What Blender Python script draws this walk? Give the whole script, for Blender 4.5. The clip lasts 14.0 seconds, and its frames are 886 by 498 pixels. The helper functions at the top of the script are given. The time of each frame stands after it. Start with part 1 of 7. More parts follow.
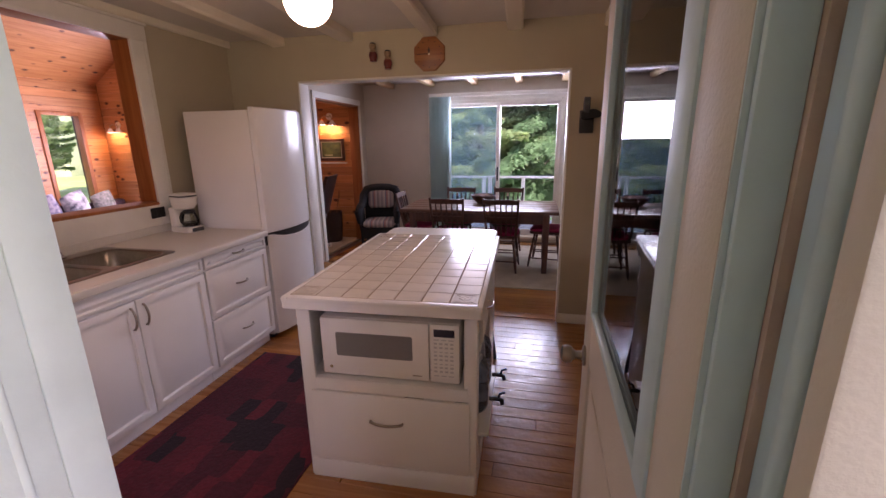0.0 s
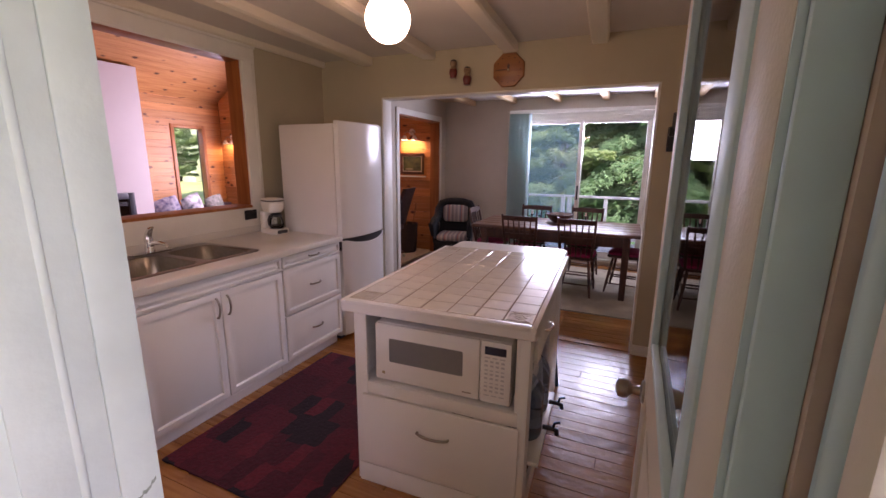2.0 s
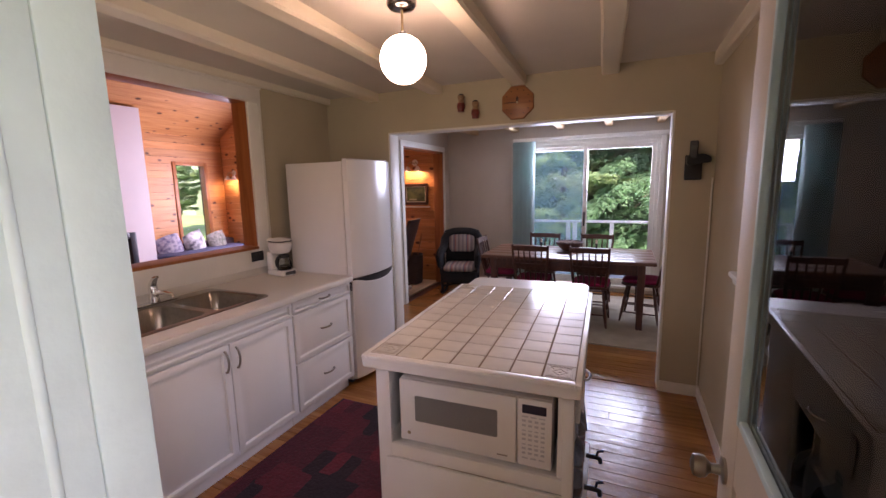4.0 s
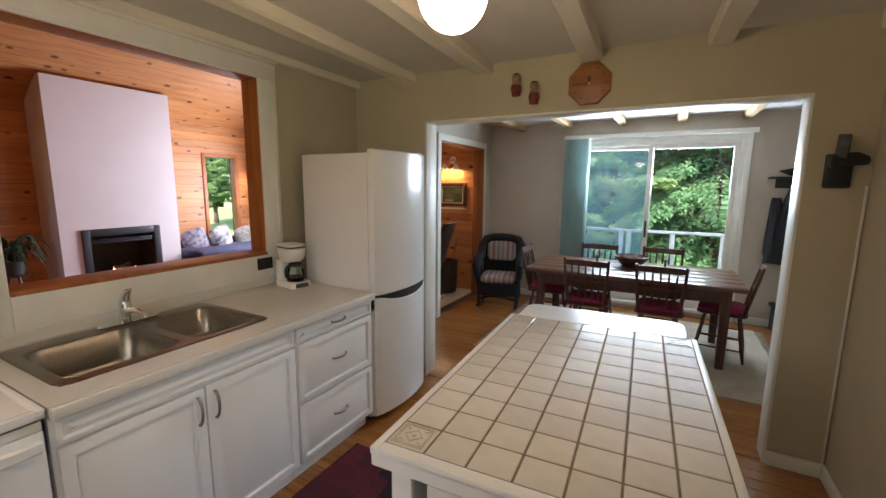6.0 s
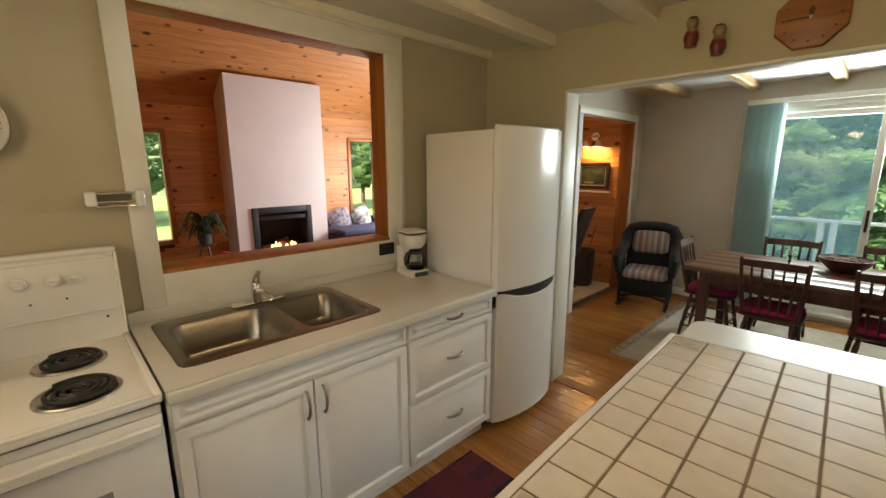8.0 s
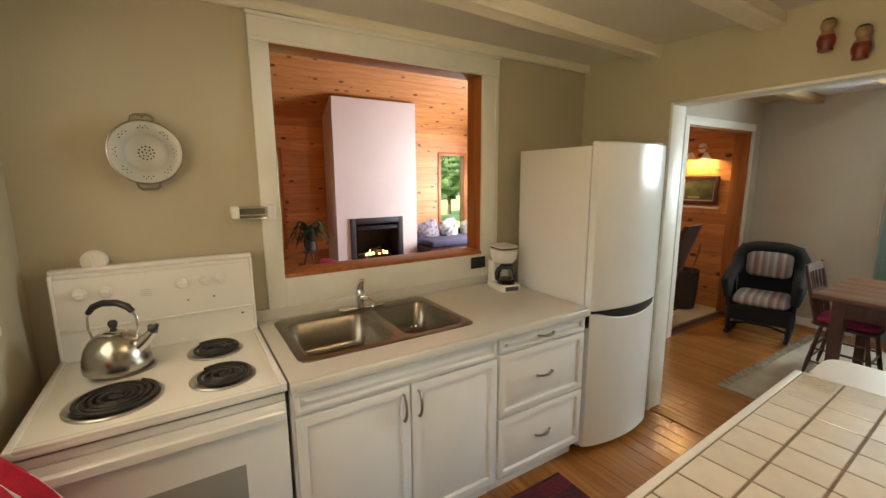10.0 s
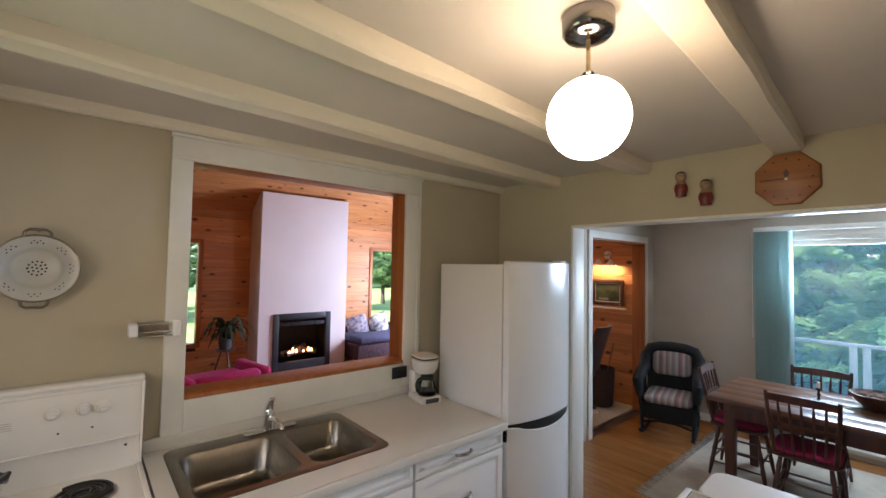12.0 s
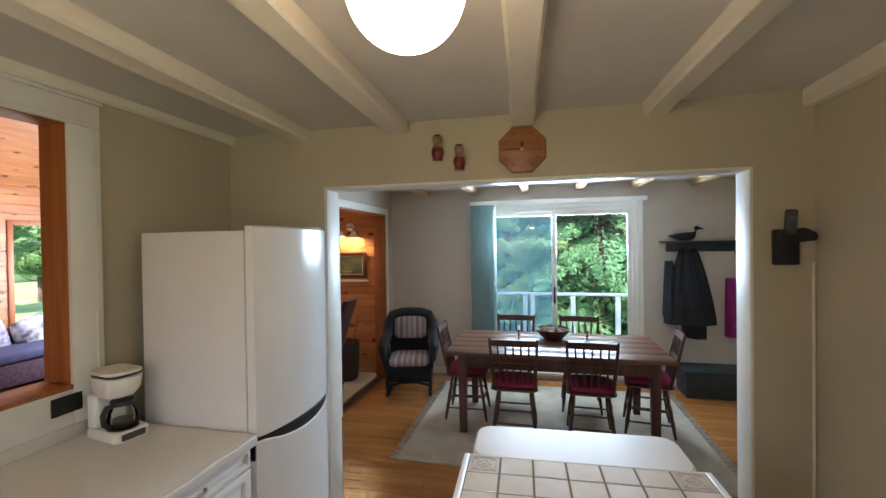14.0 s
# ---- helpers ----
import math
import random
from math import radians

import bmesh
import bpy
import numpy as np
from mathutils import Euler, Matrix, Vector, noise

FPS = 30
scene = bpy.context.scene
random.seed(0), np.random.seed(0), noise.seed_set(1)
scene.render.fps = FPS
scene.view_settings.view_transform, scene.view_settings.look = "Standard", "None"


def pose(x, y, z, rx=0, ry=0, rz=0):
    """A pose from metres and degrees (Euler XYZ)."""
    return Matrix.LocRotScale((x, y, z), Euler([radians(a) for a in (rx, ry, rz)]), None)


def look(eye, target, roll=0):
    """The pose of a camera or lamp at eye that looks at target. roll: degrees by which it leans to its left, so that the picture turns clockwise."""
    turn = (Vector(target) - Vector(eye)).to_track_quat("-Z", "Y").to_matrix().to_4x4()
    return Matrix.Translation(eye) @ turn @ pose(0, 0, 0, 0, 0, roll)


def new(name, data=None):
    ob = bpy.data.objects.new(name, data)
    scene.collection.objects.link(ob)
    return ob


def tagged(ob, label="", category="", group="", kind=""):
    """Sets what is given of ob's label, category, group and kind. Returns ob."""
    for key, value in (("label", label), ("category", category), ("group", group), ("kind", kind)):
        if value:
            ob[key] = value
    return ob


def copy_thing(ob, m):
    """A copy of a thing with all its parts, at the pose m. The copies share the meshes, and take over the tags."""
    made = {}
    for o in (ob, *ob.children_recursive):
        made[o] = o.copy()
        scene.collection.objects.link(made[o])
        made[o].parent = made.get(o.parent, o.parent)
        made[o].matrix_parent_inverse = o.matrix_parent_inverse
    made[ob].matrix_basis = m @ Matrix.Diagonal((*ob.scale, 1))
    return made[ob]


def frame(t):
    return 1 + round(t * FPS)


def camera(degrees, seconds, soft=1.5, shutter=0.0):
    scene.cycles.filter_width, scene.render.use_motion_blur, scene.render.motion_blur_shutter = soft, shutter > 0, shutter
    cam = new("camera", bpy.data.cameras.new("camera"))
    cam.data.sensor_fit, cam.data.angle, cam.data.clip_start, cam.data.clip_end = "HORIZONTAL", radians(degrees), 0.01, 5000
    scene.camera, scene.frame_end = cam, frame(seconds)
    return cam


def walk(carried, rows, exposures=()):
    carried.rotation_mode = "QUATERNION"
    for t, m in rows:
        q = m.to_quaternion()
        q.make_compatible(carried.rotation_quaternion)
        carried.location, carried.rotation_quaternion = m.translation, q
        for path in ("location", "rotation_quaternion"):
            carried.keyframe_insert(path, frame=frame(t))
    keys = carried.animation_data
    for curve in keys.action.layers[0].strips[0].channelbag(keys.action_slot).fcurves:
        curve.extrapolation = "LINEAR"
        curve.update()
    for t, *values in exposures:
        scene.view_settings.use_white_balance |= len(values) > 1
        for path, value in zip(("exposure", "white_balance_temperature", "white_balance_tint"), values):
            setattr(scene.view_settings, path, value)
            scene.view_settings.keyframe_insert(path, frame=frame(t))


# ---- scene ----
cam = camera(93.8, 14.0)
PATH = [
    (0, (0.273, 0.1, 1.533), (-0.164, 1.987, 1.036), -0.8),
    (0.5, (0.337, 0.085, 1.531), (-0.367, 1.882, 1.005), -1.3),
    (1, (0.354, 0.106, 1.503), (-0.419, 1.871, 0.969), -0.5),
    (1.5, (0.348, 0.135, 1.5), (-0.437, 1.903, 0.992), 0.5),
    (2, (0.34, 0.147, 1.513), (-0.451, 1.935, 1.093), 0.6),
    (2.5, (0.33, 0.144, 1.528), (-0.472, 1.944, 1.183), 0.2),
    (3, (0.292, 0.148, 1.543), (-0.567, 1.925, 1.219), 0.7),
    (3.2, (0.278, 0.166, 1.553), (-0.574, 1.944, 1.22), 0.1),
    (5.3, (-0.035, 0.432, 1.608), (-0.793, 2.265, 1.353), -1.4),
    (5.5, (-0.072, 0.516, 1.599), (-0.871, 2.33, 1.34), -1.3),
    (6, (-0.136, 0.761, 1.585), (-1.071, 2.503, 1.281), 0.5),
    (6.5, (-0.221, 0.898, 1.591), (-1.208, 2.604, 1.25), 1.8),
    (7, (-0.327, 0.978, 1.578), (-1.374, 2.641, 1.207), 1.4),
    (7.5, (-0.33, 1.031, 1.587), (-1.572, 2.55, 1.203), -0.3),
    (8, (-0.305, 1.04, 1.587), (-1.725, 2.392, 1.193), -0.2),
    (8.5, (-0.309, 1.029, 1.587), (-1.857, 2.233, 1.194), -0.3),
    (8.7, (-0.311, 1.019, 1.593), (-1.893, 2.177, 1.197), -0.2),
    (10.8, (-0.246, 0.94, 1.658), (-1.958, 1.942, 1.406), -0.2),
    (11, (-0.227, 0.937, 1.691), (-1.923, 1.987, 1.536), -0.4),
    (11.5, (-0.201, 0.952, 1.737), (-1.836, 2.104, 1.724), 0.1),
    (12, (-0.198, 0.992, 1.762), (-1.709, 2.3, 1.846), 1.0),
    (12.5, (-0.274, 1.04, 1.776), (-1.538, 2.586, 1.898), 0.8),
    (13, (-0.391, 1.067, 1.782), (-1.321, 2.834, 1.895), -0.2),
    (13.5, (-0.465, 1.15, 1.749), (-1.144, 3.03, 1.816), -0.8),
    (14, (-0.532, 1.273, 1.707), (-0.988, 3.22, 1.685), -0.8),
]
EXPOSURES = [(0.0, 2.46, 6900, 54), (3.2, 2.46, 6900, 54), (5.3, 2.75, 6300, 27), (6.5, 2.7, 7000, 18), (7.5, 2.66, 7600, 15), (8.5, 2.8, 8400, 13), (11.0, 3.08, 6900, 17), (12.5, 2.68, 5900, 22), (14.0, 2.96, 6100, 18)]
walk(cam, [(t, look(eye, target, roll)) for t, eye, target, roll in PATH], EXPOSURES)

# ---- world, sun, large lights ----
world = bpy.data.worlds.new("world")
scene.world = world
world.use_nodes = True
wn = world.node_tree.nodes
sky = wn.new("ShaderNodeTexSky")
sky.sky_type, sky.sun_disc = "NISHITA", False
sky.sun_elevation, sky.sun_rotation = radians(43), radians(159)
wn["Background"].inputs["Strength"].default_value = 0.15
world.node_tree.links.new(sky.outputs[0], wn["Background"].inputs["Color"])


def lamp(name, kind, m, energy, color, **extra):
    data = bpy.data.lights.new(name, kind)
    data.energy, data.color = energy, color
    ob = new(name, data)
    ob.matrix_world = m
    for key, value in extra.items():
        if key == "size":
            data.shape, data.size, data.size_y = "RECTANGLE", value[0], value[1]
        elif key == "angle":
            data.angle = value
        elif key == "radius":
            data.shadow_soft_size = value
    return ob


lamp("sun", "SUN", look((5, -8, 13), (0, 5, 0)), 3.2, (1.0, 0.93, 0.82), angle=radians(3.0))
# area lamps that stand in for daylight at the openings
# added lamp in an invented porch opening, brightens the door jamb
lamp("porch_fill", "AREA", look((1.29, -0.36, 1.40), (-0.6, 0.0, 1.3)), 2.5, (0.84, 1.0, 0.93), size=(0.9, 1.6))
# added lamp in an assumed, unseen end window of the living room
lamp("living_daylight", "AREA", look((-5.9, 6.55, 1.38), (-5.9, 0.0, 1.2)), 29, (0.80, 0.87, 1.0), size=(1.2, 1.6))
# at the glass door and the window beside the stove
lamp("glass_door_daylight", "AREA", look((-0.25, 6.735, 1.80), (-0.25, 4.0, 1.70)), 15.5, (0.66, 0.86, 1.0), size=(1.66, 0.50))
lamp("kitchen_window_daylight", "AREA", look((-1.45, 0.34, 1.62), (-1.75, 2.6, 0.4)), 0.75, (1.0, 0.90, 0.76), size=(0.95, 0.8))


# ---- materials ----
def mat(name, color, rough=0.6, metal=0.0, vary=0.0, scale=8.0, bump=0.0, bscale=60.0, color2=None, stretch=(1, 1, 1), coat=0.0, rand=0.0, spec=None, trans=0.0, coords="Object"):
    m = bpy.data.materials.new(name)
    m.use_nodes = True
    nt = m.node_tree
    b = nt.nodes["Principled BSDF"]
    b.inputs["Roughness"].default_value, b.inputs["Metallic"].default_value = rough, metal
    b.inputs["Coat Weight"].default_value = coat
    b.inputs["Coat Roughness"].default_value = 0.12
    b.inputs["Transmission Weight"].default_value = trans
    if spec is not None:
        b.inputs["Specular IOR Level"].default_value = spec
    base = (*color, 1)
    b.inputs["Base Color"].default_value = base
    tc = nt.nodes.new("ShaderNodeTexCoord")
    mp = nt.nodes.new("ShaderNodeMapping")
    mp.inputs["Scale"].default_value = stretch
    nt.links.new(tc.outputs[coords], mp.inputs["Vector"])
    last = None
    if vary or color2:
        n1 = nt.nodes.new("ShaderNodeTexNoise")
        n1.inputs["Scale"].default_value, n1.inputs["Detail"].default_value = scale, 6
        nt.links.new(mp.outputs[0], n1.inputs["Vector"])
        mix = nt.nodes.new("ShaderNodeMix")
        mix.data_type = "RGBA"
        c2 = color2 or tuple(c * (1 - vary) for c in color)
        c1 = color if color2 else tuple(min(1, c * (1 + vary * 0.6)) for c in color)
        mix.inputs["A"].default_value, mix.inputs["B"].default_value = (*c1, 1), (*c2, 1)
        rmp = nt.nodes.new("ShaderNodeMapRange")
        rmp.inputs["From Min"].default_value, rmp.inputs["From Max"].default_value = 0.35, 0.68
        nt.links.new(n1.outputs["Fac"], rmp.inputs["Value"])
        nt.links.new(rmp.outputs[0], mix.inputs["Factor"])
        last = mix.outputs["Result"]
    if rand:
        oi = nt.nodes.new("ShaderNodeObjectInfo")
        hsv = nt.nodes.new("ShaderNodeHueSaturation")
        mr = nt.nodes.new("ShaderNodeMapRange")
        mr.inputs["To Min"].default_value, mr.inputs["To Max"].default_value = 1 - rand, 1 + rand
        nt.links.new(oi.outputs["Random"], mr.inputs["Value"])
        nt.links.new(mr.outputs[0], hsv.inputs["Value"])
        if last:
            nt.links.new(last, hsv.inputs["Color"])
        else:
            hsv.inputs["Color"].default_value = base
        last = hsv.outputs[0]
    if last:
        nt.links.new(last, b.inputs["Base Color"])
    if bump:
        n2 = nt.nodes.new("ShaderNodeTexNoise")
        n2.inputs["Scale"].default_value, n2.inputs["Detail"].default_value = bscale, 4
        nt.links.new(mp.outputs[0], n2.inputs["Vector"])
        bp = nt.nodes.new("ShaderNodeBump")
        bp.inputs["Strength"].default_value, bp.inputs["Distance"].default_value = bump, 0.01
        nt.links.new(n2.outputs["Fac"], bp.inputs["Height"])
        nt.links.new(bp.outputs[0], b.inputs["Normal"])
    return m


def wood(name, light, dark, axis, rough=0.5, knots=0.0, rand=0.12, coat=0.0, knot_color=(0.10, 0.03, 0.01), grain=1.0):
    """Wood with grain along axis 0 (x), 1 (y) or 2 (z), with knots where asked."""
    m = bpy.data.materials.new(name)
    m.use_nodes = True
    nt = m.node_tree
    b = nt.nodes["Principled BSDF"]
    b.inputs["Roughness"].default_value, b.inputs["Coat Weight"].default_value = rough, coat
    b.inputs["Coat Roughness"].default_value = 0.15
    tc, mp, oi = nt.nodes.new("ShaderNodeTexCoord"), nt.nodes.new("ShaderNodeMapping"), nt.nodes.new("ShaderNodeObjectInfo")
    sc = [14.0 * grain] * 3
    sc[axis] = 0.9 * grain
    mp.inputs["Scale"].default_value = sc
    add = nt.nodes.new("ShaderNodeVectorMath")
    add.operation = "ADD"
    mul = nt.nodes.new("ShaderNodeMath")
    mul.operation, mul.inputs[1].default_value = "MULTIPLY", 40.0
    nt.links.new(oi.outputs["Random"], mul.inputs[0])
    nt.links.new(tc.outputs["Object"], add.inputs[0])
    nt.links.new(mul.outputs[0], add.inputs[1])
    nt.links.new(add.outputs[0], mp.inputs["Vector"])
    n1 = nt.nodes.new("ShaderNodeTexNoise")
    n1.inputs["Scale"].default_value, n1.inputs["Detail"].default_value, n1.inputs["Distortion"].default_value = 2.2, 8, 0.6
    nt.links.new(mp.outputs[0], n1.inputs["Vector"])
    rmp = nt.nodes.new("ShaderNodeMapRange")
    rmp.inputs["From Min"].default_value, rmp.inputs["From Max"].default_value = 0.32, 0.7
    nt.links.new(n1.outputs["Fac"], rmp.inputs["Value"])
    mix = nt.nodes.new("ShaderNodeMix")
    mix.data_type = "RGBA"
    mix.inputs["A"].default_value, mix.inputs["B"].default_value = (*light, 1), (*dark, 1)
    nt.links.new(rmp.outputs[0], mix.inputs["Factor"])
    last = mix.outputs["Result"]
    if knots:
        kp = nt.nodes.new("ShaderNodeMapping")
        ks = [4.2] * 3
        ks[axis] = 2.4
        kp.inputs["Scale"].default_value = ks
        nt.links.new(add.outputs[0], kp.inputs["Vector"])
        vo = nt.nodes.new("ShaderNodeTexVoronoi")
        vo.inputs["Scale"].default_value = 1.5
        nt.links.new(kp.outputs[0], vo.inputs["Vector"])
        kr = nt.nodes.new("ShaderNodeMapRange")
        kr.inputs["From Min"].default_value, kr.inputs["From Max"].default_value = knots, knots * 0.55
        nt.links.new(vo.outputs["Distance"], kr.inputs["Value"])
        km = nt.nodes.new("ShaderNodeMix")
        km.data_type = "RGBA"
        km.inputs["B"].default_value = (*knot_color, 1)
        nt.links.new(kr.outputs[0], km.inputs["Factor"])
        nt.links.new(last, km.inputs["A"])
        last = km.outputs["Result"]
    hsv, mr = nt.nodes.new("ShaderNodeHueSaturation"), nt.nodes.new("ShaderNodeMapRange")
    mr.inputs["To Min"].default_value, mr.inputs["To Max"].default_value = 1 - rand, 1 + rand
    nt.links.new(oi.outputs["Random"], mr.inputs["Value"])
    nt.links.new(mr.outputs[0], hsv.inputs["Value"])
    nt.links.new(last, hsv.inputs["Color"])
    nt.links.new(hsv.outputs[0], b.inputs["Base Color"])
    bp = nt.nodes.new("ShaderNodeBump")
    bp.inputs["Strength"].default_value, bp.inputs["Distance"].default_value = 0.25, 0.004
    nt.links.new(n1.outputs["Fac"], bp.inputs["Height"])
    nt.links.new(bp.outputs[0], b.inputs["Normal"])
    return m


def glow(name, color, strength):
    m = bpy.data.materials.new(name)
    m.use_nodes = True
    b = m.node_tree.nodes["Principled BSDF"]
    b.inputs["Base Color"].default_value = (*color, 1)
    b.inputs["Emission Color"].default_value, b.inputs["Emission Strength"].default_value = (*color, 1), strength
    return m


def glassy(name, color=(1, 1, 1), rough=0.0, ior=1.45):
    m = bpy.data.materials.new(name)
    m.use_nodes = True
    b = m.node_tree.nodes["Principled BSDF"]
    b.inputs["Base Color"].default_value = (*color, 1)
    b.inputs["Roughness"].default_value, b.inputs["IOR"].default_value = rough, ior
    b.inputs["Transmission Weight"].default_value = 1.0
    return m


PAINT = mat("wall_paint_khaki", (0.50, 0.44, 0.31), 0.75, vary=0.05, scale=2.5, bump=0.12, bscale=180)
PAINT_DINING = mat("wall_paint_taupe", (0.56, 0.50, 0.41), 0.75, vary=0.05, scale=2.5, bump=0.12, bscale=180)
PAINT_ENTRY = mat("wall_paint_cream", (0.53, 0.48, 0.40), 0.7, vary=0.06, scale=3, bump=0.12, bscale=160)
CEIL = mat("ceiling_paint", (0.66, 0.62, 0.55), 0.85, vary=0.05, scale=2, bump=0.1, bscale=120)
CEIL_DINING = mat("dining_ceiling_paint", (0.82, 0.83, 0.84), 0.8, vary=0.03, scale=2, bump=0.1, bscale=120)
BEAM = mat("beam_cream_paint", (0.80, 0.74, 0.60), 0.55, vary=0.08, scale=4, bump=0.35, bscale=14, stretch=(1, 0.25, 1))
TRIM = mat("trim_white_paint", (0.80, 0.78, 0.70), 0.42, vary=0.05, scale=5, bump=0.12, bscale=40)
JAMB = mat("jamb_worn_paint", (0.72, 0.81, 0.75), 0.5, vary=0.08, scale=7, bump=0.25, bscale=25)
nt_ = JAMB.node_tree
wn_, wr_, wm_ = nt_.nodes.new("ShaderNodeTexNoise"), nt_.nodes.new("ShaderNodeMapRange"), nt_.nodes.new("ShaderNodeMix")
wn_.inputs["Scale"].default_value, wn_.inputs["Detail"].default_value, wn_.inputs["Distortion"].default_value = 11.0, 8, 1.6
wr_.inputs["From Min"].default_value, wr_.inputs["From Max"].default_value = 0.715, 0.73
wm_.data_type = "RGBA"
wm_.inputs["B"].default_value = (0.42, 0.45, 0.38, 1)
jc_ = nt_.nodes["Principled BSDF"].inputs["Base Color"]
nt_.links.new(nt_.nodes["Texture Coordinate"].outputs["Object"], wn_.inputs["Vector"])
nt_.links.new(wn_.outputs["Fac"], wr_.inputs["Value"])
nt_.links.new(wr_.outputs[0], wm_.inputs["Factor"])
nt_.links.new(jc_.links[0].from_socket, wm_.inputs["A"])
nt_.links.new(wm_.outputs["Result"], jc_)
TEAL = mat("jamb_grey_green_paint", (0.42, 0.57, 0.59), 0.62, vary=0.06, scale=9, bump=0.08, bscale=35)
WHITE = mat("cabinet_white", (0.82, 0.80, 0.76), 0.32, vary=0.03, scale=3, bump=0.03, bscale=90)
APPL = mat("appliance_white_enamel", (0.84, 0.82, 0.77), 0.16, vary=0.02, scale=2, coat=0.4)
FRIDGE_WHITE = mat("fridge_white_gloss", (0.80, 0.80, 0.78), 0.20, vary=0.02, scale=2, spec=0.28)
FRIDGE_SIDE = mat("fridge_side_textured", (0.76, 0.74, 0.70), 0.2, vary=0.02, scale=3, bump=0.22, bscale=90)
COUNTER = mat("counter_laminate", (0.66, 0.63, 0.56), 0.28, vary=0.03, scale=140, color2=None)
STEEL = mat("brushed_steel", (0.27, 0.25, 0.215), 0.30, metal=1.0, vary=0.12, scale=30, stretch=(1, 12, 1), bump=0.04, bscale=80)
CHROME = mat("chrome", (0.80, 0.80, 0.80), 0.08, metal=1.0)
NICKEL = mat("brushed_nickel", (0.34, 0.30, 0.25), 0.3, metal=1.0)
BRASS = mat("old_brass", (0.45, 0.36, 0.22), 0.35, metal=1.0, vary=0.2, scale=40)
BLACK = mat("black_plastic", (0.015, 0.015, 0.015), 0.35)
COIL = mat("coil_black", (0.02, 0.018, 0.016), 0.5, vary=0.2, scale=30)
DARKGREY = mat("dark_grey", (0.06, 0.065, 0.07), 0.5)
TILE = mat("tile_ivory", (0.74, 0.69, 0.60), 0.16, vary=0.06, scale=12, coat=0.3, rand=0.05)
TILE_MARK = mat("tile_relief_tan", (0.52, 0.45, 0.35), 0.3, vary=0.2, scale=30)
GROUT = mat("grout_brown", (0.22, 0.15, 0.09), 0.9, vary=0.25, scale=25, bump=0.2)
PINE = wood("knotty_pine", (0.62, 0.29, 0.105), (0.47, 0.185, 0.055), 1, 0.45, knots=0.20, rand=0.16)
PINE_X = wood("knotty_pine_end_wall", (0.60, 0.28, 0.10), (0.45, 0.18, 0.055), 0, 0.45, knots=0.20, rand=0.16)
PINE_Z = wood("pine_casing", (0.42, 0.15, 0.04), (0.30, 0.09, 0.02), 2, 0.45, rand=0.08)
FLOORW = wood("floor_board_fir", (0.42, 0.175, 0.045), (0.28, 0.10, 0.022), 0, 0.24, rand=0.16, coat=0.35)
nt_ = FLOORW.node_tree
fw_, fb_ = nt_.nodes.new("ShaderNodeTexNoise"), nt_.nodes.new("ShaderNodeBump")
fw_.inputs["Scale"].default_value, fw_.inputs["Detail"].default_value = 16.0, 2
fb_.inputs["Strength"].default_value, fb_.inputs["Distance"].default_value = 0.35, 0.012
nt_.links.new(nt_.nodes["Texture Coordinate"].outputs["Object"], fw_.inputs["Vector"])
nt_.links.new(fw_.outputs["Fac"], fb_.inputs["Height"])
nt_.links.new(nt_.nodes["Bump"].outputs[0], fb_.inputs["Normal"])
for key_ in ("Normal", "Coat Normal"):
    nt_.links.new(fb_.outputs[0], nt_.nodes["Principled BSDF"].inputs[key_])
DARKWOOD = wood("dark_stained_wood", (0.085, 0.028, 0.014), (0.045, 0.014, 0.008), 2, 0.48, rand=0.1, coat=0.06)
TABLEW = wood("table_brown_wood", (0.16, 0.065, 0.03), (0.09, 0.033, 0.016), 0, 0.30, rand=0.05, coat=0.18, grain=0.7)
CLOCKW = wood("clock_pine", (0.36, 0.14, 0.04), (0.24, 0.08, 0.022), 0, 0.4, rand=0.05)
BEAMW = wood("pale_pine_beam", (0.62, 0.44, 0.24), (0.50, 0.33, 0.16), 1, 0.6, rand=0.06)
GLASS = glassy("clear_glass")
nt_ = GLASS.node_tree
gt_, gg_, gf_, gx_ = nt_.nodes.new("ShaderNodeBsdfTransparent"), nt_.nodes.new("ShaderNodeBsdfGlossy"), nt_.nodes.new("ShaderNodeFresnel"), nt_.nodes.new("ShaderNodeMixShader")
gt_.inputs["Color"].default_value, gg_.inputs["Roughness"].default_value, gf_.inputs["IOR"].default_value = (0.96, 0.98, 0.97, 1), 0.0, 1.35
for a_, b_ in ((gf_.outputs[0], gx_.inputs[0]), (gt_.outputs[0], gx_.inputs[1]), (gg_.outputs[0], gx_.inputs[2]), (gx_.outputs[0], nt_.nodes["Material Output"].inputs["Surface"])):
    nt_.links.new(a_, b_)
nt_.nodes.remove(nt_.nodes["Principled BSDF"])
DOOR_GLASS = GLASS.copy()
DOOR_GLASS.name = "door_glass"
DOOR_GLASS.node_tree.nodes["Fresnel"].inputs["IOR"].default_value = 1.5
PANE = GLASS.copy()
PANE.name = "thin_window_glass"
PANE.node_tree.nodes["Fresnel"].inputs["IOR"].default_value = 1.05
BLIND = mat("blind_blue_green", (0.60, 0.70, 0.67), 0.6, vary=0.05, scale=5)
nt_ = BLIND.node_tree
bt_, bx_ = nt_.nodes.new("ShaderNodeBsdfTranslucent"), nt_.nodes.new("ShaderNodeMixShader")
bt_.inputs["Color"].default_value, bx_.inputs[0].default_value = (0.60, 0.74, 0.74, 1), 0.6
nt_.links.new(nt_.nodes["Principled BSDF"].outputs[0], bx_.inputs[1])
nt_.links.new(bt_.outputs[0], bx_.inputs[2])
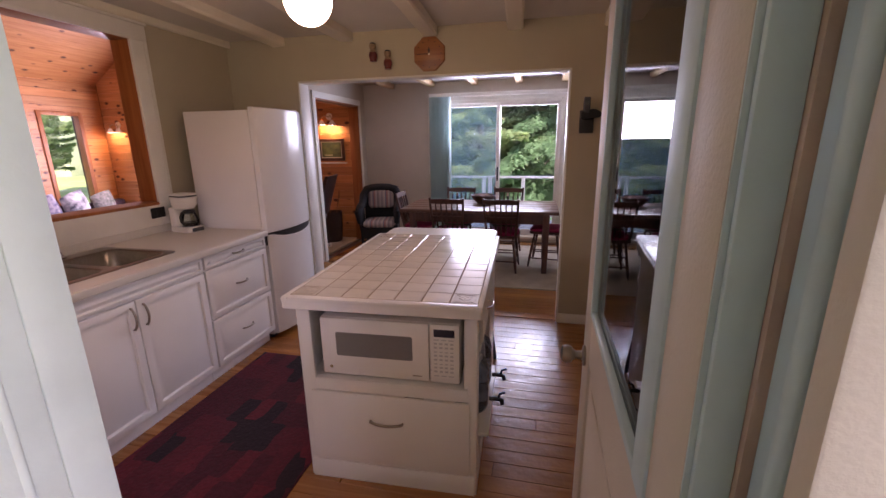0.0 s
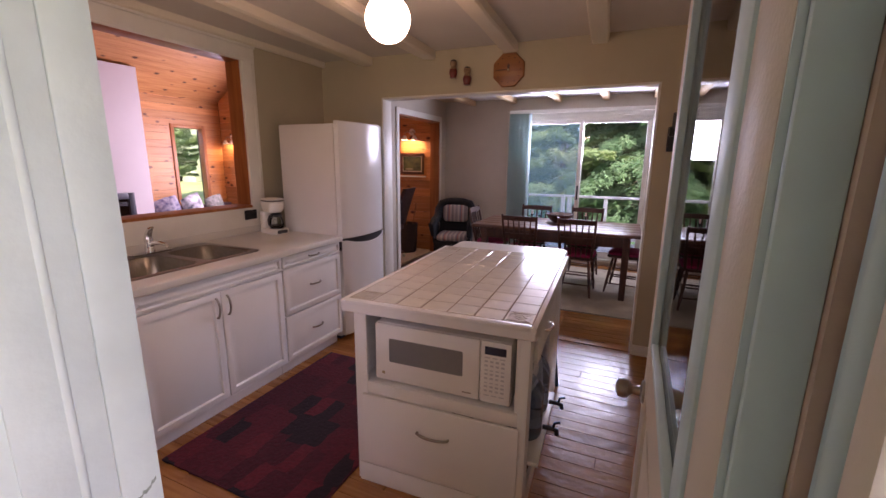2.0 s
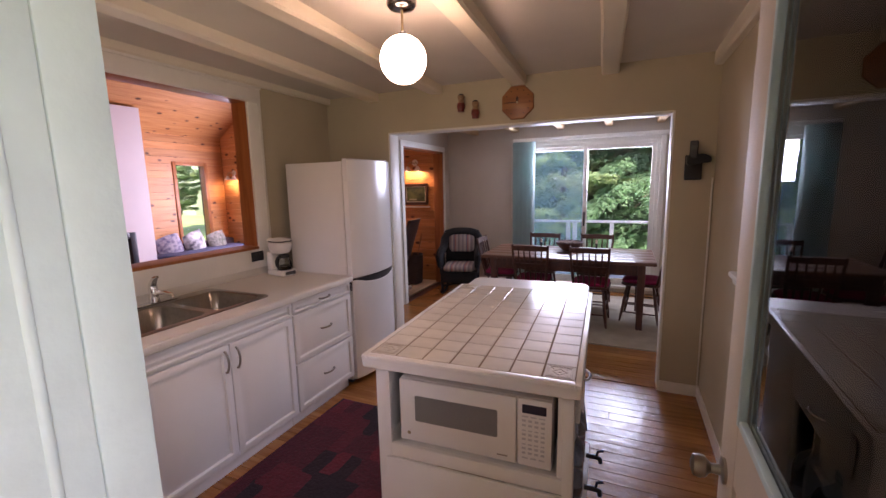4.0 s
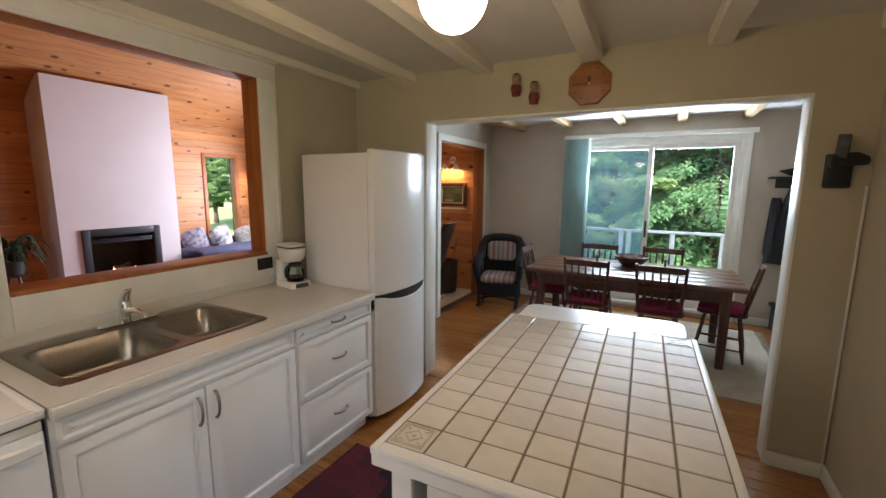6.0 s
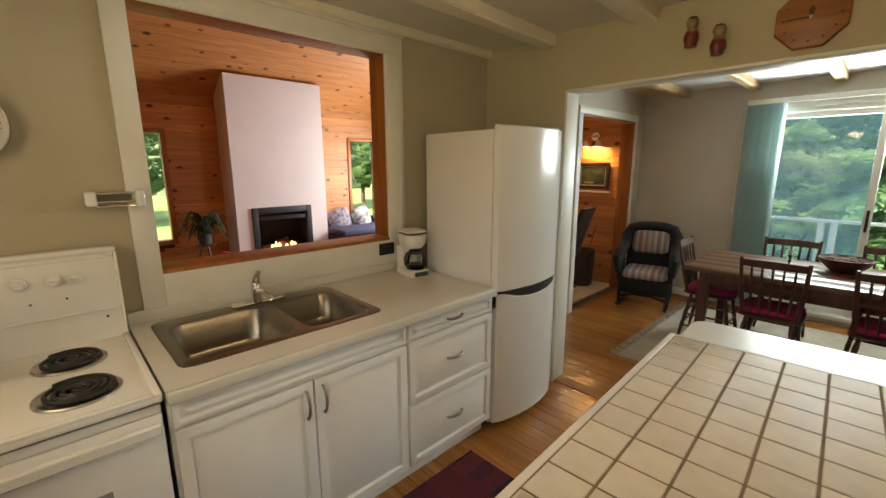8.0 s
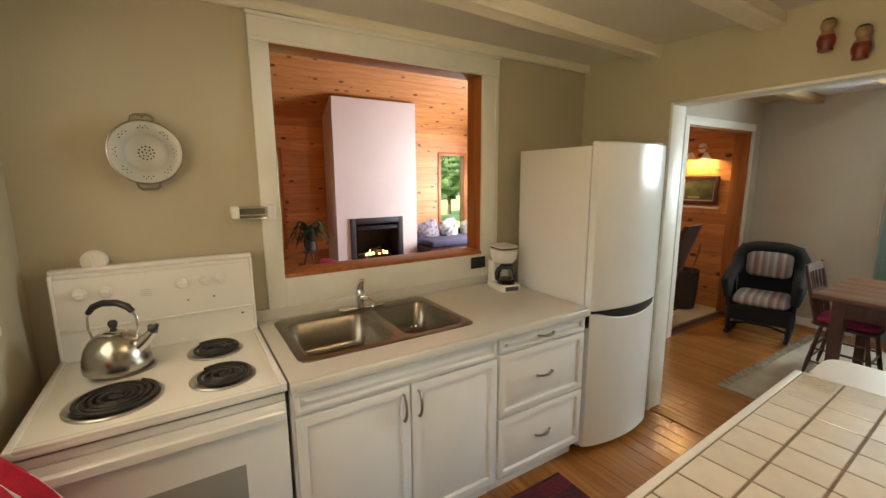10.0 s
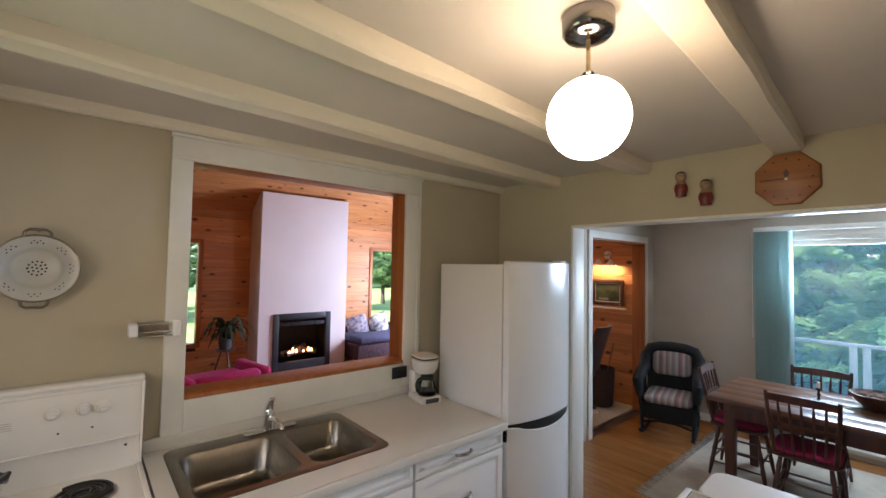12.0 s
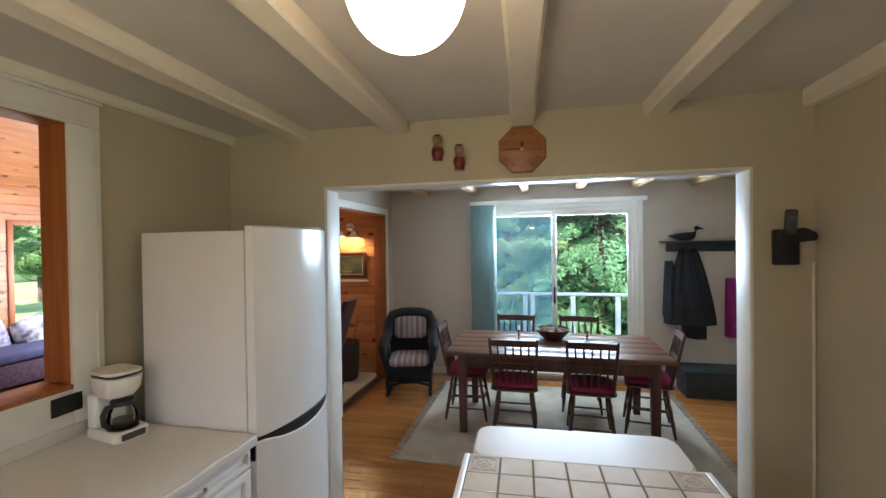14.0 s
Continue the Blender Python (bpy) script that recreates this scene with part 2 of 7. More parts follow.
nt_.links.new(bx_.outputs[0], nt_.nodes["Material Output"].inputs["Surface"])
PLASTER = mat("chimney_plaster", (0.72, 0.68, 0.68), 0.8, vary=0.03, scale=2, bump=0.12, bscale=120)
MAROON = mat("seat_maroon_cloth", (0.30, 0.018, 0.075), 0.9, vary=0.25, scale=40, bump=0.3, bscale=120)
WICKER = mat("wicker_black", (0.015, 0.017, 0.019), 0.6, vary=0.3, scale=90, bump=0.9, bscale=90, spec=0.2)
CARPET = mat("living_carpet", (0.50, 0.40, 0.27), 0.95, vary=0.1, scale=20, bump=0.5, bscale=220)
RUG_PALE = mat("dining_rug_wool", (0.42, 0.355, 0.27), 0.95, vary=0.14, scale=6, bump=0.5, bscale=200)
COAT_BLACK = mat("coat_black_cloth", (0.012, 0.014, 0.018), 0.85, vary=0.3, scale=9, bump=0.3, bscale=70)


# ---- mesh helpers ----
def box(bm, x0, x1, y0, y1, z0, z1, bev=0.0, m=None, seg=2):
    r = bmesh.ops.create_cube(bm, size=1, matrix=(m or Matrix()) @ Matrix.Translation(((x0 + x1) / 2, (y0 + y1) / 2, (z0 + z1) / 2)) @ Matrix.Diagonal((abs(x1 - x0), abs(y1 - y0), abs(z1 - z0), 1)))
    if bev:
        edges = {e for v in r["verts"] for e in v.link_edges}
        bmesh.ops.bevel(bm, geom=list(edges), offset=bev, segments=seg, affect="EDGES", profile=0.5)
    return bm


def ring(bm, centre, u, v, r, n, ru=None):
    return [bm.verts.new(centre + u * (math.cos(a) * (ru or r)) + v * (math.sin(a) * r)) for a in (2 * math.pi * i / n for i in range(n))]


def skin(bm, rings, cap=True, closed=False):
    n = len(rings[0])
    pairs = list(zip(rings, rings[1:])) + ([(rings[-1], rings[0])] if closed else [])
    for a, b in pairs:
        for i in range(n):
            bm.faces.new((a[i], a[(i + 1) % n], b[(i + 1) % n], b[i]))
    if cap and not closed:
        bm.faces.new(list(reversed(rings[0])))
        bm.faces.new(rings[-1])
    return bm


def tube(bm, points, radius, n=10, closed=False):
    """A round bar along points; radius is one number or one for each point."""
    pts = [Vector(p) for p in points]
    rad = radius if isinstance(radius, (list, tuple)) else [radius] * len(pts)
    rings, ref = [], None
    for i, p in enumerate(pts):
        a = pts[i - 1] if (i or closed) else p
        b = pts[(i + 1) % len(pts)] if (i < len(pts) - 1 or closed) else p
        d = (b - a).normalized()
        if ref is None:
            ref = d.orthogonal().normalized()
        ref = (ref - d * ref.dot(d)).normalized()
        rings.append(ring(bm, p, ref, d.cross(ref), rad[i], n))
    return skin(bm, rings, closed=closed)


def lathe(bm, profile, centre=(0, 0, 0), n=28, m=None):
    """A turned shape from (radius, height) pairs about the z axis."""
    m = (m or Matrix()) @ Matrix.Translation(centre)
    ux, uy = (m.to_3x3() @ Vector((1, 0, 0))), (m.to_3x3() @ Vector((0, 1, 0)))
    rings = [ring(bm, m @ Vector((0, 0, z)), ux, uy, max(r, 0.0004), n) for r, z in profile]
    return skin(bm, rings)


def sphere(bm, centre, r, sx=1, sy=1, sz=1, u=20, v=12):
    bmesh.ops.create_uvsphere(bm, u_segments=u, v_segments=v, radius=r, matrix=Matrix.Translation(centre) @ Matrix.Diagonal((sx, sy, sz, 1)))
    return bm


def extrude_poly(bm, pts, offset):
    """A prism from a flat outline (3D points) pushed along offset."""
    a = [bm.verts.new(Vector(p)) for p in pts]
    b = [bm.verts.new(Vector(p) + Vector(offset)) for p in pts]
    n = len(a)
    bm.faces.new(list(reversed(a)))
    bm.faces.new(b)
    for i in range(n):
        bm.faces.new((a[i], a[(i + 1) % n], b[(i + 1) % n], b[i]))
    return bm


def mesh_of(name, bm, material, smooth=40):
    bmesh.ops.recalc_face_normals(bm, faces=bm.faces)
    data = bpy.data.meshes.new(name)
    if smooth:
        for f in bm.faces:
            f.smooth = True
        for e in bm.edges:
            if len(e.link_faces) == 2 and e.calc_face_angle(0) > radians(smooth):
                e.smooth = False
    bm.to_mesh(data)
    bm.free()
    data.materials.append(material)
    return data


def part(name, bm, material, parent=None, label="", smooth=40):
    ob = new(name, mesh_of(name, bm, material, smooth))
    if parent is not None:
        ob.parent = parent
    if label:
        ob["label"] = label
    return ob


def thing(name, label, category, m=None, group="", kind=""):
    ob = new(name)
    if m is not None:
        ob.matrix_basis = m
    return tagged(ob, label, category, group, kind)


def solid(name, label, category, bm, material, kind="", group=""):
    return tagged(part(name, bm, material), label, category, group, kind)


def B(*a, **k):
    return box(bmesh.new(), *a, **k)


def structure(name, label, category, boxes, material, bev=0.0):
    bm = bmesh.new()
    for b in boxes:
        box(bm, *b, bev=bev)
    return solid(name, label, category, bm, material, kind="structure")


# ---- large structure ----
WX, RX = -2.49, 0.74          # kitchen's west and east wall faces
NY, HY, BY = 0.410, 3.59, 6.60  # entry wall face, header wall face, dining room's end wall face
WT = 0.135                    # wall thickness
CZ, BZ = 2.42, 2.345          # ceiling, beam undersides
DRX = 2.45                    # dining room's east wall
PY0, PY1, PZ0, PZ1 = 1.372, 2.625, 1.135, 2.245   # pass-through opening
OX0, OX1, OZ = -1.815, 0.48, 2.065                # wide opening to the dining room
DY0, DY1, DZ = 5.06, 6.36, 2.10                   # doorway to the living room

structure("wall_west", "khaki painted kitchen wall with a pass-through", "wall", [
    (WX - WT, WX, NY - 0.15, PY0 - 0.016, 0, CZ), (WX - WT, WX, PY1 + 0.016, HY, 0, CZ),
    (WX - WT, WX, PY0 - 0.016, PY1 + 0.016, 0, PZ0 - 0.022), (WX - WT, WX, PY0 - 0.016, PY1 + 0.016, PZ1 + 0.016, CZ)], PAINT)
structure("wall_east", "khaki painted plain kitchen wall", "wall", [(RX, RX + WT, NY - 0.15, HY, 0, CZ)], PAINT)
structure("wall_header", "khaki wall with a wide opening to the dining room", "wall", [
    (WX - WT, OX0, HY, HY + 0.07, 0, CZ), (OX1, DRX, HY, HY + 0.07, 0, CZ), (OX0, OX1, HY, HY + 0.07, OZ, CZ)], PAINT)
structure("wall_header_dining", "taupe dining side of the opening wall", "wall", [
    (WX - WT, OX0, HY + 0.07, HY + 0.14, 0, CZ), (OX1, DRX, HY + 0.07, HY + 0.14, 0, CZ), (OX0, OX1, HY + 0.07, HY + 0.14, OZ, CZ)], PAINT_DINING)
structure("opening_lining", "white painted lining of the wide opening", "trim", [
    (OX0 - 0.002, OX0 + 0.014, HY - 0.004, HY + 0.145, 0, OZ), (OX1 - 0.014, OX1 + 0.002, HY - 0.004, HY + 0.145, 0, OZ),
    (OX0 + 0.014, OX1 - 0.014, HY - 0.004, HY + 0.145, OZ - 0.014, OZ + 0.002)], TRIM, bev=0.003)
structure("wall_dining_west", "taupe dining room wall beside the pine doorway", "wall", [
    (WX - WT, WX, HY + 0.14, DY0, 0, CZ), (WX - WT, WX, DY1, BY, 0, CZ), (WX - WT, WX, DY0, DY1, DZ, CZ)], PAINT_DINING)
SX0, SX1, SZ1 = -1.36, 0.60, 2.15   # glass door opening
structure("wall_dining_north", "taupe dining room wall round the sliding glass door", "wall", [
    (WX - WT, SX0, BY, BY + 0.16, 0, CZ), (SX1, DRX, BY, BY + 0.16, 0, CZ), (SX0, SX1, BY, BY + 0.16, SZ1, CZ), (SX0, SX1, BY, BY + 0.16, -0.1, 0.05)], PAINT_DINING)
structure("wall_dining_east", "taupe plain dining room wall", "wall", [(DRX, DRX + WT, HY, BY + 0.16, 0, CZ)], PAINT_DINING)
EX0, EX1 = -0.385, 0.445   # entry door opening
KX0, KX1, KZ0, KZ1 = -1.95, -0.95, 1.18, 2.05   # window beside the stove
structure("wall_entry", "khaki wall with the entry doorway", "wall", [
    (WX - WT, KX0, NY - 0.05, NY, 0, CZ), (KX1, -0.80, NY - 0.05, NY, 0, CZ), (-0.80, EX0 - 0.03, NY - 0.05, 0.471, 0, CZ), (-0.80, EX0 - 0.086, 0.471, 0.515, 0, CZ), (KX0, KX1, NY - 0.05, NY, 0, KZ0), (KX0, KX1, NY - 0.05, NY, KZ1, CZ), (0.531, RX, 0.377, 0.512, 0, CZ), (EX0 - 0.03, 0.531, NY - 0.05, 0.515, 2.15, CZ)], PAINT)
# added porch shell; its east opening holds the fill lamp
structure("wall_porch", "cream plain walls closing the added entry porch", "wall", [
    (-0.95, EX0 - 0.031, 0.331, NY - 0.05, 0, CZ), (0.521, 1.4, 0.377, 0.40, 0, CZ), (EX0 - 0.031, 0.521, 0.331, NY - 0.05, 2.08, CZ),
    (-1.0, -0.9, -1.5, 0.331, 0, 2.5), (1.3, 1.4, -1.5, -1.25, 0, 2.5), (1.3, 1.4, 0.15, 0.377, 0, 2.5), (1.3, 1.4, -1.25, 0.15, 0, 0.5), (1.3, 1.4, -1.25, 0.15, 2.2, 2.5),
    (-1.0, 1.4, -1.6, -1.5, 0, 2.5)], PAINT_ENTRY)
structure("floor_porch", "plain wooden floor of the added porch", "floor", [(-1.4, 1.4, -1.5, NY - 0.14, -0.1, 0.0)], FLOORW)
# added unseen roof, run on westward to block sun at the kitchen window
structure("porch_sun_block", "plain added porch roof that keeps the sun off the window", "ceiling", [(WX - WT, 1.4, -1.6, 0.26, 2.42, 2.6), (-1.0, 1.4, 0.26, 0.33, 2.42, 2.6)], CEIL)
structure("ceiling_kitchen", "off-white painted kitchen ceiling between beams", "ceiling", [(WX - WT, RX + WT, NY - 0.15, HY + 0.07, CZ, CZ + 0.12)], CEIL)
structure("ceiling_dining", "white painted dining room ceiling between beams", "ceiling", [(-2.02, 1.22, HY + 0.07, BY + 0.16, CZ, CZ + 0.12)], CEIL_DINING)
structure("ceiling_dining_side", "plain pine board ceiling at the sides of the dining room", "ceiling", [(WX - WT, -2.02, HY + 0.07, BY + 0.16, CZ, CZ + 0.12), (1.22, DRX + WT, HY + 0.07, BY + 0.16, CZ, CZ + 0.12)], BEAMW)
structure("subfloor", "dark floor under the boards", "floor", [(WX - WT, RX, NY - 0.14, HY + 0.07, -0.12, -0.018), (WX - WT, DRX, HY + 0.07, BY, -0.12, -0.018)], DARKWOOD)


# ---- beams and trim ----
def rough_beam(name, label, x, y0, y1, z0, w, h, material, seed, skew=0.0):
    """A hewn beam along y with slightly wavering edges; skew: metres that it drifts along x for each metre back from y1."""
    xe = x
    bm = bmesh.new()
    rings = []
    n = max(6, int((y1 - y0) / 0.16))
    for i in range(n + 1):
        y = y0 + (y1 - y0) * i / n
        x = xe + skew * (y1 - y)
        j = [noise.noise((seed * 3.1 + k * 7.7, y * 2.4, 0.5)) * 0.009 for k in range(6)]
        c = 0.012
        pts = [(x - w / 2 + j[0] + c, z0 + j[4]), (x + w / 2 + j[1] - c, z0 + j[5]), (x + w / 2 + j[1], z0 + c + j[5]), (x + w / 2 + j[2], z0 + h), (x - w / 2 + j[3], z0 + h), (x - w / 2 + j[0], z0 + c + j[4])]
        rings.append([bm.verts.new((px, y, pz)) for px, pz in pts])
    skin(bm, rings)
    return tagged(part(name, bm, material, smooth=30), label, "beam", "ceiling beams", "structure")


for i, x in enumerate((-1.966, -1.337, -0.617, 0.052)):
    rough_beam("ceiling_beam", "cream painted hewn ceiling beam over the kitchen", x, NY, HY + 0.002, BZ + 0.008, 0.122, CZ - BZ + 0.012, BEAM, i, 0.045)
for i, x in enumerate((-2.02, -1.37, -0.71, -0.06, 0.58, 1.22, 1.86)):
    rough_beam("ceiling_beam", "pale pine ceiling beam over the dining room", x, HY + 0.14, BY + 0.002, BZ + 0.005, 0.095, CZ - BZ + 0.02, BEAMW, i + 20)
rough_beam("wall_plate_beam", "cream painted beam along the top of the kitchen wall", WX + 0.02, NY, HY + 0.002, BZ + 0.025, 0.05, CZ - BZ, BEAM, 11)
rough_beam("wall_plate_beam", "cream painted beam along the top of the kitchen wall", RX - 0.02, NY, HY + 0.002, BZ - 0.01, 0.06, CZ - BZ + 0.03, BEAM, 12)

kw = thing("window_3", "white framed window beside the stove", "window", kind="structure")
for nm, b in (("window_frame", (KX0 - 0.06, KX0, NY, NY + 0.016, KZ0 - 0.02, KZ1 + 0.06)), ("window_frame", (KX1, KX1 + 0.06, NY, NY + 0.016, KZ0 - 0.02, KZ1 + 0.06)), ("window_frame", (KX0, KX1, NY, NY + 0.016, KZ1, KZ1 + 0.06)), ("window_sill", (KX0 - 0.08, KX1 + 0.08, NY - 0.05, NY + 0.05, KZ0 - 0.028, KZ0)), ("window_apron", (KX0 - 0.06, KX1 + 0.06, NY, NY + 0.014, KZ0 - 0.10, KZ0 - 0.028)), ("mullion", ((KX0 + KX1) / 2 - 0.02, (KX0 + KX1) / 2 + 0.02, NY - 0.045, NY - 0.01, KZ0, KZ1))):
    part(nm, B(*b, bev=0.003), TRIM, kw)

# pass-through: white casing, brown pine lining
cas = thing("pass_through_casing", "white painted wooden casing round the pass-through", "trim", kind="structure")
for nm, b in (("casing_left", (WX, WX + 0.022, PY0 - 0.088, PY0, 0.965, PZ1)), ("casing_right", (WX, WX + 0.022, PY1, PY1 + 0.13, 0.965, PZ1)),
              ("casing_head", (WX, WX + 0.024, PY0 - 0.088, PY1 + 0.13, PZ1, PZ1 + 0.105)), ("apron", (WX, WX + 0.02, PY0, PY1, 0.965, PZ0 - 0.012)),
              ("casing_cap", (WX, WX + 0.034, PY0 - 0.095, PY1 + 0.137, PZ1 + 0.105, PZ1 + 0.123)),
              ("casing_bead", (WX + 0.0245, WX + 0.031, PY0 - 0.07, PY1 + 0.112, PZ1 + 0.012, PZ1 + 0.024)),
              ("casing_bead", (WX + 0.0225, WX + 0.029, PY1 + 0.095, PY1 + 0.107, 0.975, PZ1 - 0.003))):
    part(nm, B(*b, bev=0.004), TRIM, cas)
lin = thing("pass_through_lining", "orange brown stained pine lining of the pass-through", "trim", kind="structure")
for nm, b in (("lining_side", (WX - WT - 0.012, WX - 0.001, PY0 - 0.015, PY0 + 0.001, PZ0, PZ1)), ("lining_side", (WX - WT - 0.012, WX - 0.001, PY1 - 0.001, PY1 + 0.015, PZ0, PZ1)),
              ("lining_top", (WX - WT - 0.012, WX - 0.001, PY0 - 0.015, PY1 + 0.015, PZ1 - 0.001, PZ1 + 0.015)), ("sill", (WX - WT - 0.03, WX + 0.022, PY0 + 0.001, PY1 - 0.001, PZ0 - 0.02, PZ0))):
    part(nm, B(*b, bev=0.003), PINE_Z, lin)

# doorway from the dining room to the living room
dc = thing("living_doorway_casing", "white painted casing round the pine doorway", "trim", kind="structure")
for nm, b in (("casing_side", (WX, WX + 0.018, DY0 - 0.075, DY0, 0, DZ)), ("casing_side", (WX, WX + 0.018, DY1, DY1 + 0.05, 0, DZ)), ("casing_head", (WX, WX + 0.02, DY0 - 0.075, DY1 + 0.05, DZ, DZ + 0.075))):
    part(nm, B(*b, bev=0.003), TRIM, dc)
dl = thing("living_doorway_lining", "knotty pine lining of the living room doorway", "trim", kind="structure")
for nm, b in (("lining_side", (WX - WT - 0.02, WX + 0.001, DY0 - 0.001, DY0 + 0.02, 0, DZ)), ("lining_side", (WX - WT - 0.02, WX + 0.001, DY1 - 0.02, DY1 + 0.001, 0, DZ)), ("lining_top", (WX - WT - 0.02, WX + 0.001, DY0 + 0.02, DY1 - 0.02, DZ - 0.02, DZ + 0.001))):
    part(nm, B(*b, bev=0.002), PINE_Z, dl)

# baseboards
for b in ((OX1 + 0.002, RX, HY - 0.014, HY, 0, 0.085), (RX - 0.014, RX, NY, HY - 0.014, 0, 0.085)):
    tagged(part("baseboard", B(*b, bev=0.004), TRIM), "white painted baseboard along the kitchen wall", "baseboard", kind="structure")
for b in ((WX, SX0 - 0.12, BY - 0.014, BY, 0, 0.09), (SX1 + 0.1, DRX, BY - 0.014, BY, 0, 0.09)):
    tagged(part("baseboard", B(*b, bev=0.004), TRIM), "white painted baseboard along the dining room wall", "baseboard", kind="structure")
tagged(part("threshold_strip", B(OX0, OX1, HY + 0.02, HY + 0.12, 0.0, 0.009, bev=0.004), FLOORW), "worn wooden threshold strip in the wide opening", "threshold", kind="structure")

# ---- entry door and frame ----
PRIMER = mat("bare_pink_primer", (0.50, 0.36, 0.28), 0.7, vary=0.15, scale=12, bump=0.1)
fr = thing("entry_door_frame", "worn pale green painted door frame with chipped edges", "door frame", kind="structure")
part("jamb_left", B(EX0 - 0.03, EX0, 0.330, 0.471, 0, 2.08, bev=0.003), JAMB, fr)
part("casing_edge", B(EX0 - 0.085, EX0 - 0.0005, 0.472, 0.535, 0, 2.14, bev=0.003), JAMB, fr)
part("door_stop", B(EX0, EX0 + 0.006, 0.357, 0.420, 0, 2.08, bev=0.002), JAMB, fr)
part("stop_bead", tube(bmesh.new(), [(EX0 + 0.002, 0.424, 0), (EX0 + 0.002, 0.424, 2.08)], 0.007, 12), JAMB, fr)
part("casing_left", B(EX0 - 0.13, EX0 - 0.006, 0.306, 0.330, 0, 2.16, bev=0.005), JAMB, fr)
part("casing_bead", tube(bmesh.new(), [(EX0 - 0.04, 0.305, 0), (EX0 - 0.04, 0.305, 2.16)], 0.008, 10), JAMB, fr)
part("jamb_head", B(EX0, EX1, 0.335, 0.47, 2.055, 2.08, bev=0.003), JAMB, fr)
part("casing_bead_right", tube(bmesh.new(), [(0.4550, 0.402, 0), (0.4550, 0.402, 2.08)], 0.0085, 16), TEAL, fr, "rounded grey green moulding")
part("jamb_cove", B(0.4640, 0.520, 0.377, 0.454, 0, 2.08, bev=0.003), TEAL, fr)
part("jamb_right", B(0.4245, 0.4560, 0.462, 0.4695, 0, 2.08, bev=0.001), TEAL, fr, "grey green painted jamb")
part("jamb_core", B(0.4480, 0.530, 0.470, 0.512, 0, 2.08), TEAL, fr)
part("jamb_fillet", B(0.4564, 0.530, 0.455, 0.4695, 0, 2.08), PRIMER, fr, "narrow bare wooden fillet")
part("casing_right", B(0.442, 0.562, 0.352, 0.376, 0, 2.16, bev=0.004), PAINT_ENTRY, fr)
strike = part("strike_plate", B(EX0, EX0 + 0.0025, 0.448, 0.4705, 0.885, 0.950, bev=0.001), NICKEL, fr, "tarnished metal strike plate")
part("strike_hole", B(EX0 + 0.0025, EX0 + 0.0032, 0.454, 0.466, 0.902, 0.926), BRASS, strike)
CHIP = mat("chipped_paint_grey_green", (0.30, 0.36, 0.29), 0.8, vary=0.4, scale=60, bump=0.3, bscale=90)
random.seed(44)
for y0, z0, dy, dz, w_ in ((0.4735, 0.920, 0.052, 0.030, 0.0045), (0.366, 0.905, 0.050, 0.035, 0.0016), (0.3575, 0.86, 0.001, 0.17, 0.0022)):
    bm = bmesh.new()
    n_ = 14
    mid = [(y0 + dy * k / n_ + 0.0012 * random.uniform(-1, 1), z0 + dz * k / n_ + 0.003 * random.uniform(-1, 1)) for k in range(n_ + 1)]
    wid = [w_ * random.uniform(0.35, 1.0) for k in mid]
    xf = EX0 + (0.0062 if y0 < 0.43 else -0.0003)
    up = Vector((0, 0, 1)) if dy > dz else Vector((0, 1, 0))
    rings = [[bm.verts.new(Vector((xf + d, y, z)) + up * w * sg) for d, sg in ((0, -1), (0.0004, -1), (0.0004, 1), (0, 1))] for (y, z), w in zip(mid, wid)]
    part("paint_chip", skin(bm, rings), CHIP, fr, "crack of bare grey wood in the paint")
part("latch_scratch", B(0.4275, 0.4290, 0.4612, 0.462, 1.00, 1.022), DARKGREY, fr)

door = thing("entry_door", "open cream door with a tall glass pane and grey green edges", "door", pose(0.419, 0.495, 0, 0, 0, -0.7))
DW, DT, GZ = 0.835, 0.026, 1.075
GA, GB_ = 0.14, 0.69   # glass from hinge side to lock side
part("hinge_stile", B(0, DT, -0.0215, 0.079, 0.01, 2.04, bev=0.002), PAINT_ENTRY, door)
part("lock_stile", B(0, DT, 0.705, DW, 0.01, 2.04, bev=0.002), PAINT_ENTRY, door)
part("top_rail", B(0.001, DT - 0.001, 0.079, 0.705, 1.94, 2.04), PAINT_ENTRY, door)
part("lock_rail", B(0.001, DT - 0.001, 0.079, 0.705, GZ - 0.14, GZ), PAINT_ENTRY, door)
part("bottom_rail", B(0.001, DT - 0.001, 0.079, 0.705, 0.01, 0.22), PAINT_ENTRY, door)
part("lower_panel", B(0.008, DT - 0.008, 0.079, 0.705, 0.22, GZ - 0.14), PAINT_ENTRY, door)
part("panel_moulding", B(0.004, 0.011, 0.13, 0.655, 0.27, GZ - 0.19, bev=0.003), PAINT_ENTRY, door)
part("hinge_edge", B(0.001, DT - 0.001, -0.0240, -0.0215, 0.01, 2.04), TEAL, door)
part("free_edge", B(0.002, DT - 0.002, DW, DW + 0.0025, 0.01, 2.04), TEAL, door)
for a, b in ((0.079, GA), (GB_, 0.705)):
    part("glazing_bead", B(-0.004, 0.012, a, b, GZ, 1.94, bev=0.003), TEAL, door, "grey green painted glazing bead")
for a, b in ((GZ, GZ + 0.018), (1.922, 1.94)):
    part("glazing_bead", B(-0.003, 0.012, GA, GB_, a, b, bev=0.003), TEAL, door, "grey green painted glazing bead")
pane = part("pane", B(0.012, 0.016, GA - 0.01, GB_ + 0.01, GZ + 0.01, 1.93), DOOR_GLASS, door, "clear glass pane")
pane.visible_shadow = False
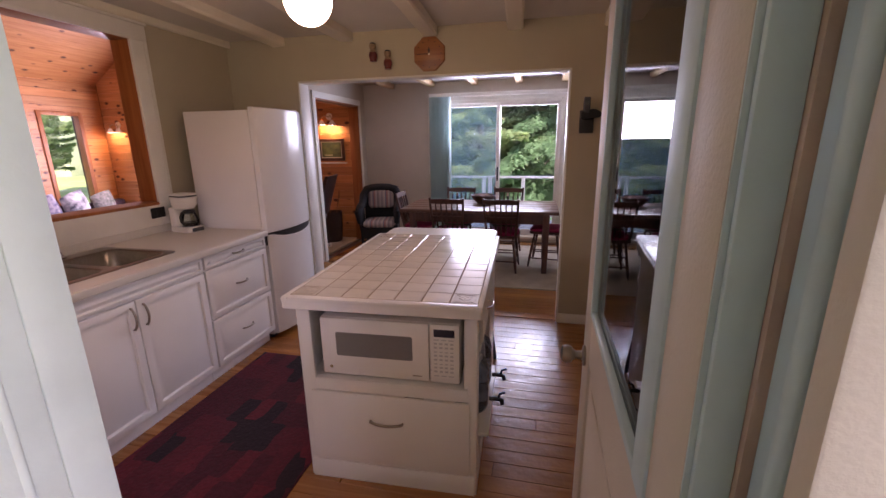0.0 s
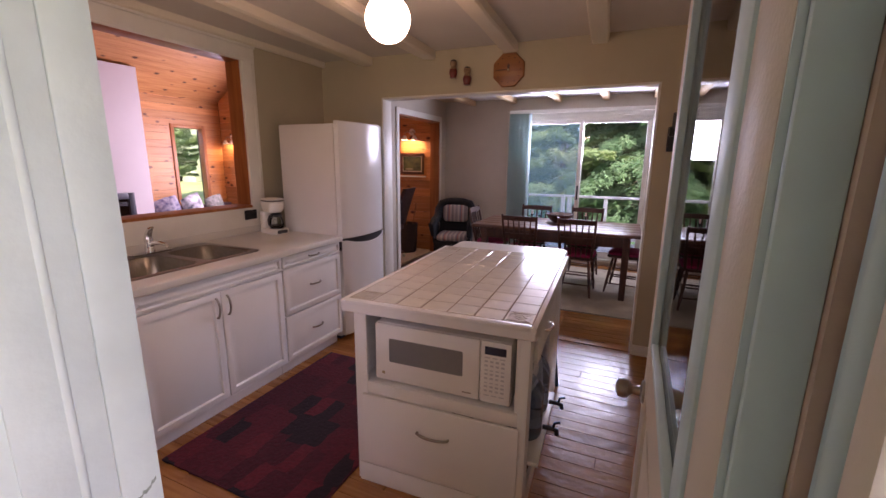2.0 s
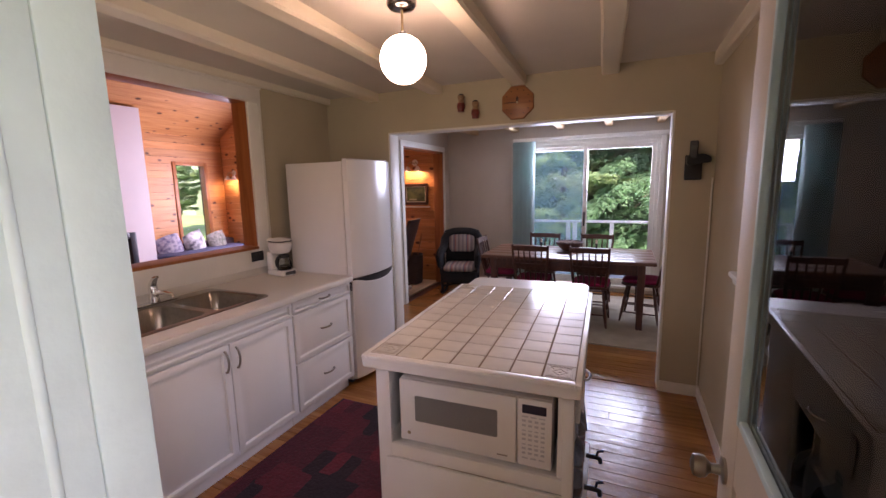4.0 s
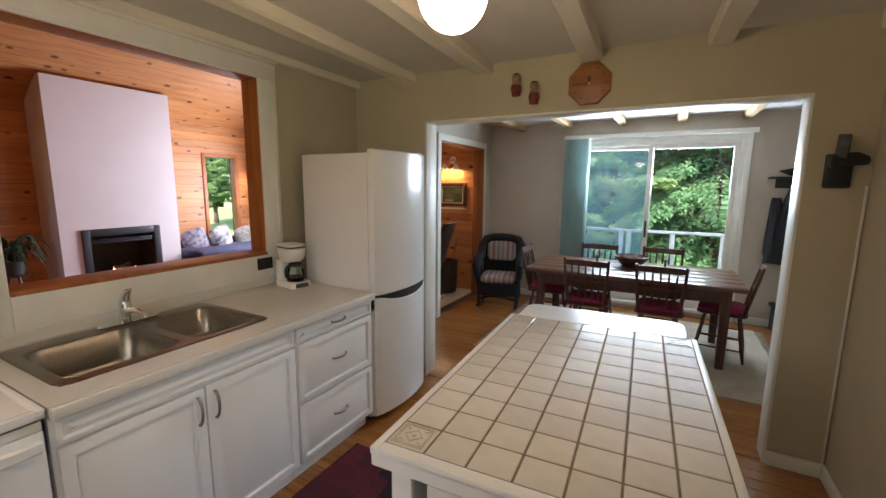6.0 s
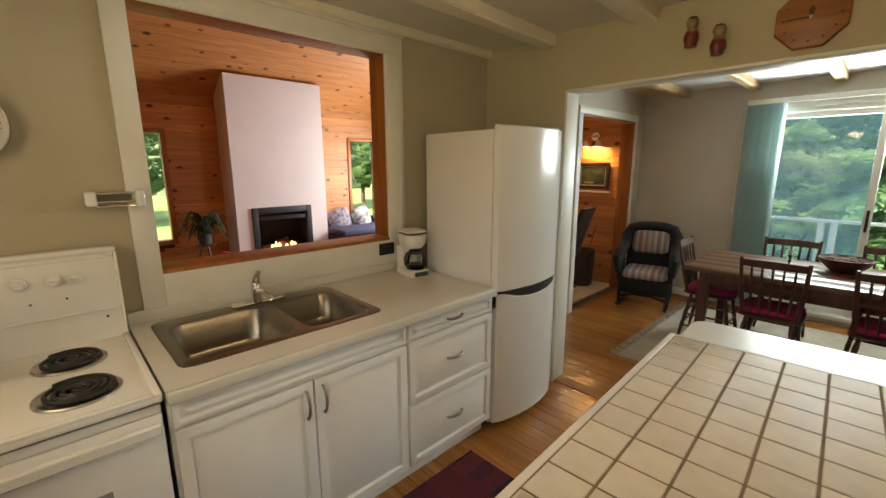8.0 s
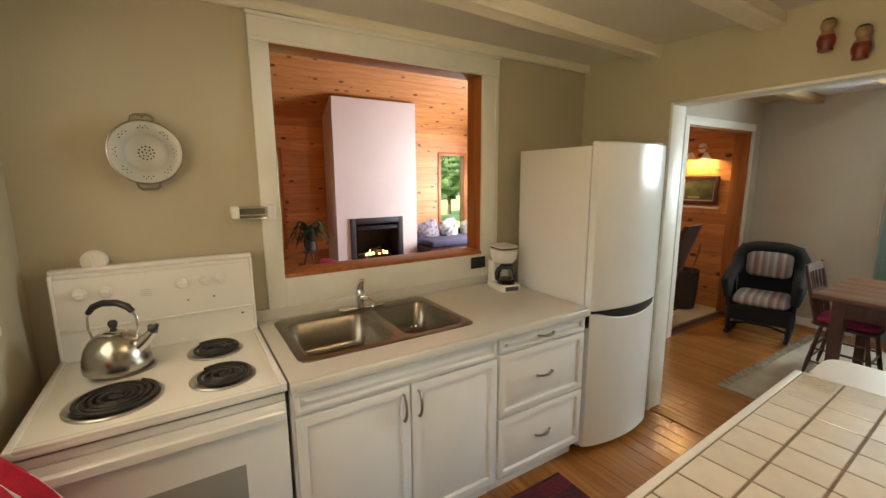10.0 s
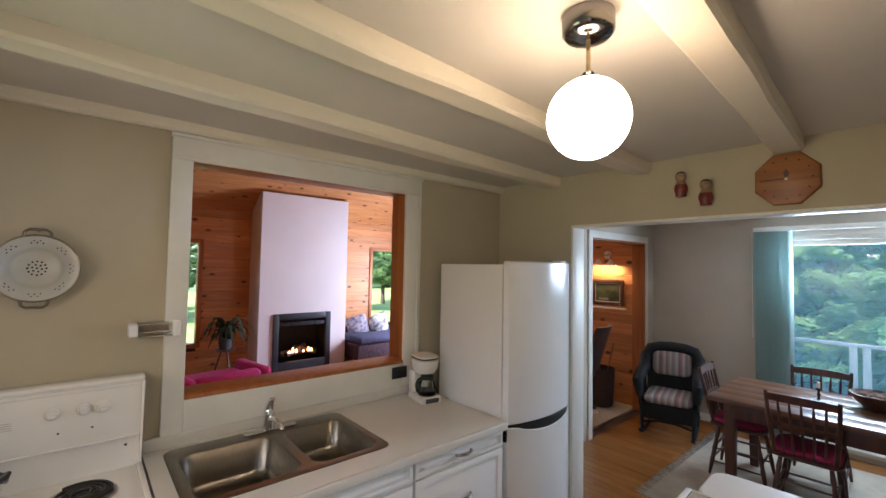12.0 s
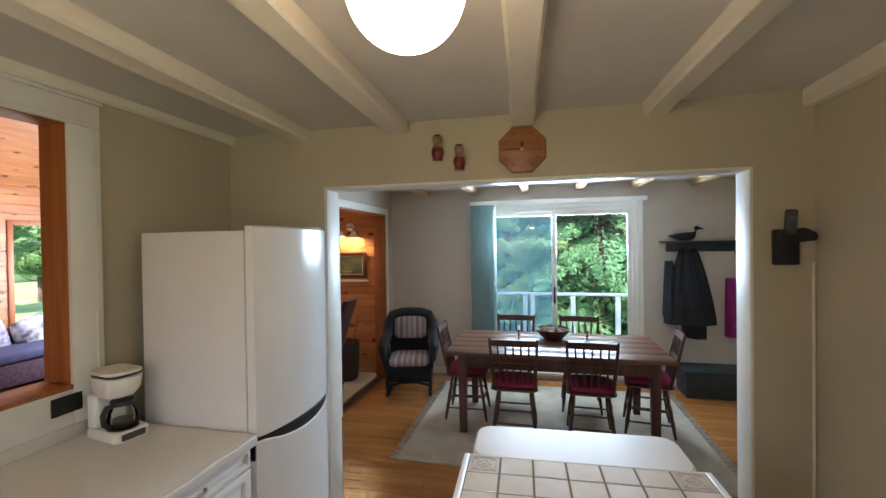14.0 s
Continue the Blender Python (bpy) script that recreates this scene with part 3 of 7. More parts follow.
for side in (-1, 1):
    x0 = 0.0 if side < 0 else DT
    knob = part("door_knob", lathe(bmesh.new(), [(0.0005, 0), (0.030, 0), (0.030, 0.006), (0.013, 0.010), (0.011, 0.028), (0.016, 0.034), (0.024, 0.040), (0.0265, 0.052), (0.024, 0.064), (0.012, 0.069), (0.0005, 0.070)], n=28, m=pose(x0, DW - 0.055, 0.917, 0, 90 * side, 0)), NICKEL, door, "round brushed metal knob")
for z in (0.28, 1.05, 1.8):
    part("hinge", tube(bmesh.new(), [(0.0285, -0.010, z), (0.0285, -0.010, z + 0.09)], 0.0035, 10), TEAL, door)


# ---- living room shell ----
LX, LY = -7.55, 6.45
LF = 0.0
structure("floor_living", "tan carpet of the living room", "floor", [(LX, WX - WT - 0.012, -1.2, LY, -0.1, LF)], CARPET)
structure("wall_living_south", "plain pine wall closing the living room", "wall", [(LX - 0.15, WX - WT, -1.35, -1.2, 0, 4.6)], PINE_X)
structure("wall_living_east", "plain pine side of the kitchen wall", "wall", [(WX - WT - 0.02, WX - WT - 0.003, -1.2, PY0 - 0.02, 0, 4.6), (WX - WT - 0.02, WX - WT - 0.003, PY1 + 0.02, DY0 - 0.02, 0, 4.6),
    (WX - WT - 0.02, WX - WT - 0.003, PY0 - 0.02, PY1 + 0.02, 0, PZ0 - 0.03), (WX - WT - 0.02, WX - WT - 0.003, PY0 - 0.02, PY1 + 0.02, PZ1 + 0.01, 4.6), (WX - WT - 0.02, WX - WT - 0.003, DY0 - 0.02, LY, DZ + 0.01, 4.6)], PINE)
LW = ((1.72, 2.35), (5.44, 6.03))   # living room windows along the far wall
WZ0, WZ1 = 0.50, 2.07


def board_wall(name, label, along, rows, gaps, material, place, thick=0.02):
    """A wall of horizontal boards with recessed joints; gaps are (a, b, z0, z1) openings."""
    top = thing(name, label, "wall", kind="structure")
    for k, (z0, z1, a, b) in enumerate(rows):
        spans = [(a, b)]
        for g0, g1, gz0, gz1 in gaps:
            if z1 > gz0 + 0.01 and z0 < gz1 - 0.01:
                spans = [s for s0, s1 in spans for s in ((s0, min(s1, g0)), (max(s0, g1), s1)) if s[1] - s[0] > 0.02]
        for s0, s1 in spans:
            cut = s0
            while cut < s1 - 0.01:
                nxt = min(s1, cut + 2.2 + 1.9 * ((k * 37 % 17) / 17))
                if s1 - nxt < 0.5:
                    nxt = s1
                part("board", place(cut, nxt, z0 + 0.0012, z1 - 0.0012, thick), material, top, smooth=0)
                cut = nxt
    return top


def board_y(a, b, z0, z1, t):
    return B(LX - t, LX, a, b, z0, z1, bev=0.003, seg=1)


def board_x(a, b, z0, z1, t):
    return B(a, b, LY, LY + t, z0, z1, bev=0.003, seg=1)


PITCH = 0.13
rows = [(i * PITCH, (i + 1) * PITCH, -1.2, LY) for i in range(21)]
board_wall("wall_living_west", "knotty pine board wall beside the chimney", "y", rows, [(w0, w1, WZ0, WZ1) for w0, w1 in LW] + [(3.12, 4.58, 0, 2.9)], PINE, board_y)
SL = 0.68
rows = []
for i in range(33):
    z = i * PITCH
    x0 = LX if z < 2.62 else LX + (z - 2.62) / SL
    rows.append((z, z + PITCH, x0, WX - WT - 0.02))
# the gap is the assumed opening for the added living room lamp
board_wall("wall_living_north", "knotty pine board wall at the end of the living room", "x", rows, [(-6.55, -5.25, 0.55, 2.2)], PINE_X, board_x)
structure("wall_living_backing", "dark backing behind the pine boards", "wall", [
    (LX - 0.16, LX - 0.021, -1.2, LW[0][0], 0, 2.75), (LX - 0.16, LX - 0.021, LW[0][1], LW[1][0], 0, 2.75), (LX - 0.16, LX - 0.021, LW[1][1], LY + 0.15, 0, 2.75),
    (LX - 0.16, LX - 0.021, LW[0][0], LW[0][1], 0, WZ0), (LX - 0.16, LX - 0.021, LW[0][0], LW[0][1], WZ1, 2.75), (LX - 0.16, LX - 0.021, LW[1][0], LW[1][1], 0, WZ0), (LX - 0.16, LX - 0.021, LW[1][0], LW[1][1], WZ1, 2.75),
    (LX - 0.16, -6.55, LY + 0.021, LY + 0.15, 0, 4.6), (-5.25, WX - WT, LY + 0.021, LY + 0.15, 0, 4.6), (-6.55, -5.25, LY + 0.021, LY + 0.15, 0, 0.55), (-6.55, -5.25, LY + 0.021, LY + 0.15, 2.2, 4.6)], DARKWOOD)
# sloped board ceiling: rises from the far wall to a ridge, then falls to the kitchen wall
bm = bmesh.new()
RIDGE = -5.05
ang = math.atan(SL)
for side in (0, 1):
    length = (RIDGE - LX) / math.cos(ang)
    for i in range(int(length / PITCH) + 1):
        u0, u1 = i * PITCH + 0.002, (i + 1) * PITCH - 0.002
        s = 1 if side == 0 else -1
        ox = LX - 0.02 if side == 0 else 2 * RIDGE - LX + 0.02
        p = lambda u, d: (ox + s * (u * math.cos(ang) - d * math.sin(ang)), 2.60 + u * math.sin(ang) + d * math.cos(ang))
        q = [p(u0, 0), p(u1, 0), p(u1, 0.02), p(u0, 0.02)]
        cuts = [-1.2, 0.3 + (i * 29 % 13) * 0.13, 3.4 + (i * 31 % 11) * 0.12, LY]
        for c0, c1 in zip(cuts, cuts[1:]):
            extrude_poly(bm, [(x, c0 + 0.001, z) for x, z in q], (0, c1 - c0 - 0.002, 0))
solid("ceiling_living", "sloped knotty pine board ceiling of the living room", "ceiling", bm, PINE, kind="structure")
bm = bmesh.new()
extrude_poly(bm, [(LX - 0.1, -1.3, 2.62), (RIDGE, -1.3, 4.42), (WX, -1.3, 2.62), (WX, -1.3, 2.9), (RIDGE, -1.3, 4.7), (LX - 0.1, -1.3, 2.9)], (0, LY + 1.5, 0))
solid("roof_living", "plain roof over the living room", "roof", bm, DARKWOOD, kind="structure")


def pine_window(y0, y1, n):
    w = thing(f"window_{n}", "tall narrow window with a brown wooden frame", "window", kind="structure")
    t = 0.055
    frame_part = part("window_frame", B(LX - 0.11, LX + 0.018, y0 - t, y0 + 0.012, WZ0 - t, WZ1 + t, bev=0.004), PINE_Z, w)
    part("window_frame", B(LX - 0.11, LX + 0.018, y1 - 0.012, y1 + t, WZ0 - t, WZ1 + t, bev=0.004), PINE_Z, w)
    part("window_frame", B(LX - 0.11, LX + 0.016, y0 + 0.012, y1 - 0.012, WZ1 - 0.012, WZ1 + t, bev=0.004), PINE_Z, w)
    part("window_sill", B(LX - 0.11, LX + 0.035, y0 + 0.012, y1 - 0.012, WZ0 - t, WZ0 + 0.012, bev=0.004), PINE_Z, w)
    g = part("pane", B(LX - 0.085, LX - 0.08, y0 + 0.012, y1 - 0.012, WZ0 + 0.012, WZ1 - 0.012), PANE, w)
    g.visible_shadow = False


pine_window(*LW[0], 1)
pine_window(*LW[1], 2)

# chimney breast with gas fireplace
CH0, CH1, CHX = 3.10, 4.60, -7.02
F0, F1, FZ0, FZ1 = 3.325, 4.305, 0.02, 0.945
bm = bmesh.new()
extrude_poly(bm, [(LX, y, z) for y, z in ((CH0, 0), (F0, 0), (F0, FZ1), (F1, FZ1), (F1, 0), (CH1, 0), (CH1, 2.905), (CH0, 2.905))], (CHX - LX, 0, 0))
solid("chimney_breast", "white plastered chimney breast up to the sloped ceiling", "chimney", bm, PLASTER, kind="structure")


# ---- kitchen things ----
def rrect(bm, cx, cy, w, d, r, z, k=5, m=None):
    """A ring of vertices round a rounded rectangle in a level plane."""
    out = []
    for sx, sy, a0 in ((1, 1, 0), (-1, 1, 90), (-1, -1, 180), (1, -1, 270)):
        for i in range(k + 1):
            a = radians(a0 + 90 * i / k)
            p = Vector((cx + sx * (w / 2 - r) + r * math.cos(a), cy + sy * (d / 2 - r) + r * math.sin(a), z))
            out.append(bm.verts.new(m @ p if m else p))
    return out


def rslab(bm, cx, cy, w, d, r, z0, z1, bev=0.004, k=5, m=None):
    skin(bm, [rrect(bm, cx, cy, w - 2 * bev, d - 2 * bev, max(r - bev, 0.001), z0, k, m), rrect(bm, cx, cy, w, d, r, z0 + bev, k, m),
              rrect(bm, cx, cy, w, d, r, z1 - bev, k, m), rrect(bm, cx, cy, w - 2 * bev, d - 2 * bev, max(r - bev, 0.001), z1, k, m)])
    return bm


def raised_front(y0, y1, z0, z1, x, t=0.019, border=0.05):
    """A cabinet front facing +x, with a routed raised panel."""
    bm = B(x, x + t, y0, y1, z0, z1)
    bm.faces.ensure_lookup_table()
    face = max(bm.faces, key=lambda f: f.calc_center_median().x)
    for width, depth in ((0.004, 0.002), (border, 0.0), (0.007, -0.013), (0.006, 0.0), (0.030, 0.013)):
        bmesh.ops.inset_region(bm, faces=[face], thickness=width, depth=depth)
    return bm


def bow_pull(centre, axis, length=0.10, out=(1, 0, 0), rise=0.028, r=0.0060):
    c, a, o = Vector(centre), Vector(axis), Vector(out)
    pts = [c - a * length / 2 - o * 0.002]
    for i in range(9):
        u = i / 8 * 2 - 1
        pts.append(c + a * (u * length / 2) + o * (rise * (1 - u * u * 0.75) ** 0.8 if abs(u) < 1 else rise * 0.3))
    pts.append(c + a * length / 2 - o * 0.002)
    return tube(bmesh.new(), pts, [0.006] + [r] * 9 + [0.006], 10)


FX = -1.752  # cabinet carcass front
sc = thing("sink_cabinet", "white base cabinet with two raised-panel doors under the sink", "cabinet")
part("body", B(WX + 0.01, FX, 1.222, 2.168, 0.10, 0.74), WHITE, sc)
part("side_rail", B(FX - 0.02, FX, 1.222, 2.168, 0.74, 0.868), WHITE, sc)
part("toe_kick", B(WX + 0.06, FX - 0.05, 1.222, 2.168, 0.0, 0.10), WHITE, sc)
part("false_drawer_front", raised_front(1.232, 2.162, 0.776, 0.862, FX, border=0.018), WHITE, sc)
for a, b, h in ((1.232, 1.694, 1.664), (1.702, 2.162, 1.735)):
    d = part("door", raised_front(a, b, 0.108, 0.764, FX), WHITE, sc)
    part("handle", bow_pull((FX + 0.021, h, 0.675), (0, 0, 1), 0.115), NICKEL, d, "curved brushed metal handle")
dc_ = thing("drawer_cabinet", "white base cabinet with three raised-panel drawers beside the fridge", "cabinet")
part("body", B(WX + 0.01, FX, 2.172, 2.786, 0.10, 0.868), WHITE, dc_)
part("toe_kick", B(WX + 0.06, FX - 0.05, 2.172, 2.786, 0.0, 0.10), WHITE, dc_)
for a, b, br in ((0.782, 0.862, 0.018), (0.444, 0.772, 0.045), (0.108, 0.434, 0.045)):
    d = part("drawer_front", raised_front(2.178, 2.780, a, b, FX, border=br), WHITE, dc_)
    part("handle", bow_pull((FX + 0.021, 2.48, (a + b) / 2 + 0.005), (0, 1, 0), 0.105), NICKEL, d, "curved brushed metal handle")

# countertop with the sink cut out
SKX0, SKX1, SKY0, SKY1 = -2.43, -1.857, 1.288, 2.133
ct = thing("countertop", "pale laminate countertop with a low backsplash", "countertop")
for b in ((WX, SKX0 + 0.01, 1.222, 2.798), (SKX1 - 0.01, -1.727, 1.222, 2.798), (SKX0 + 0.01, SKX1 - 0.01, 1.222, SKY0 + 0.01), (SKX0 + 0.01, SKX1 - 0.01, SKY1 - 0.01, 2.798)):
    part("top_section", B(*b, 0.870, 0.910), COUNTER, ct)
part("front_edge", B(-1.7268, -1.708, 1.222, 2.798, 0.868, 0.910, bev=0.007, seg=3), COUNTER, ct)
part("backsplash", B(WX, WX + 0.022, 1.222, 2.798, 0.910, 0.966, bev=0.005), COUNTER, ct)

sink = thing("kitchen_sink", "double-bowl stainless steel sink set in the countertop", "sink")
bm = bmesh.new()
RZ = 0.915
by = ((1.325, 1.728), (1.772, 2.098))
bx0, bx1 = -2.335, -1.893
scx, scy, sw, sd_w = (SKX0 + SKX1) / 2, (SKY0 + SKY1) / 2, SKX1 - SKX0, SKY1 - SKY0
outer = [rrect(bm, scx, scy, sw, sd_w, 0.050, 0.9105), rrect(bm, scx, scy, sw, sd_w, 0.050, RZ - 0.002), rrect(bm, scx, scy, sw - 0.008, sd_w - 0.008, 0.046, RZ)]
skin(bm, outer, cap=False)
loops = [outer[-1]] + [rrect(bm, (bx0 + bx1) / 2, (a + b) / 2, bx1 - bx0, b - a, 0.060, RZ) for a, b in by]
rim_edges = []
for lp in loops:
    for i in range(len(lp)):
        rim_edges.append(bm.edges.get((lp[i - 1], lp[i])) or bm.edges.new((lp[i - 1], lp[i])))
bmesh.ops.triangle_fill(bm, use_beauty=True, use_dissolve=False, edges=rim_edges)
bmesh.ops.recalc_face_normals(bm, faces=bm.faces[:])
part("rim", bm, STEEL, sink)
for (a, b), depth in zip(by, (0.17, 0.16)):
    bm = bmesh.new()
    cx, cy, w, d = (bx0 + bx1) / 2, (a + b) / 2, bx1 - bx0, b - a
    rings = [rrect(bm, cx, cy, w + 0.002, d + 0.002, 0.061, RZ - 0.0005), rrect(bm, cx, cy, w - 0.006, d - 0.006, 0.06, RZ - 0.0015), rrect(bm, cx, cy, w - 0.02, d - 0.02, 0.06, RZ - 0.008),
             rrect(bm, cx, cy, w - 0.035, d - 0.035, 0.065, RZ - depth + 0.035), rrect(bm, cx, cy, w - 0.06, d - 0.06, 0.07, RZ - depth + 0.008), rrect(bm, cx, cy, w - 0.11, d - 0.11, 0.06, RZ - depth)]
    skin(bm, rings, cap=False)
    bm.faces.new(rings[-1])
    bowl = part("bowl", bm, STEEL, sink, smooth=60)
    part("drain", lathe(bmesh.new(), [(0.0005, 0.0), (0.018, 0.001), (0.030, 0.003), (0.040, 0.004), (0.042, 0.001), (0.042, -0.002)], (cx - 0.02, cy, RZ - depth + 0.001)), CHROME, bowl)
fc = thing("faucet", "single-lever chrome faucet behind the sink", "faucet")
bm = bmesh.new()
rslab(bm, -2.385, 1.745, 0.05, 0.26, 0.024, RZ, RZ + 0.014, 0.005)
part("base_plate", bm, CHROME, fc)
part("body", lathe(bmesh.new(), [(0.0005, 0), (0.031, 0), (0.029, 0.02), (0.026, 0.05), (0.027, 0.08), (0.024, 0.095), (0.0005, 0.098)], (-2.385, 1.735, RZ + 0.012)), CHROME, fc)
part("spout", tube(bmesh.new(), [(-2.385, 1.735, RZ + 0.05), (-2.34, 1.738, RZ + 0.072), (-2.28, 1.742, RZ + 0.078), (-2.235, 1.745, RZ + 0.068), (-2.225, 1.746, RZ + 0.05)], [0.016, 0.014, 0.012, 0.011, 0.011], 14), CHROME, fc)
part("lever", tube(bmesh.new(), [(-2.390, 1.735, RZ + 0.095), (-2.384, 1.736, RZ + 0.125), (-2.362, 1.738, RZ + 0.158), (-2.340, 1.741, RZ + 0.168)], [0.024, 0.022, 0.016, 0.008], 14), CHROME, fc)

# fridge
fg = thing("refrigerator", "white two-door fridge with bulged doors and a dark grip gap", "refrigerator")
G0, G1, GT = 2.818, 3.425, 1.80
part("body", B(-2.33, -1.782, G0 + 0.004, G1, 0.03, GT - 0.02, bev=0.006), FRIDGE_SIDE, fg)
part("base", B(-2.28, -1.80, G0 + 0.02, G1 - 0.02, 0.0, 0.03), DARKGREY, fg)


def fridge_door(z_bottom, z_top, back=0.0):
    """A door bulged in plan; the two heights are functions of the share along its width."""
    bm = bmesh.new()
    n, xb = 16, -1.770
    cols = []
    for i in range(n + 1):
        u = i / n
        y = G0 + (G1 - G0) * u
        xf = -1.722 - back + 0.050 * (1 - (2 * u - 1) ** 2)
        if i in (0, n):
            xf -= 0.008
        z0, z1 = z_bottom(u), z_top(u)
        cols.append([bm.verts.new(p) for p in ((xb, y, z0), (xf - 0.01, y, z0), (xf, y, z0 + 0.008), (xf, y, z1 - 0.008), (xf - 0.01, y, z1), (xb, y, z1))])
    return skin(bm, cols)


part("upper_door", fridge_door(lambda u: 0.878, lambda u: GT), FRIDGE_WHITE, fg)
part("lower_door", fridge_door(lambda u: 0.05, lambda u: 0.868 - 0.042 * max(0.0, 1 - ((u - 0.55) / 0.45) ** 2) ** 0.7), FRIDGE_WHITE, fg)
part("grip_recess", fridge_door(lambda u: 0.78, lambda u: 0.8775, 0.006), BLACK, fg, "dark grip recess between the doors")
part("hinge_cap", B(-1.80, -1.735, G1 - 0.09, G1 - 0.02, GT - 0.02, GT + 0.012, bev=0.006), FRIDGE_WHITE, fg)
part("badge", B(-1.6795, -1.677, 3.10, 3.15, 1.70, 1.706), NICKEL, fg)

# stove
st = thing("electric_stove", "white electric coil stove with a raised back panel", "stove")
Y0, Y1, TZ = 0.500, 1.213, 0.915
part("body", B(-2.46, -1.765, Y0 + 0.004, Y1 - 0.004, 0.09, 0.885), APPL, st)
part("plinth", B(-2.42, -1.82, Y0 + 0.02, Y1 - 0.02, 0.0, 0.09), DARKGREY, st)
bm = bmesh.new()
box(bm, -2.40, -1.722, Y0, Y1, 0.885, TZ - 0.004, bev=0.008, seg=3)
top_ = part("cooktop", bm, APPL, st)
for b in ((-2.40, -1.722, Y0, Y0 + 0.022), (-2.40, -1.722, Y1 - 0.022, Y1), (-1.744, -1.722, Y0 + 0.022, Y1 - 0.022)):
    part("rim", B(*b, 0.905, TZ + 0.002, bev=0.004), APPL, top_)
bm = bmesh.new()
extrude_poly(bm, [(-2.475, Y0 + 0.006, 0.90), (-2.372, Y0 + 0.006, 0.90), (-2.385, Y0 + 0.006, 1.03), (-2.372, Y0 + 0.006, 1.06), (-2.40, Y0 + 0.006, 1.243), (-2.405, Y0 + 0.006, 1.268), (-2.475, Y0 + 0.006, 1.268)], (0, Y1 - Y0 - 0.012, 0))
bmesh.ops.bevel(bm, geom=bm.edges[:], offset=0.004, segments=2, affect="EDGES")
part("back_panel", bm, APPL, st)
part("panel_step", B(-2.386, -2.374, Y0 + 0.012, Y1 - 0.012, 1.026, 1.036, bev=0.003), APPL, st)
part("panel_cap", B(-2.476, -2.392, Y0, Y1, 1.256, 1.274, bev=0.005), APPL, st)
part("panel_end", B(-2.474, -2.374, Y1 - 0.012, Y1 - 0.001, 0.905, 1.256, bev=0.003), APPL, st)
part("panel_end", B(-2.474, -2.374, Y0 + 0.001, Y0 + 0.012, 0.905, 1.256, bev=0.003), APPL, st)
part("panel_top_rail", B(-2.404, -2.392, Y0 + 0.012, Y1 - 0.012, 1.236, 1.250, bev=0.003), APPL, st)
tilt = math.degrees(math.atan2(0.028, 0.165))
for y in (0.588, 0.668, 0.925, 1.018, 1.078):
    k = part("knob", lathe(bmesh.new(), [(0.0005, 0), (0.024, 0), (0.023, 0.006), (0.017, 0.010), (0.016, 0.018), (0.0005, 0.019)], m=pose(-2.384, y, 1.172, 0, 90 - tilt, 0), n=24), APPL, st, "white plastic stove knob")
    part("grip", box(bmesh.new(), -0.004, 0.004, -0.018, 0.018, 0.016, 0.028, bev=0.002, m=pose(-2.384, y, 1.172, 0, 90 - tilt, 0)), APPL, k)
for y, z in ((0.945, 1.095), (1.045, 1.098), (1.155, 1.0)):
    part("indicator_light", lathe(bmesh.new(), [(0.0005, 0), (0.005, 0), (0.004, 0.002), (0.0005, 0.003)], m=pose(-2.379 if z > 1.05 else -2.378, y, z, 0, 82, 0), n=10), DARKGREY, st)
bm = bmesh.new()
for r_ in range(4):
    box(bm, -0.0005, 0.0005, -0.02, 0.02 - 0.004 * (r_ % 2), -0.012 + r_ * 0.008, -0.010 + r_ * 0.008, m=pose(-2.3795, 0.80, 1.15, 0, -tilt, 0))
part("panel_print", bm, TILE_MARK, st)
door_ = part("oven_door", B(-1.765, -1.735, Y0 + 0.006, Y1 - 0.006, 0.29, 0.845, bev=0.005), APPL, st)
part("window", B(-1.736, -1.7335, Y0 + 0.13, Y1 - 0.15, 0.42, 0.655, bev=0.001), mat("oven_glass_grey", (0.30, 0.29, 0.27), 0.15), door_, "dark oven window")
bm = bmesh.new()
rslab(bm, -1.715, (Y0 + Y1) / 2, 0.022, Y1 - Y0 - 0.03, 0.008, 0.79, 0.825, 0.004)
box(bm, -1.737, -1.712, Y0 + 0.03, Y0 + 0.06, 0.795, 0.82)
box(bm, -1.737, -1.712, Y1 - 0.06, Y1 - 0.03, 0.795, 0.82)
part("handle", bm, APPL, door_, "white oven door handle")
part("front_strip", B(-1.762, -1.7365, Y0 + 0.008, Y1 - 0.008, 0.849, 0.876, bev=0.002), APPL, st)
part("vent_gap", B(-1.762, -1.742, Y0 + 0.01, Y1 - 0.01, 0.8762, 0.8848), BLACK, st, "thin black gap under the cooktop")
part("drawer", B(-1.765, -1.738, Y0 + 0.006, Y1 - 0.006, 0.10, 0.28, bev=0.005), APPL, st)


PAN = mat("drip_pan_worn_chrome", (0.50, 0.48, 0.44), 0.28, metal=1.0, vary=0.2, scale=40)


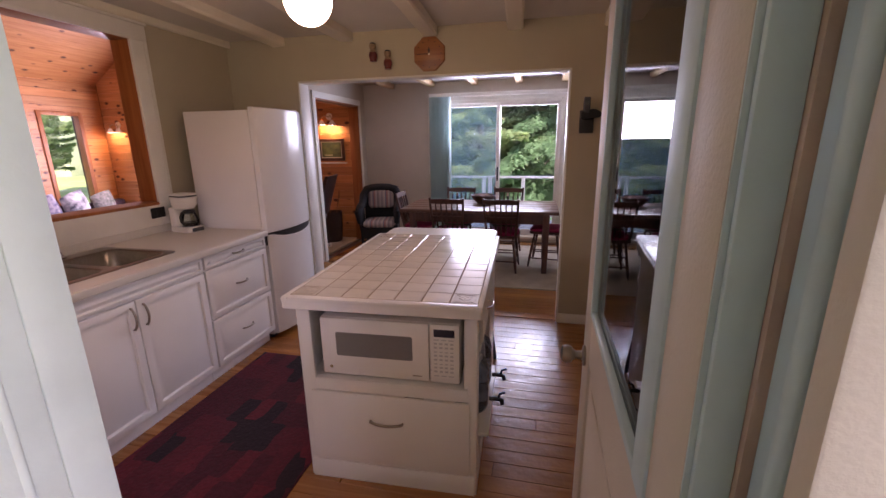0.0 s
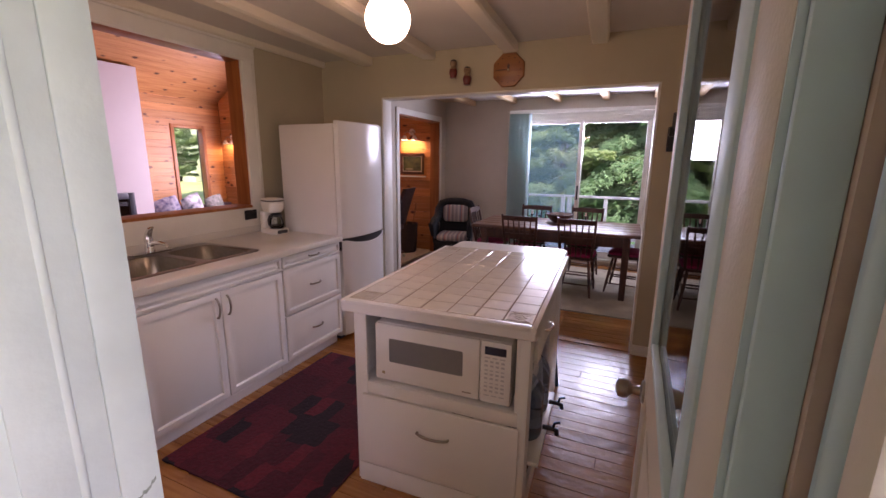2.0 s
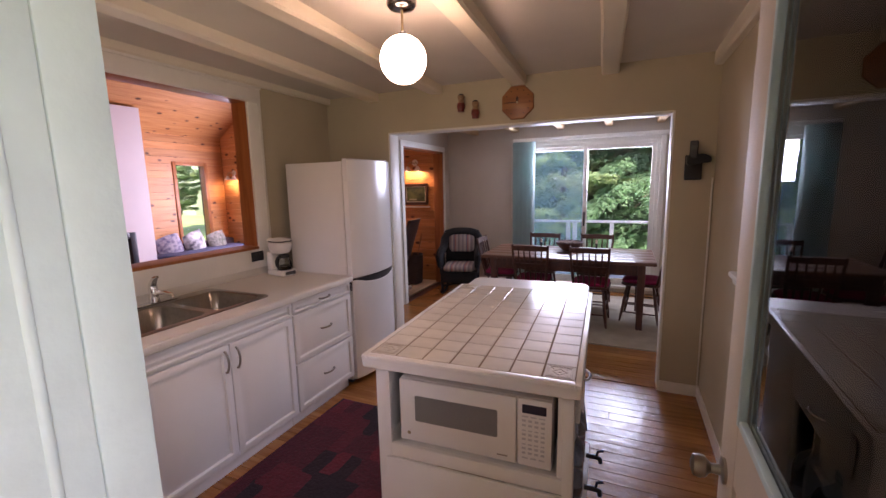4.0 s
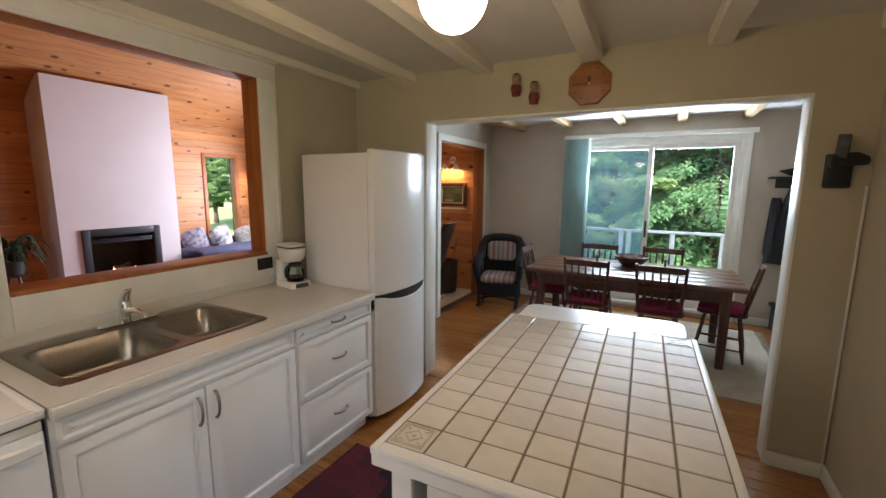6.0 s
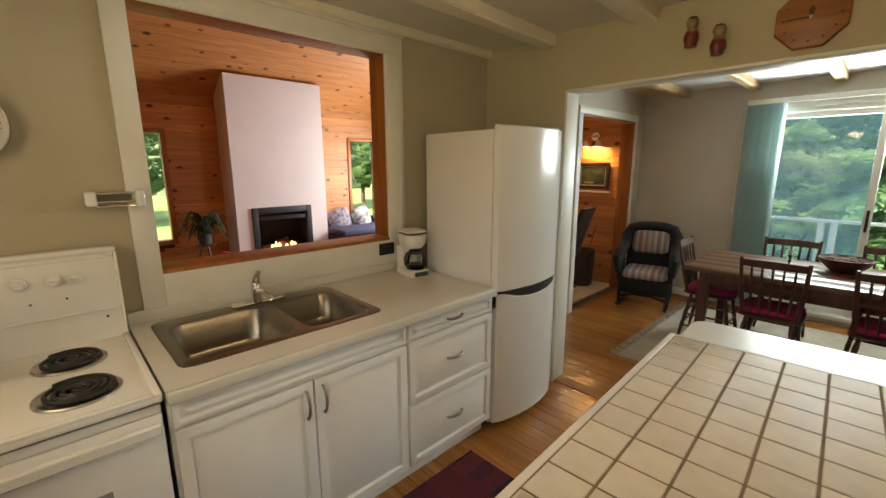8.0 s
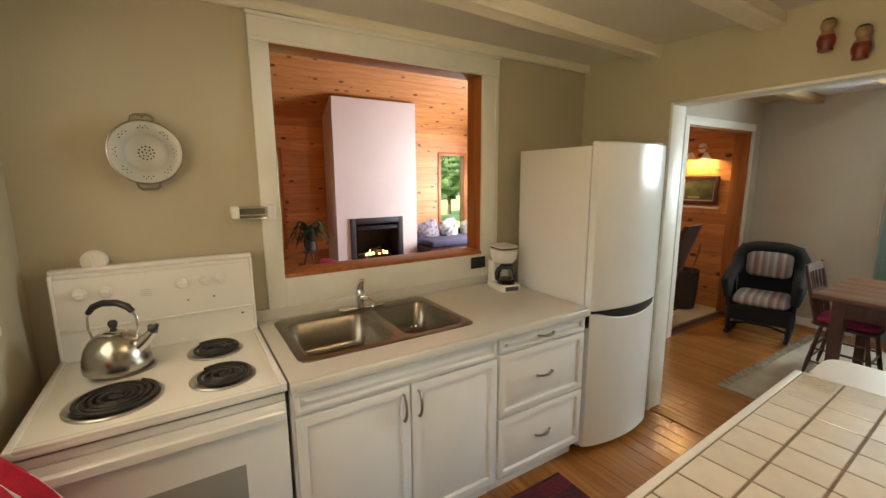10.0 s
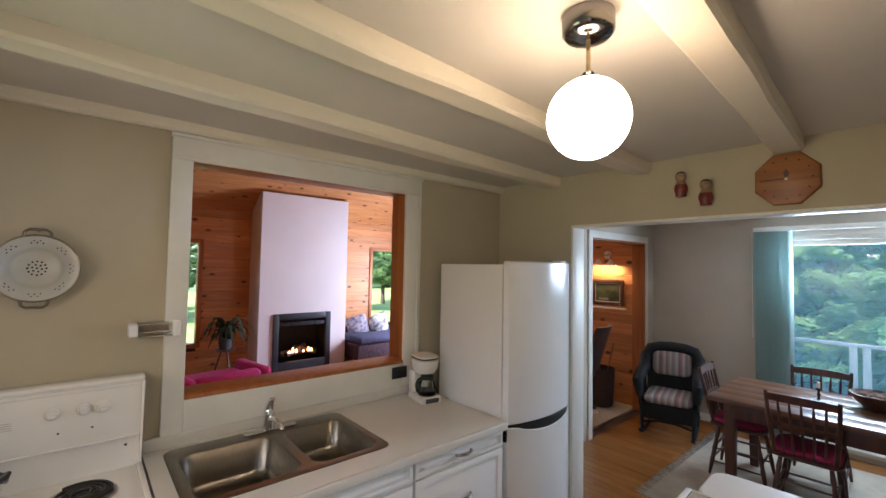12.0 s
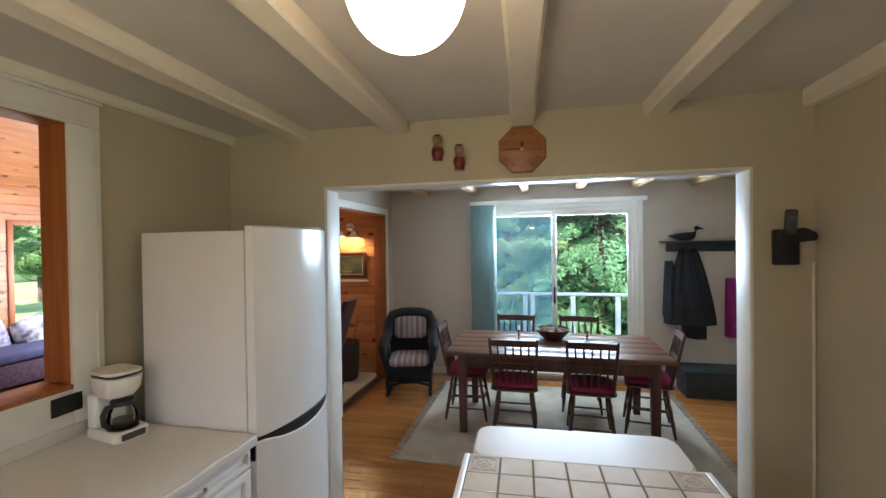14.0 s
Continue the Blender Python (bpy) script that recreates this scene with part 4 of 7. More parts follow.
def burner(x, y, r):
    pan = part("drip_pan", lathe(bmesh.new(), [(0.0005, -0.010), (r * 0.6, -0.009), (r * 0.98, -0.002), (r * 1.08, 0.004), (r * 1.16, 0.0045), (r * 1.20, 0.001), (r * 1.20, -0.003)], (x, y, TZ), n=36), PAN, st, "chrome drip pan")
    pts = []
    turns = 4.4 if r > 0.09 else 3.6
    n = int(turns * 26)
    for i in range(n + 1):
        u = i / n
        a = u * turns * 2 * math.pi
        rr = r * (0.24 + 0.80 * u)
        pts.append((x + rr * math.cos(a), y + rr * math.sin(a), TZ + 0.010))
    part("coil", tube(bmesh.new(), pts, 0.0068, 6), COIL, pan, "black heating coil")
    part("coil_cap", lathe(bmesh.new(), [(0.0005, 0.004), (r * 0.17, 0.004), (r * 0.17, 0.012), (0.0005, 0.013)], (x, y, TZ), n=16), COIL, pan)


burner(-1.915, 0.718, 0.112)
burner(-2.190, 0.720, 0.085)
burner(-2.190, 1.022, 0.086)
burner(-1.905, 1.030, 0.090)

kt = thing("kettle", "stainless steel whistling kettle with black handle on the stove", "kettle", pose(-2.165, 0.705, TZ + 0.016, 0, 0, 60))
part("body", lathe(bmesh.new(), [(0.0005, 0), (0.098, 0), (0.105, 0.006), (0.106, 0.02), (0.103, 0.05), (0.094, 0.085), (0.075, 0.115), (0.052, 0.132), (0.048, 0.134), (0.0005, 0.136)], n=40), mat("kettle_steel", (0.52, 0.49, 0.44), 0.23, metal=1.0, vary=0.08, scale=20), kt, smooth=50)
part("lid", lathe(bmesh.new(), [(0.046, 0.133), (0.045, 0.139), (0.030, 0.147), (0.0005, 0.150)], n=30), CHROME, kt)
part("lid_knob", lathe(bmesh.new(), [(0.0005, 0.148), (0.009, 0.150), (0.014, 0.160), (0.016, 0.170), (0.010, 0.180), (0.0005, 0.182)], n=18), BLACK, kt)
sp = part("spout", tube(bmesh.new(), [(0.075, 0, 0.075), (0.105, 0, 0.10), (0.132, 0, 0.128), (0.142, 0, 0.140)], [0.028, 0.022, 0.017, 0.017], 16), CHROME, kt)
part("whistle", tube(bmesh.new(), [(0.134, 0, 0.146), (0.150, 0, 0.150), (0.160, 0, 0.162)], [0.018, 0.013, 0.006], 12), BLACK, sp, "black flip whistle")
for s_ in (-1, 1):
    part("handle_arm", tube(bmesh.new(), [(s_ * 0.078, 0, 0.105), (s_ * 0.090, 0, 0.150), (s_ * 0.086, 0, 0.195), (s_ * 0.070, 0, 0.222)], 0.0045, 10), CHROME, kt)
part("handle", tube(bmesh.new(), [(-0.082, 0, 0.208), (-0.060, 0, 0.232), (-0.025, 0, 0.246), (0.025, 0, 0.246), (0.060, 0, 0.232), (0.078, 0, 0.212)], [0.010, 0.0125, 0.0125, 0.0125, 0.0125, 0.010], 14), BLACK, kt, "black plastic grip")

tm = thing("kitchen_timer", "round white kitchen timer on the stove's back panel", "timer", pose(-2.44, 0.640, 1.2945, 0, 90, -12))
part("body", lathe(bmesh.new(), [(0.0005, -0.02), (0.042, -0.02), (0.0445, -0.01), (0.0445, 0.012), (0.042, 0.018), (0.0005, 0.019)], n=30), APPL, tm)
part("dial", lathe(bmesh.new(), [(0.0005, 0.018), (0.030, 0.019), (0.028, 0.023), (0.0005, 0.024)], n=24), TRIM, tm)
part("dial_grip", B(-0.026, 0.026, -0.004, 0.004, 0.022, 0.032, bev=0.002), APPL, tm)

# colander on the wall
ENAMEL = mat("grey_enamel", (0.52, 0.52, 0.47), 0.25, vary=0.06, scale=9)
co = thing("colander", "grey enamel colander with two handles hanging on the wall", "colander", pose(WX + 0.002, 0.855, 1.727, 0, 90, 0))
part("bowl", lathe(bmesh.new(), [(0.0005, 0.004), (0.070, 0.004), (0.084, 0.020), (0.090, 0.045), (0.122, 0.058), (0.127, 0.062), (0.126, 0.066), (0.118, 0.064), (0.086, 0.052), (0.076, 0.026), (0.062, 0.012), (0.0005, 0.011)], n=44), ENAMEL, co, smooth=50)
part("rim", tube(bmesh.new(), [(0.127 * math.cos(a), 0.127 * math.sin(a), 0.064) for a in (2 * math.pi * i / 40 for i in range(40))], 0.004, 8, closed=True), NICKEL, co)
bm = bmesh.new()
for rr, n_ in ((0, 1), (0.014, 6), (0.027, 12), (0.040, 0)):
    for i in range(n_):
        a = 2 * math.pi * i / max(1, n_) + rr * 20
        lathe(bm, [(0.0005, 0.0105), (0.0038, 0.0118), (0.0038, 0.0122), (0.0005, 0.0122)], (rr * math.cos(a), rr * math.sin(a), 0), n=8)
for i in range(8):
    for j in range(5):
        a = 2 * math.pi * i / 8 + (j - 2) * 0.085
        rr = 0.099 + 0.009 * (j % 2)
        lathe(bm, [(0.0005, 0.058), (0.0026, 0.0592), (0.0026, 0.0606), (0.0005, 0.0608)], (rr * math.cos(a), rr * math.sin(a), 0.0), n=8)
tagged(part("drain_holes", bm, BLACK, co, "dark drain holes"), kind="stuff")
for s_ in (-1, 1):
    part("handle", tube(bmesh.new(), [(s_ * 0.118, -0.040, 0.063), (s_ * 0.140, -0.036, 0.060), (s_ * 0.150, -0.024, 0.058), (s_ * 0.150, 0.024, 0.058), (s_ * 0.140, 0.036, 0.060), (s_ * 0.118, 0.040, 0.063)], 0.0055, 8), NICKEL, co)
part("nail", tube(bmesh.new(), [(-0.146, 0, -0.002), (-0.146, 0, 0.068)], 0.003, 8), NICKEL, co)

# paper towel arm on the wall beside the casing
pt = thing("towel_holder", "white and chrome towel holder screwed to the wall", "towel holder")
bm = bmesh.new()
rslab(bm, WX + 0.055, 1.165, 0.06, 0.034, 0.008, 1.435, 1.492, 0.006)
part("end_block", bm, WHITE, pt)
part("mount_plate", B(WX, WX + 0.03, 1.150, 1.30, 1.44, 1.487, bev=0.003), NICKEL, pt)
bm = bmesh.new()
rslab(bm, WX + 0.066, 1.322, 0.05, 0.030, 0.008, 1.425, 1.497, 0.006)
part("end_block", bm, WHITE, pt)
for z in (1.448, 1.482):
    part("bar", tube(bmesh.new(), [(WX + 0.06, 1.17, z), (WX + 0.06, 1.32, z)], 0.0055, 10), CHROME, pt)
part("tray", B(WX + 0.03, WX + 0.085, 1.18, 1.31, 1.430, 1.436, bev=0.002), CHROME, pt)

so = thing("outlet_plate", "black wall outlet plate beside the pass-through", "outlet")
part("plate", B(WX + 0.0225, WX + 0.029, 2.535, 2.652, 1.022, 1.098, bev=0.003), BLACK, so)
for y in (2.566, 2.616):
    part("socket", B(WX + 0.029, WX + 0.0315, y - 0.014, y + 0.018, 1.042, 1.078, bev=0.002), BLACK, so)

# coffee maker
cm = thing("coffee_maker", "white drip coffee maker with a glass pot on the counter", "coffee maker", pose(-2.30, 2.675, 0.910, 0, 0, -10) @ Matrix.Diagonal((0.92, 0.86, 0.94, 1)))
CMW = mat("coffee_maker_white", (0.78, 0.75, 0.68), 0.3, vary=0.03, scale=6)
bm = bmesh.new()
rslab(bm, 0.0, 0, 0.23, 0.165, 0.03, 0.0, 0.045, 0.008)
part("base", bm, CMW, cm)
part("switch_panel", B(0.104, 0.1185, -0.055, 0.055, 0.006, 0.038, bev=0.006), DARKGREY, cm, "dark switch panel")
bm = bmesh.new()
rslab(bm, -0.08, 0, 0.07, 0.15, 0.02, 0.045, 0.19, 0.004)
part("column", bm, CMW, cm)
bm = bmesh.new()
skin(bm, [rrect(bm, -0.012, 0, 0.15, 0.125, 0.05, 0.185), rrect(bm, -0.005, 0, 0.19, 0.155, 0.06, 0.215), rrect(bm, -0.003, 0, 0.20, 0.165, 0.05, 0.272), rrect(bm, -0.005, 0, 0.185, 0.15, 0.05, 0.278)])
part("filter_basket", bm, CMW, cm)
bm = bmesh.new()
rslab(bm, -0.005, 0, 0.19, 0.158, 0.05, 0.278, 0.288, 0.003)
part("lid_gap", bm, BLACK, cm)
bm = bmesh.new()
rslab(bm, -0.008, 0, 0.20, 0.165, 0.05, 0.288, 0.302, 0.005)
part("lid", bm, CMW, cm)
pot = part("glass_pot", lathe(bmesh.new(), [(0.0005, 0.0), (0.052, 0.0), (0.062, 0.012), (0.066, 0.04), (0.058, 0.075), (0.045, 0.098), (0.046, 0.108), (0.043, 0.108), (0.042, 0.097), (0.055, 0.074), (0.063, 0.04), (0.059, 0.014), (0.0005, 0.004)], (0.035, 0, 0.048), n=30), GLASS, cm, "clear glass pot")
part("pot_band", lathe(bmesh.new(), [(0.044, 0.098), (0.049, 0.100), (0.049, 0.118), (0.040, 0.124), (0.0005, 0.126)], (0.035, 0, 0.048), n=30), BLACK, pot)
part("coffee", lathe(bmesh.new(), [(0.0005, 0.005), (0.056, 0.006), (0.0605, 0.014), (0.0625, 0.028), (0.0005, 0.028)], (0.035, 0, 0.048), n=24), mat("coffee_dark", (0.02, 0.008, 0.004), 0.1), pot)
part("pot_handle", tube(bmesh.new(), [(0.05, -0.045, 0.158), (0.062, -0.085, 0.158), (0.068, -0.105, 0.13), (0.066, -0.10, 0.09), (0.06, -0.075, 0.068)], [0.010, 0.011, 0.011, 0.010, 0.008], 12), BLACK, pot)
part("warming_plate", lathe(bmesh.new(), [(0.0005, 0.045), (0.066, 0.045), (0.066, 0.0475), (0.0005, 0.0478)], (0.035, 0, 0), n=28), BLACK, cm)

# island
isl = thing("kitchen_island", "white kitchen island with a tiled top and drop leaf", "kitchen island", pose(-0.341, 1.586, 0, 0, 0, 2.5))
TW, TL, TT, TF = 0.425, 1.276, 0.915, -0.029   # half width, length, height and front edge of the top
bm = bmesh.new()
rslab(bm, 0, TF + TL / 2, 2 * TW, TL, 0.012, TT - 0.052, TT - 0.008, 0.004)
part("top_slab", bm, WHITE, isl)
bm = bmesh.new()
e, ef, eb = 0.0225, 0.036, 0.012   # rims along the sides, the front and the back
for b in ((-TW, -TW + e, TF, TF + TL), (TW - e, TW, TF, TF + TL), (-TW + e, TW - e, TF, TF + ef), (-TW + e, TW - e, TF + TL - eb, TF + TL)):
    box(bm, *b, TT - 0.02, TT + 0.001, bev=0.004)
part("edge_band", bm, WHITE, isl)
part("grout_bed", B(-TW + e, TW - e, TF + ef, TF + TL - eb, TT - 0.0078, TT - 0.0014), GROUT, isl)
part("body_side", B(-0.385, -0.365, 0.03, 1.20, 0.0, TT - 0.052), WHITE, isl)
part("body_back", B(-0.365, 0.398, 1.18, 1.20, 0.0, TT - 0.052), WHITE, isl)
part("front_stile", B(-0.385, -0.325, 0.012, 0.03, 0.0, TT - 0.052, bev=0.002), WHITE, isl)
part("front_stile", B(0.362, 0.400, 0.012, 0.03, 0.0, TT - 0.052, bev=0.002), WHITE, isl)
part("niche_shelf", B(-0.365, 0.38, 0.03, 0.50, 0.502, 0.522), WHITE, isl)
part("shelf_lip", B(-0.325, 0.362, 0.013, 0.03, 0.466, 0.5225, bev=0.002), WHITE, isl)
part("niche_back", B(-0.365, 0.38, 0.50, 0.515, 0.1, TT - 0.052), WHITE, isl)
part("niche_side", B(0.345, 0.362, 0.03, 0.50, 0.522, TT - 0.052), WHITE, isl)
dr = part("drawer_front", B(-0.348, 0.372, 0.0, 0.018, 0.105, 0.463, bev=0.004), WHITE, isl)
part("handle", bow_pull((0.003, -0.001, 0.338), (1, 0, 0), 0.145, (0, -1, 0), 0.026), NICKEL, dr, "curved brushed metal handle")
part("plinth", B(-0.372, 0.392, 0.004, 0.03, 0.0, 0.098, bev=0.002), WHITE, isl)
# open side with a drawer above
part("side_stile", B(0.382, 0.400, 0.03, 0.10, 0.0, TT - 0.052, bev=0.002), WHITE, isl)
part("side_stile", B(0.382, 0.400, 0.70, 1.20, 0.0, TT - 0.052, bev=0.002), WHITE, isl)
part("side_sill", B(0.382, 0.400, 0.10, 0.70, 0.0, 0.10, bev=0.002), WHITE, isl)
# compartment floor and divider coloured dark inside the white island
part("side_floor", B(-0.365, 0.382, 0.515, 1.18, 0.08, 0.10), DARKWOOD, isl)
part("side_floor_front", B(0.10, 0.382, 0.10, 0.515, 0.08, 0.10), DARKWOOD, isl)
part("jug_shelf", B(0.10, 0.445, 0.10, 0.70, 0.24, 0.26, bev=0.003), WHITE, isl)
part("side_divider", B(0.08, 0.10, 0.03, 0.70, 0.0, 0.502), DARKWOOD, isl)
sd = part("side_drawer", B(0.400, 0.416, 0.11, 0.69, 0.70, 0.855, bev=0.003), WHITE, isl)
part("handle", bow_pull((0.417, 0.36, 0.78), (0, 1, 0), 0.10, (1, 0, 0), 0.026), CHROME, sd, "shiny metal handle")
bm = bmesh.new()
rslab(bm, 0, TF + TL + 0.145, 0.80, 0.285, 0.07, TT - 0.035, TT - 0.012, 0.008)
part("drop_leaf", bm, WHITE, isl, "plain white drop leaf with rounded corners")
for x in (-0.25, 0.25):
    part("leaf_bracket", B(x - 0.012, x + 0.012, 1.20, TF + TL + 0.2, TT - 0.075, TT - 0.036, bev=0.003), WHITE, isl)

mw = thing("microwave", "white microwave oven in the island's niche", "microwave", isl.matrix_basis @ pose(0.016, 0.035, 0.5225))
part("body", B(-0.308, 0.308, 0.015, 0.43, 0.012, 0.285, bev=0.006), APPL, mw)
for x in (-0.28, 0.28):
    for y in (0.04, 0.40):
        part("foot", B(x - 0.012, x + 0.012, y - 0.012, y + 0.012, 0.0, 0.013), BLACK, mw)
md = part("door", B(-0.308, 0.178, 0.0, 0.016, 0.014, 0.283, bev=0.006), APPL, mw)
bm = bmesh.new()
rslab(bm, 0, 0, 0.345, 0.112, 0.008, 0.0, 0.0012, 0.0005, m=pose(-0.066, 0.0006, 0.163, 90, 0, 0))
part("window", bm, mat("microwave_window_grey", (0.22, 0.215, 0.21), 0.3, vary=0.12, scale=300), md, "grey screened window")
part("badge", lathe(bmesh.new(), [(0.0005, 0), (0.008, 0), (0.006, 0.002), (0.0005, 0.002)], m=pose(-0.268, 0.0, 0.05, 90, 0, 0), n=16), BRASS, md)
part("maker_mark", B(0.105, 0.145, -0.0008, 0.0, 0.036, 0.041), NICKEL, md)
cp = part("control_panel", B(0.183, 0.308, 0.0, 0.016, 0.014, 0.283, bev=0.005), APPL, mw)
part("display", B(0.200, 0.288, -0.0012, 0.001, 0.228, 0.262), mat("display_dark", (0.03, 0.035, 0.06), 0.15), cp, "dark clock display")
PRINT = mat("button_print_grey", (0.52, 0.51, 0.50), 0.5)
for r_ in range(10):
    z = 0.212 - r_ * 0.0185
    for c_ in range(4 if r_ not in (0, 9) else 3):
        w_ = 0.014 if r_ not in (0, 9) else 0.022
        x = 0.200 + c_ * (0.023 if w_ < 0.02 else 0.031)
        part("button", B(x, x + w_, -0.0010, 0.001, z, z + (0.008 if r_ % 3 else 0.0045)), PRINT, cp)

JUG = mat("jug_blue_plastic", (0.55, 0.72, 0.95), 0.06, vary=0.1, scale=6, trans=0.85)
for k, (y, z) in enumerate(((0.30, 0.26), (0.52, 0.26))):
    jg = thing("water_jug", "clear blue water jug with a black tap in the island", "water jug", isl.matrix_basis @ pose(0.345, y, z + 0.001), group="water jugs")
    part("bottle", lathe(bmesh.new(), [(0.0005, 0.0), (0.078, 0.0), (0.084, 0.015), (0.084, 0.10), (0.080, 0.11), (0.084, 0.12), (0.084, 0.21), (0.072, 0.25), (0.035, 0.29), (0.026, 0.30), (0.026, 0.325), (0.0005, 0.326)], n=26), JUG, jg)
    part("cap", lathe(bmesh.new(), [(0.0005, 0.322), (0.030, 0.322), (0.030, 0.345), (0.0005, 0.347)], n=20), JUG, jg)
    tp = part("tap", tube(bmesh.new(), [(0.088, 0, 0.045), (0.135, 0, 0.045), (0.150, 0, 0.040), (0.153, 0, 0.020)], 0.011, 10), BLACK, jg, "black plastic tap")
    part("tap_lever", tube(bmesh.new(), [(0.135, 0, 0.05), (0.140, 0, 0.075), (0.165, 0.004, 0.082)], 0.006, 8), BLACK, tp)

# stool by the island
sl = thing("bar_stool", "dark wooden stool with a round white seat by the island", "stool", pose(-0.17, 2.93, 0, 0, 0, 20))
part("seat", lathe(bmesh.new(), [(0.0005, 0.615), (0.13, 0.615), (0.15, 0.622), (0.155, 0.635), (0.15, 0.646), (0.0005, 0.65)], n=32), WHITE, sl, "round white seat")
legs = [(math.cos(a), math.sin(a)) for a in (radians(45 + 90 * i) for i in range(4))]
for cx, cy in legs:
    part("leg", tube(bmesh.new(), [(cx * 0.10, cy * 0.10, 0.616), (cx * 0.155, cy * 0.155, 0.30), (cx * 0.205, cy * 0.205, 0.0)], [0.014, 0.017, 0.012], 12), BLACK, sl)
for i in range(4):
    a, b = legs[i], legs[(i + 1) % 4]
    for h, rr in ((0.2, 0.172), (0.38, 0.141)):
        if (i % 2) == (h > 0.3):
            part("stretcher", tube(bmesh.new(), [(a[0] * rr, a[1] * rr, h), (b[0] * rr, b[1] * rr, h)], 0.008, 8), BLACK, sl)

# globe lamp
gl = thing("globe_pendant_lamp", "white glass globe lamp on a short rod", "ceiling lamp", pose(-0.752, 1.957, 0))
part("canopy", lathe(bmesh.new(), [(0.0005, CZ - 0.066), (0.022, CZ - 0.066), (0.056, CZ - 0.058), (0.066, CZ - 0.046), (0.066, CZ - 0.001), (0.0005, CZ - 0.001)], n=36), mat("canopy_dark_chrome", (0.22, 0.21, 0.20), 0.15, metal=1.0), gl)
part("rod", tube(bmesh.new(), [(0, 0, 2.245), (0, 0, CZ - 0.064)], 0.006, 10), BRASS, gl)
part("collar", lathe(bmesh.new(), [(0.0005, 2.262), (0.022, 2.262), (0.034, 2.248), (0.036, 2.243), (0.0005, 2.243)], n=24), CHROME, gl)
part("globe", sphere(bmesh.new(), (0, 0, 2.147), 0.104, u=40, v=24), glow("globe_lit_glass", (1.0, 0.77, 0.50), 3.6), gl, "lit white glass globe")

# clock, dolls, phone on the header wall
ck = thing("wall_clock", "eight-sided pine wall clock over the opening", "clock", pose(-0.622, HY - 0.001, 2.219, 90, 0, 0))
bm = bmesh.new()
skin(bm, [[bm.verts.new((r_ * math.cos(radians(22.5 + 45 * i)), r_ * math.sin(radians(22.5 + 45 * i)), z)) for i in range(8)] for r_, z in ((0.136, 0), (0.138, 0.008), (0.132, 0.020), (0.126, 0.022))])
part("face", bm, CLOCKW, ck, smooth=20)
for i in range(12):
    a = radians(30 * i)
    part("hour_mark", lathe(bmesh.new(), [(0.0005, 0.021), (0.005, 0.021), (0.004, 0.024), (0.0005, 0.0245)], (0.098 * math.sin(a), 0.098 * math.cos(a), 0), n=10), DARKWOOD, ck)
bm = bmesh.new()
extrude_poly(bm, [(-0.006, 0, 0.025), (-0.011, 0.03, 0.025), (0, 0.048, 0.025), (0.011, 0.03, 0.025), (0.006, 0, 0.025)], (0, 0, 0.0015))
part("hour_hand", bm, DARKWOOD, ck)
part("minute_hand", B(-0.088, 0.008, -0.003, 0.003, 0.027, 0.0285), DARKWOOD, ck)
part("hub", lathe(bmesh.new(), [(0.0005, 0.022), (0.008, 0.022), (0.007, 0.031), (0.0005, 0.032)], n=14), BRASS, ck)
RED = mat("doll_red_lacquer", (0.17, 0.02, 0.015), 0.3, vary=0.3, scale=40)
SKIN = mat("doll_ochre_lacquer", (0.30, 0.19, 0.10), 0.35, vary=0.2, scale=60)
for x, z, tall in ((-1.091, 2.183, 0.146), (-0.966, 2.121, 0.146)):
    bm = bmesh.new()
    lathe(bm, [(0.0005, 0), (0.026, 0), (0.029, 0.006), (0.026, 0.014), (0.033, 0.030), (0.035, 0.048), (0.030, 0.068), (0.022, 0.084), (0.020, 0.090), (0.026, 0.100), (0.029, 0.114), (0.027, 0.130), (0.017, 0.142), (0.0005, 0.146)], n=22)
    doll = part("nesting_doll", bm, RED, smooth=60)
    for mm in (SKIN, BLACK):
        doll.data.materials.append(mm)
    for f in doll.data.polygons:
        c = f.center
        f.material_index = 0 if c.z < 0.066 else (2 if c.z > 0.124 or (c.z > 0.094 and c.y > 0.004) or c.z < 0.004 else 1)
    doll.matrix_basis = pose(x, HY - 0.0355, z)
    tagged(doll, "small turned wooden doll with a red body on the wall", "doll", "wall dolls")
ph = thing("wall_phone", "black cordless phone in a wall cradle", "telephone", pose(0.605, HY - 0.001, 1.587))
part("cradle", B(-0.05, 0.055, -0.035, 0, 0.0, 0.17, bev=0.008), BLACK, ph)
bm = bmesh.new()
extrude_poly(bm, [(-0.045, -0.035, 0.10), (0.10, -0.030, 0.115), (0.10, -0.030, 0.15), (0.05, -0.035, 0.175), (-0.045, -0.035, 0.165)], (0, -0.055, 0))
bmesh.ops.bevel(bm, geom=bm.edges[:], offset=0.006, segments=2, affect="EDGES")
part("shelf", bm, BLACK, ph)
bm = bmesh.new()
rslab(bm, 0, 0, 0.05, 0.026, 0.011, 0.12, 0.262, 0.006, m=pose(-0.008, -0.055, 0.0, 8, 0, 0))
hs = part("handset", bm, DARKGREY, ph, "dark grey handset")
part("handset_screen", box(bmesh.new(), -0.017, 0.017, -0.0145, -0.0125, 0.205, 0.232, m=pose(-0.008, -0.055, 0.0, 8, 0, 0)), mat("lcd_grey", (0.12, 0.14, 0.13), 0.2), hs)
solid("cord_cover", "thin white cord cover below the phone", "cord cover", B(0.724, 0.734, HY - 0.010, HY, 0.085, 1.60, bev=0.002), TRIM)

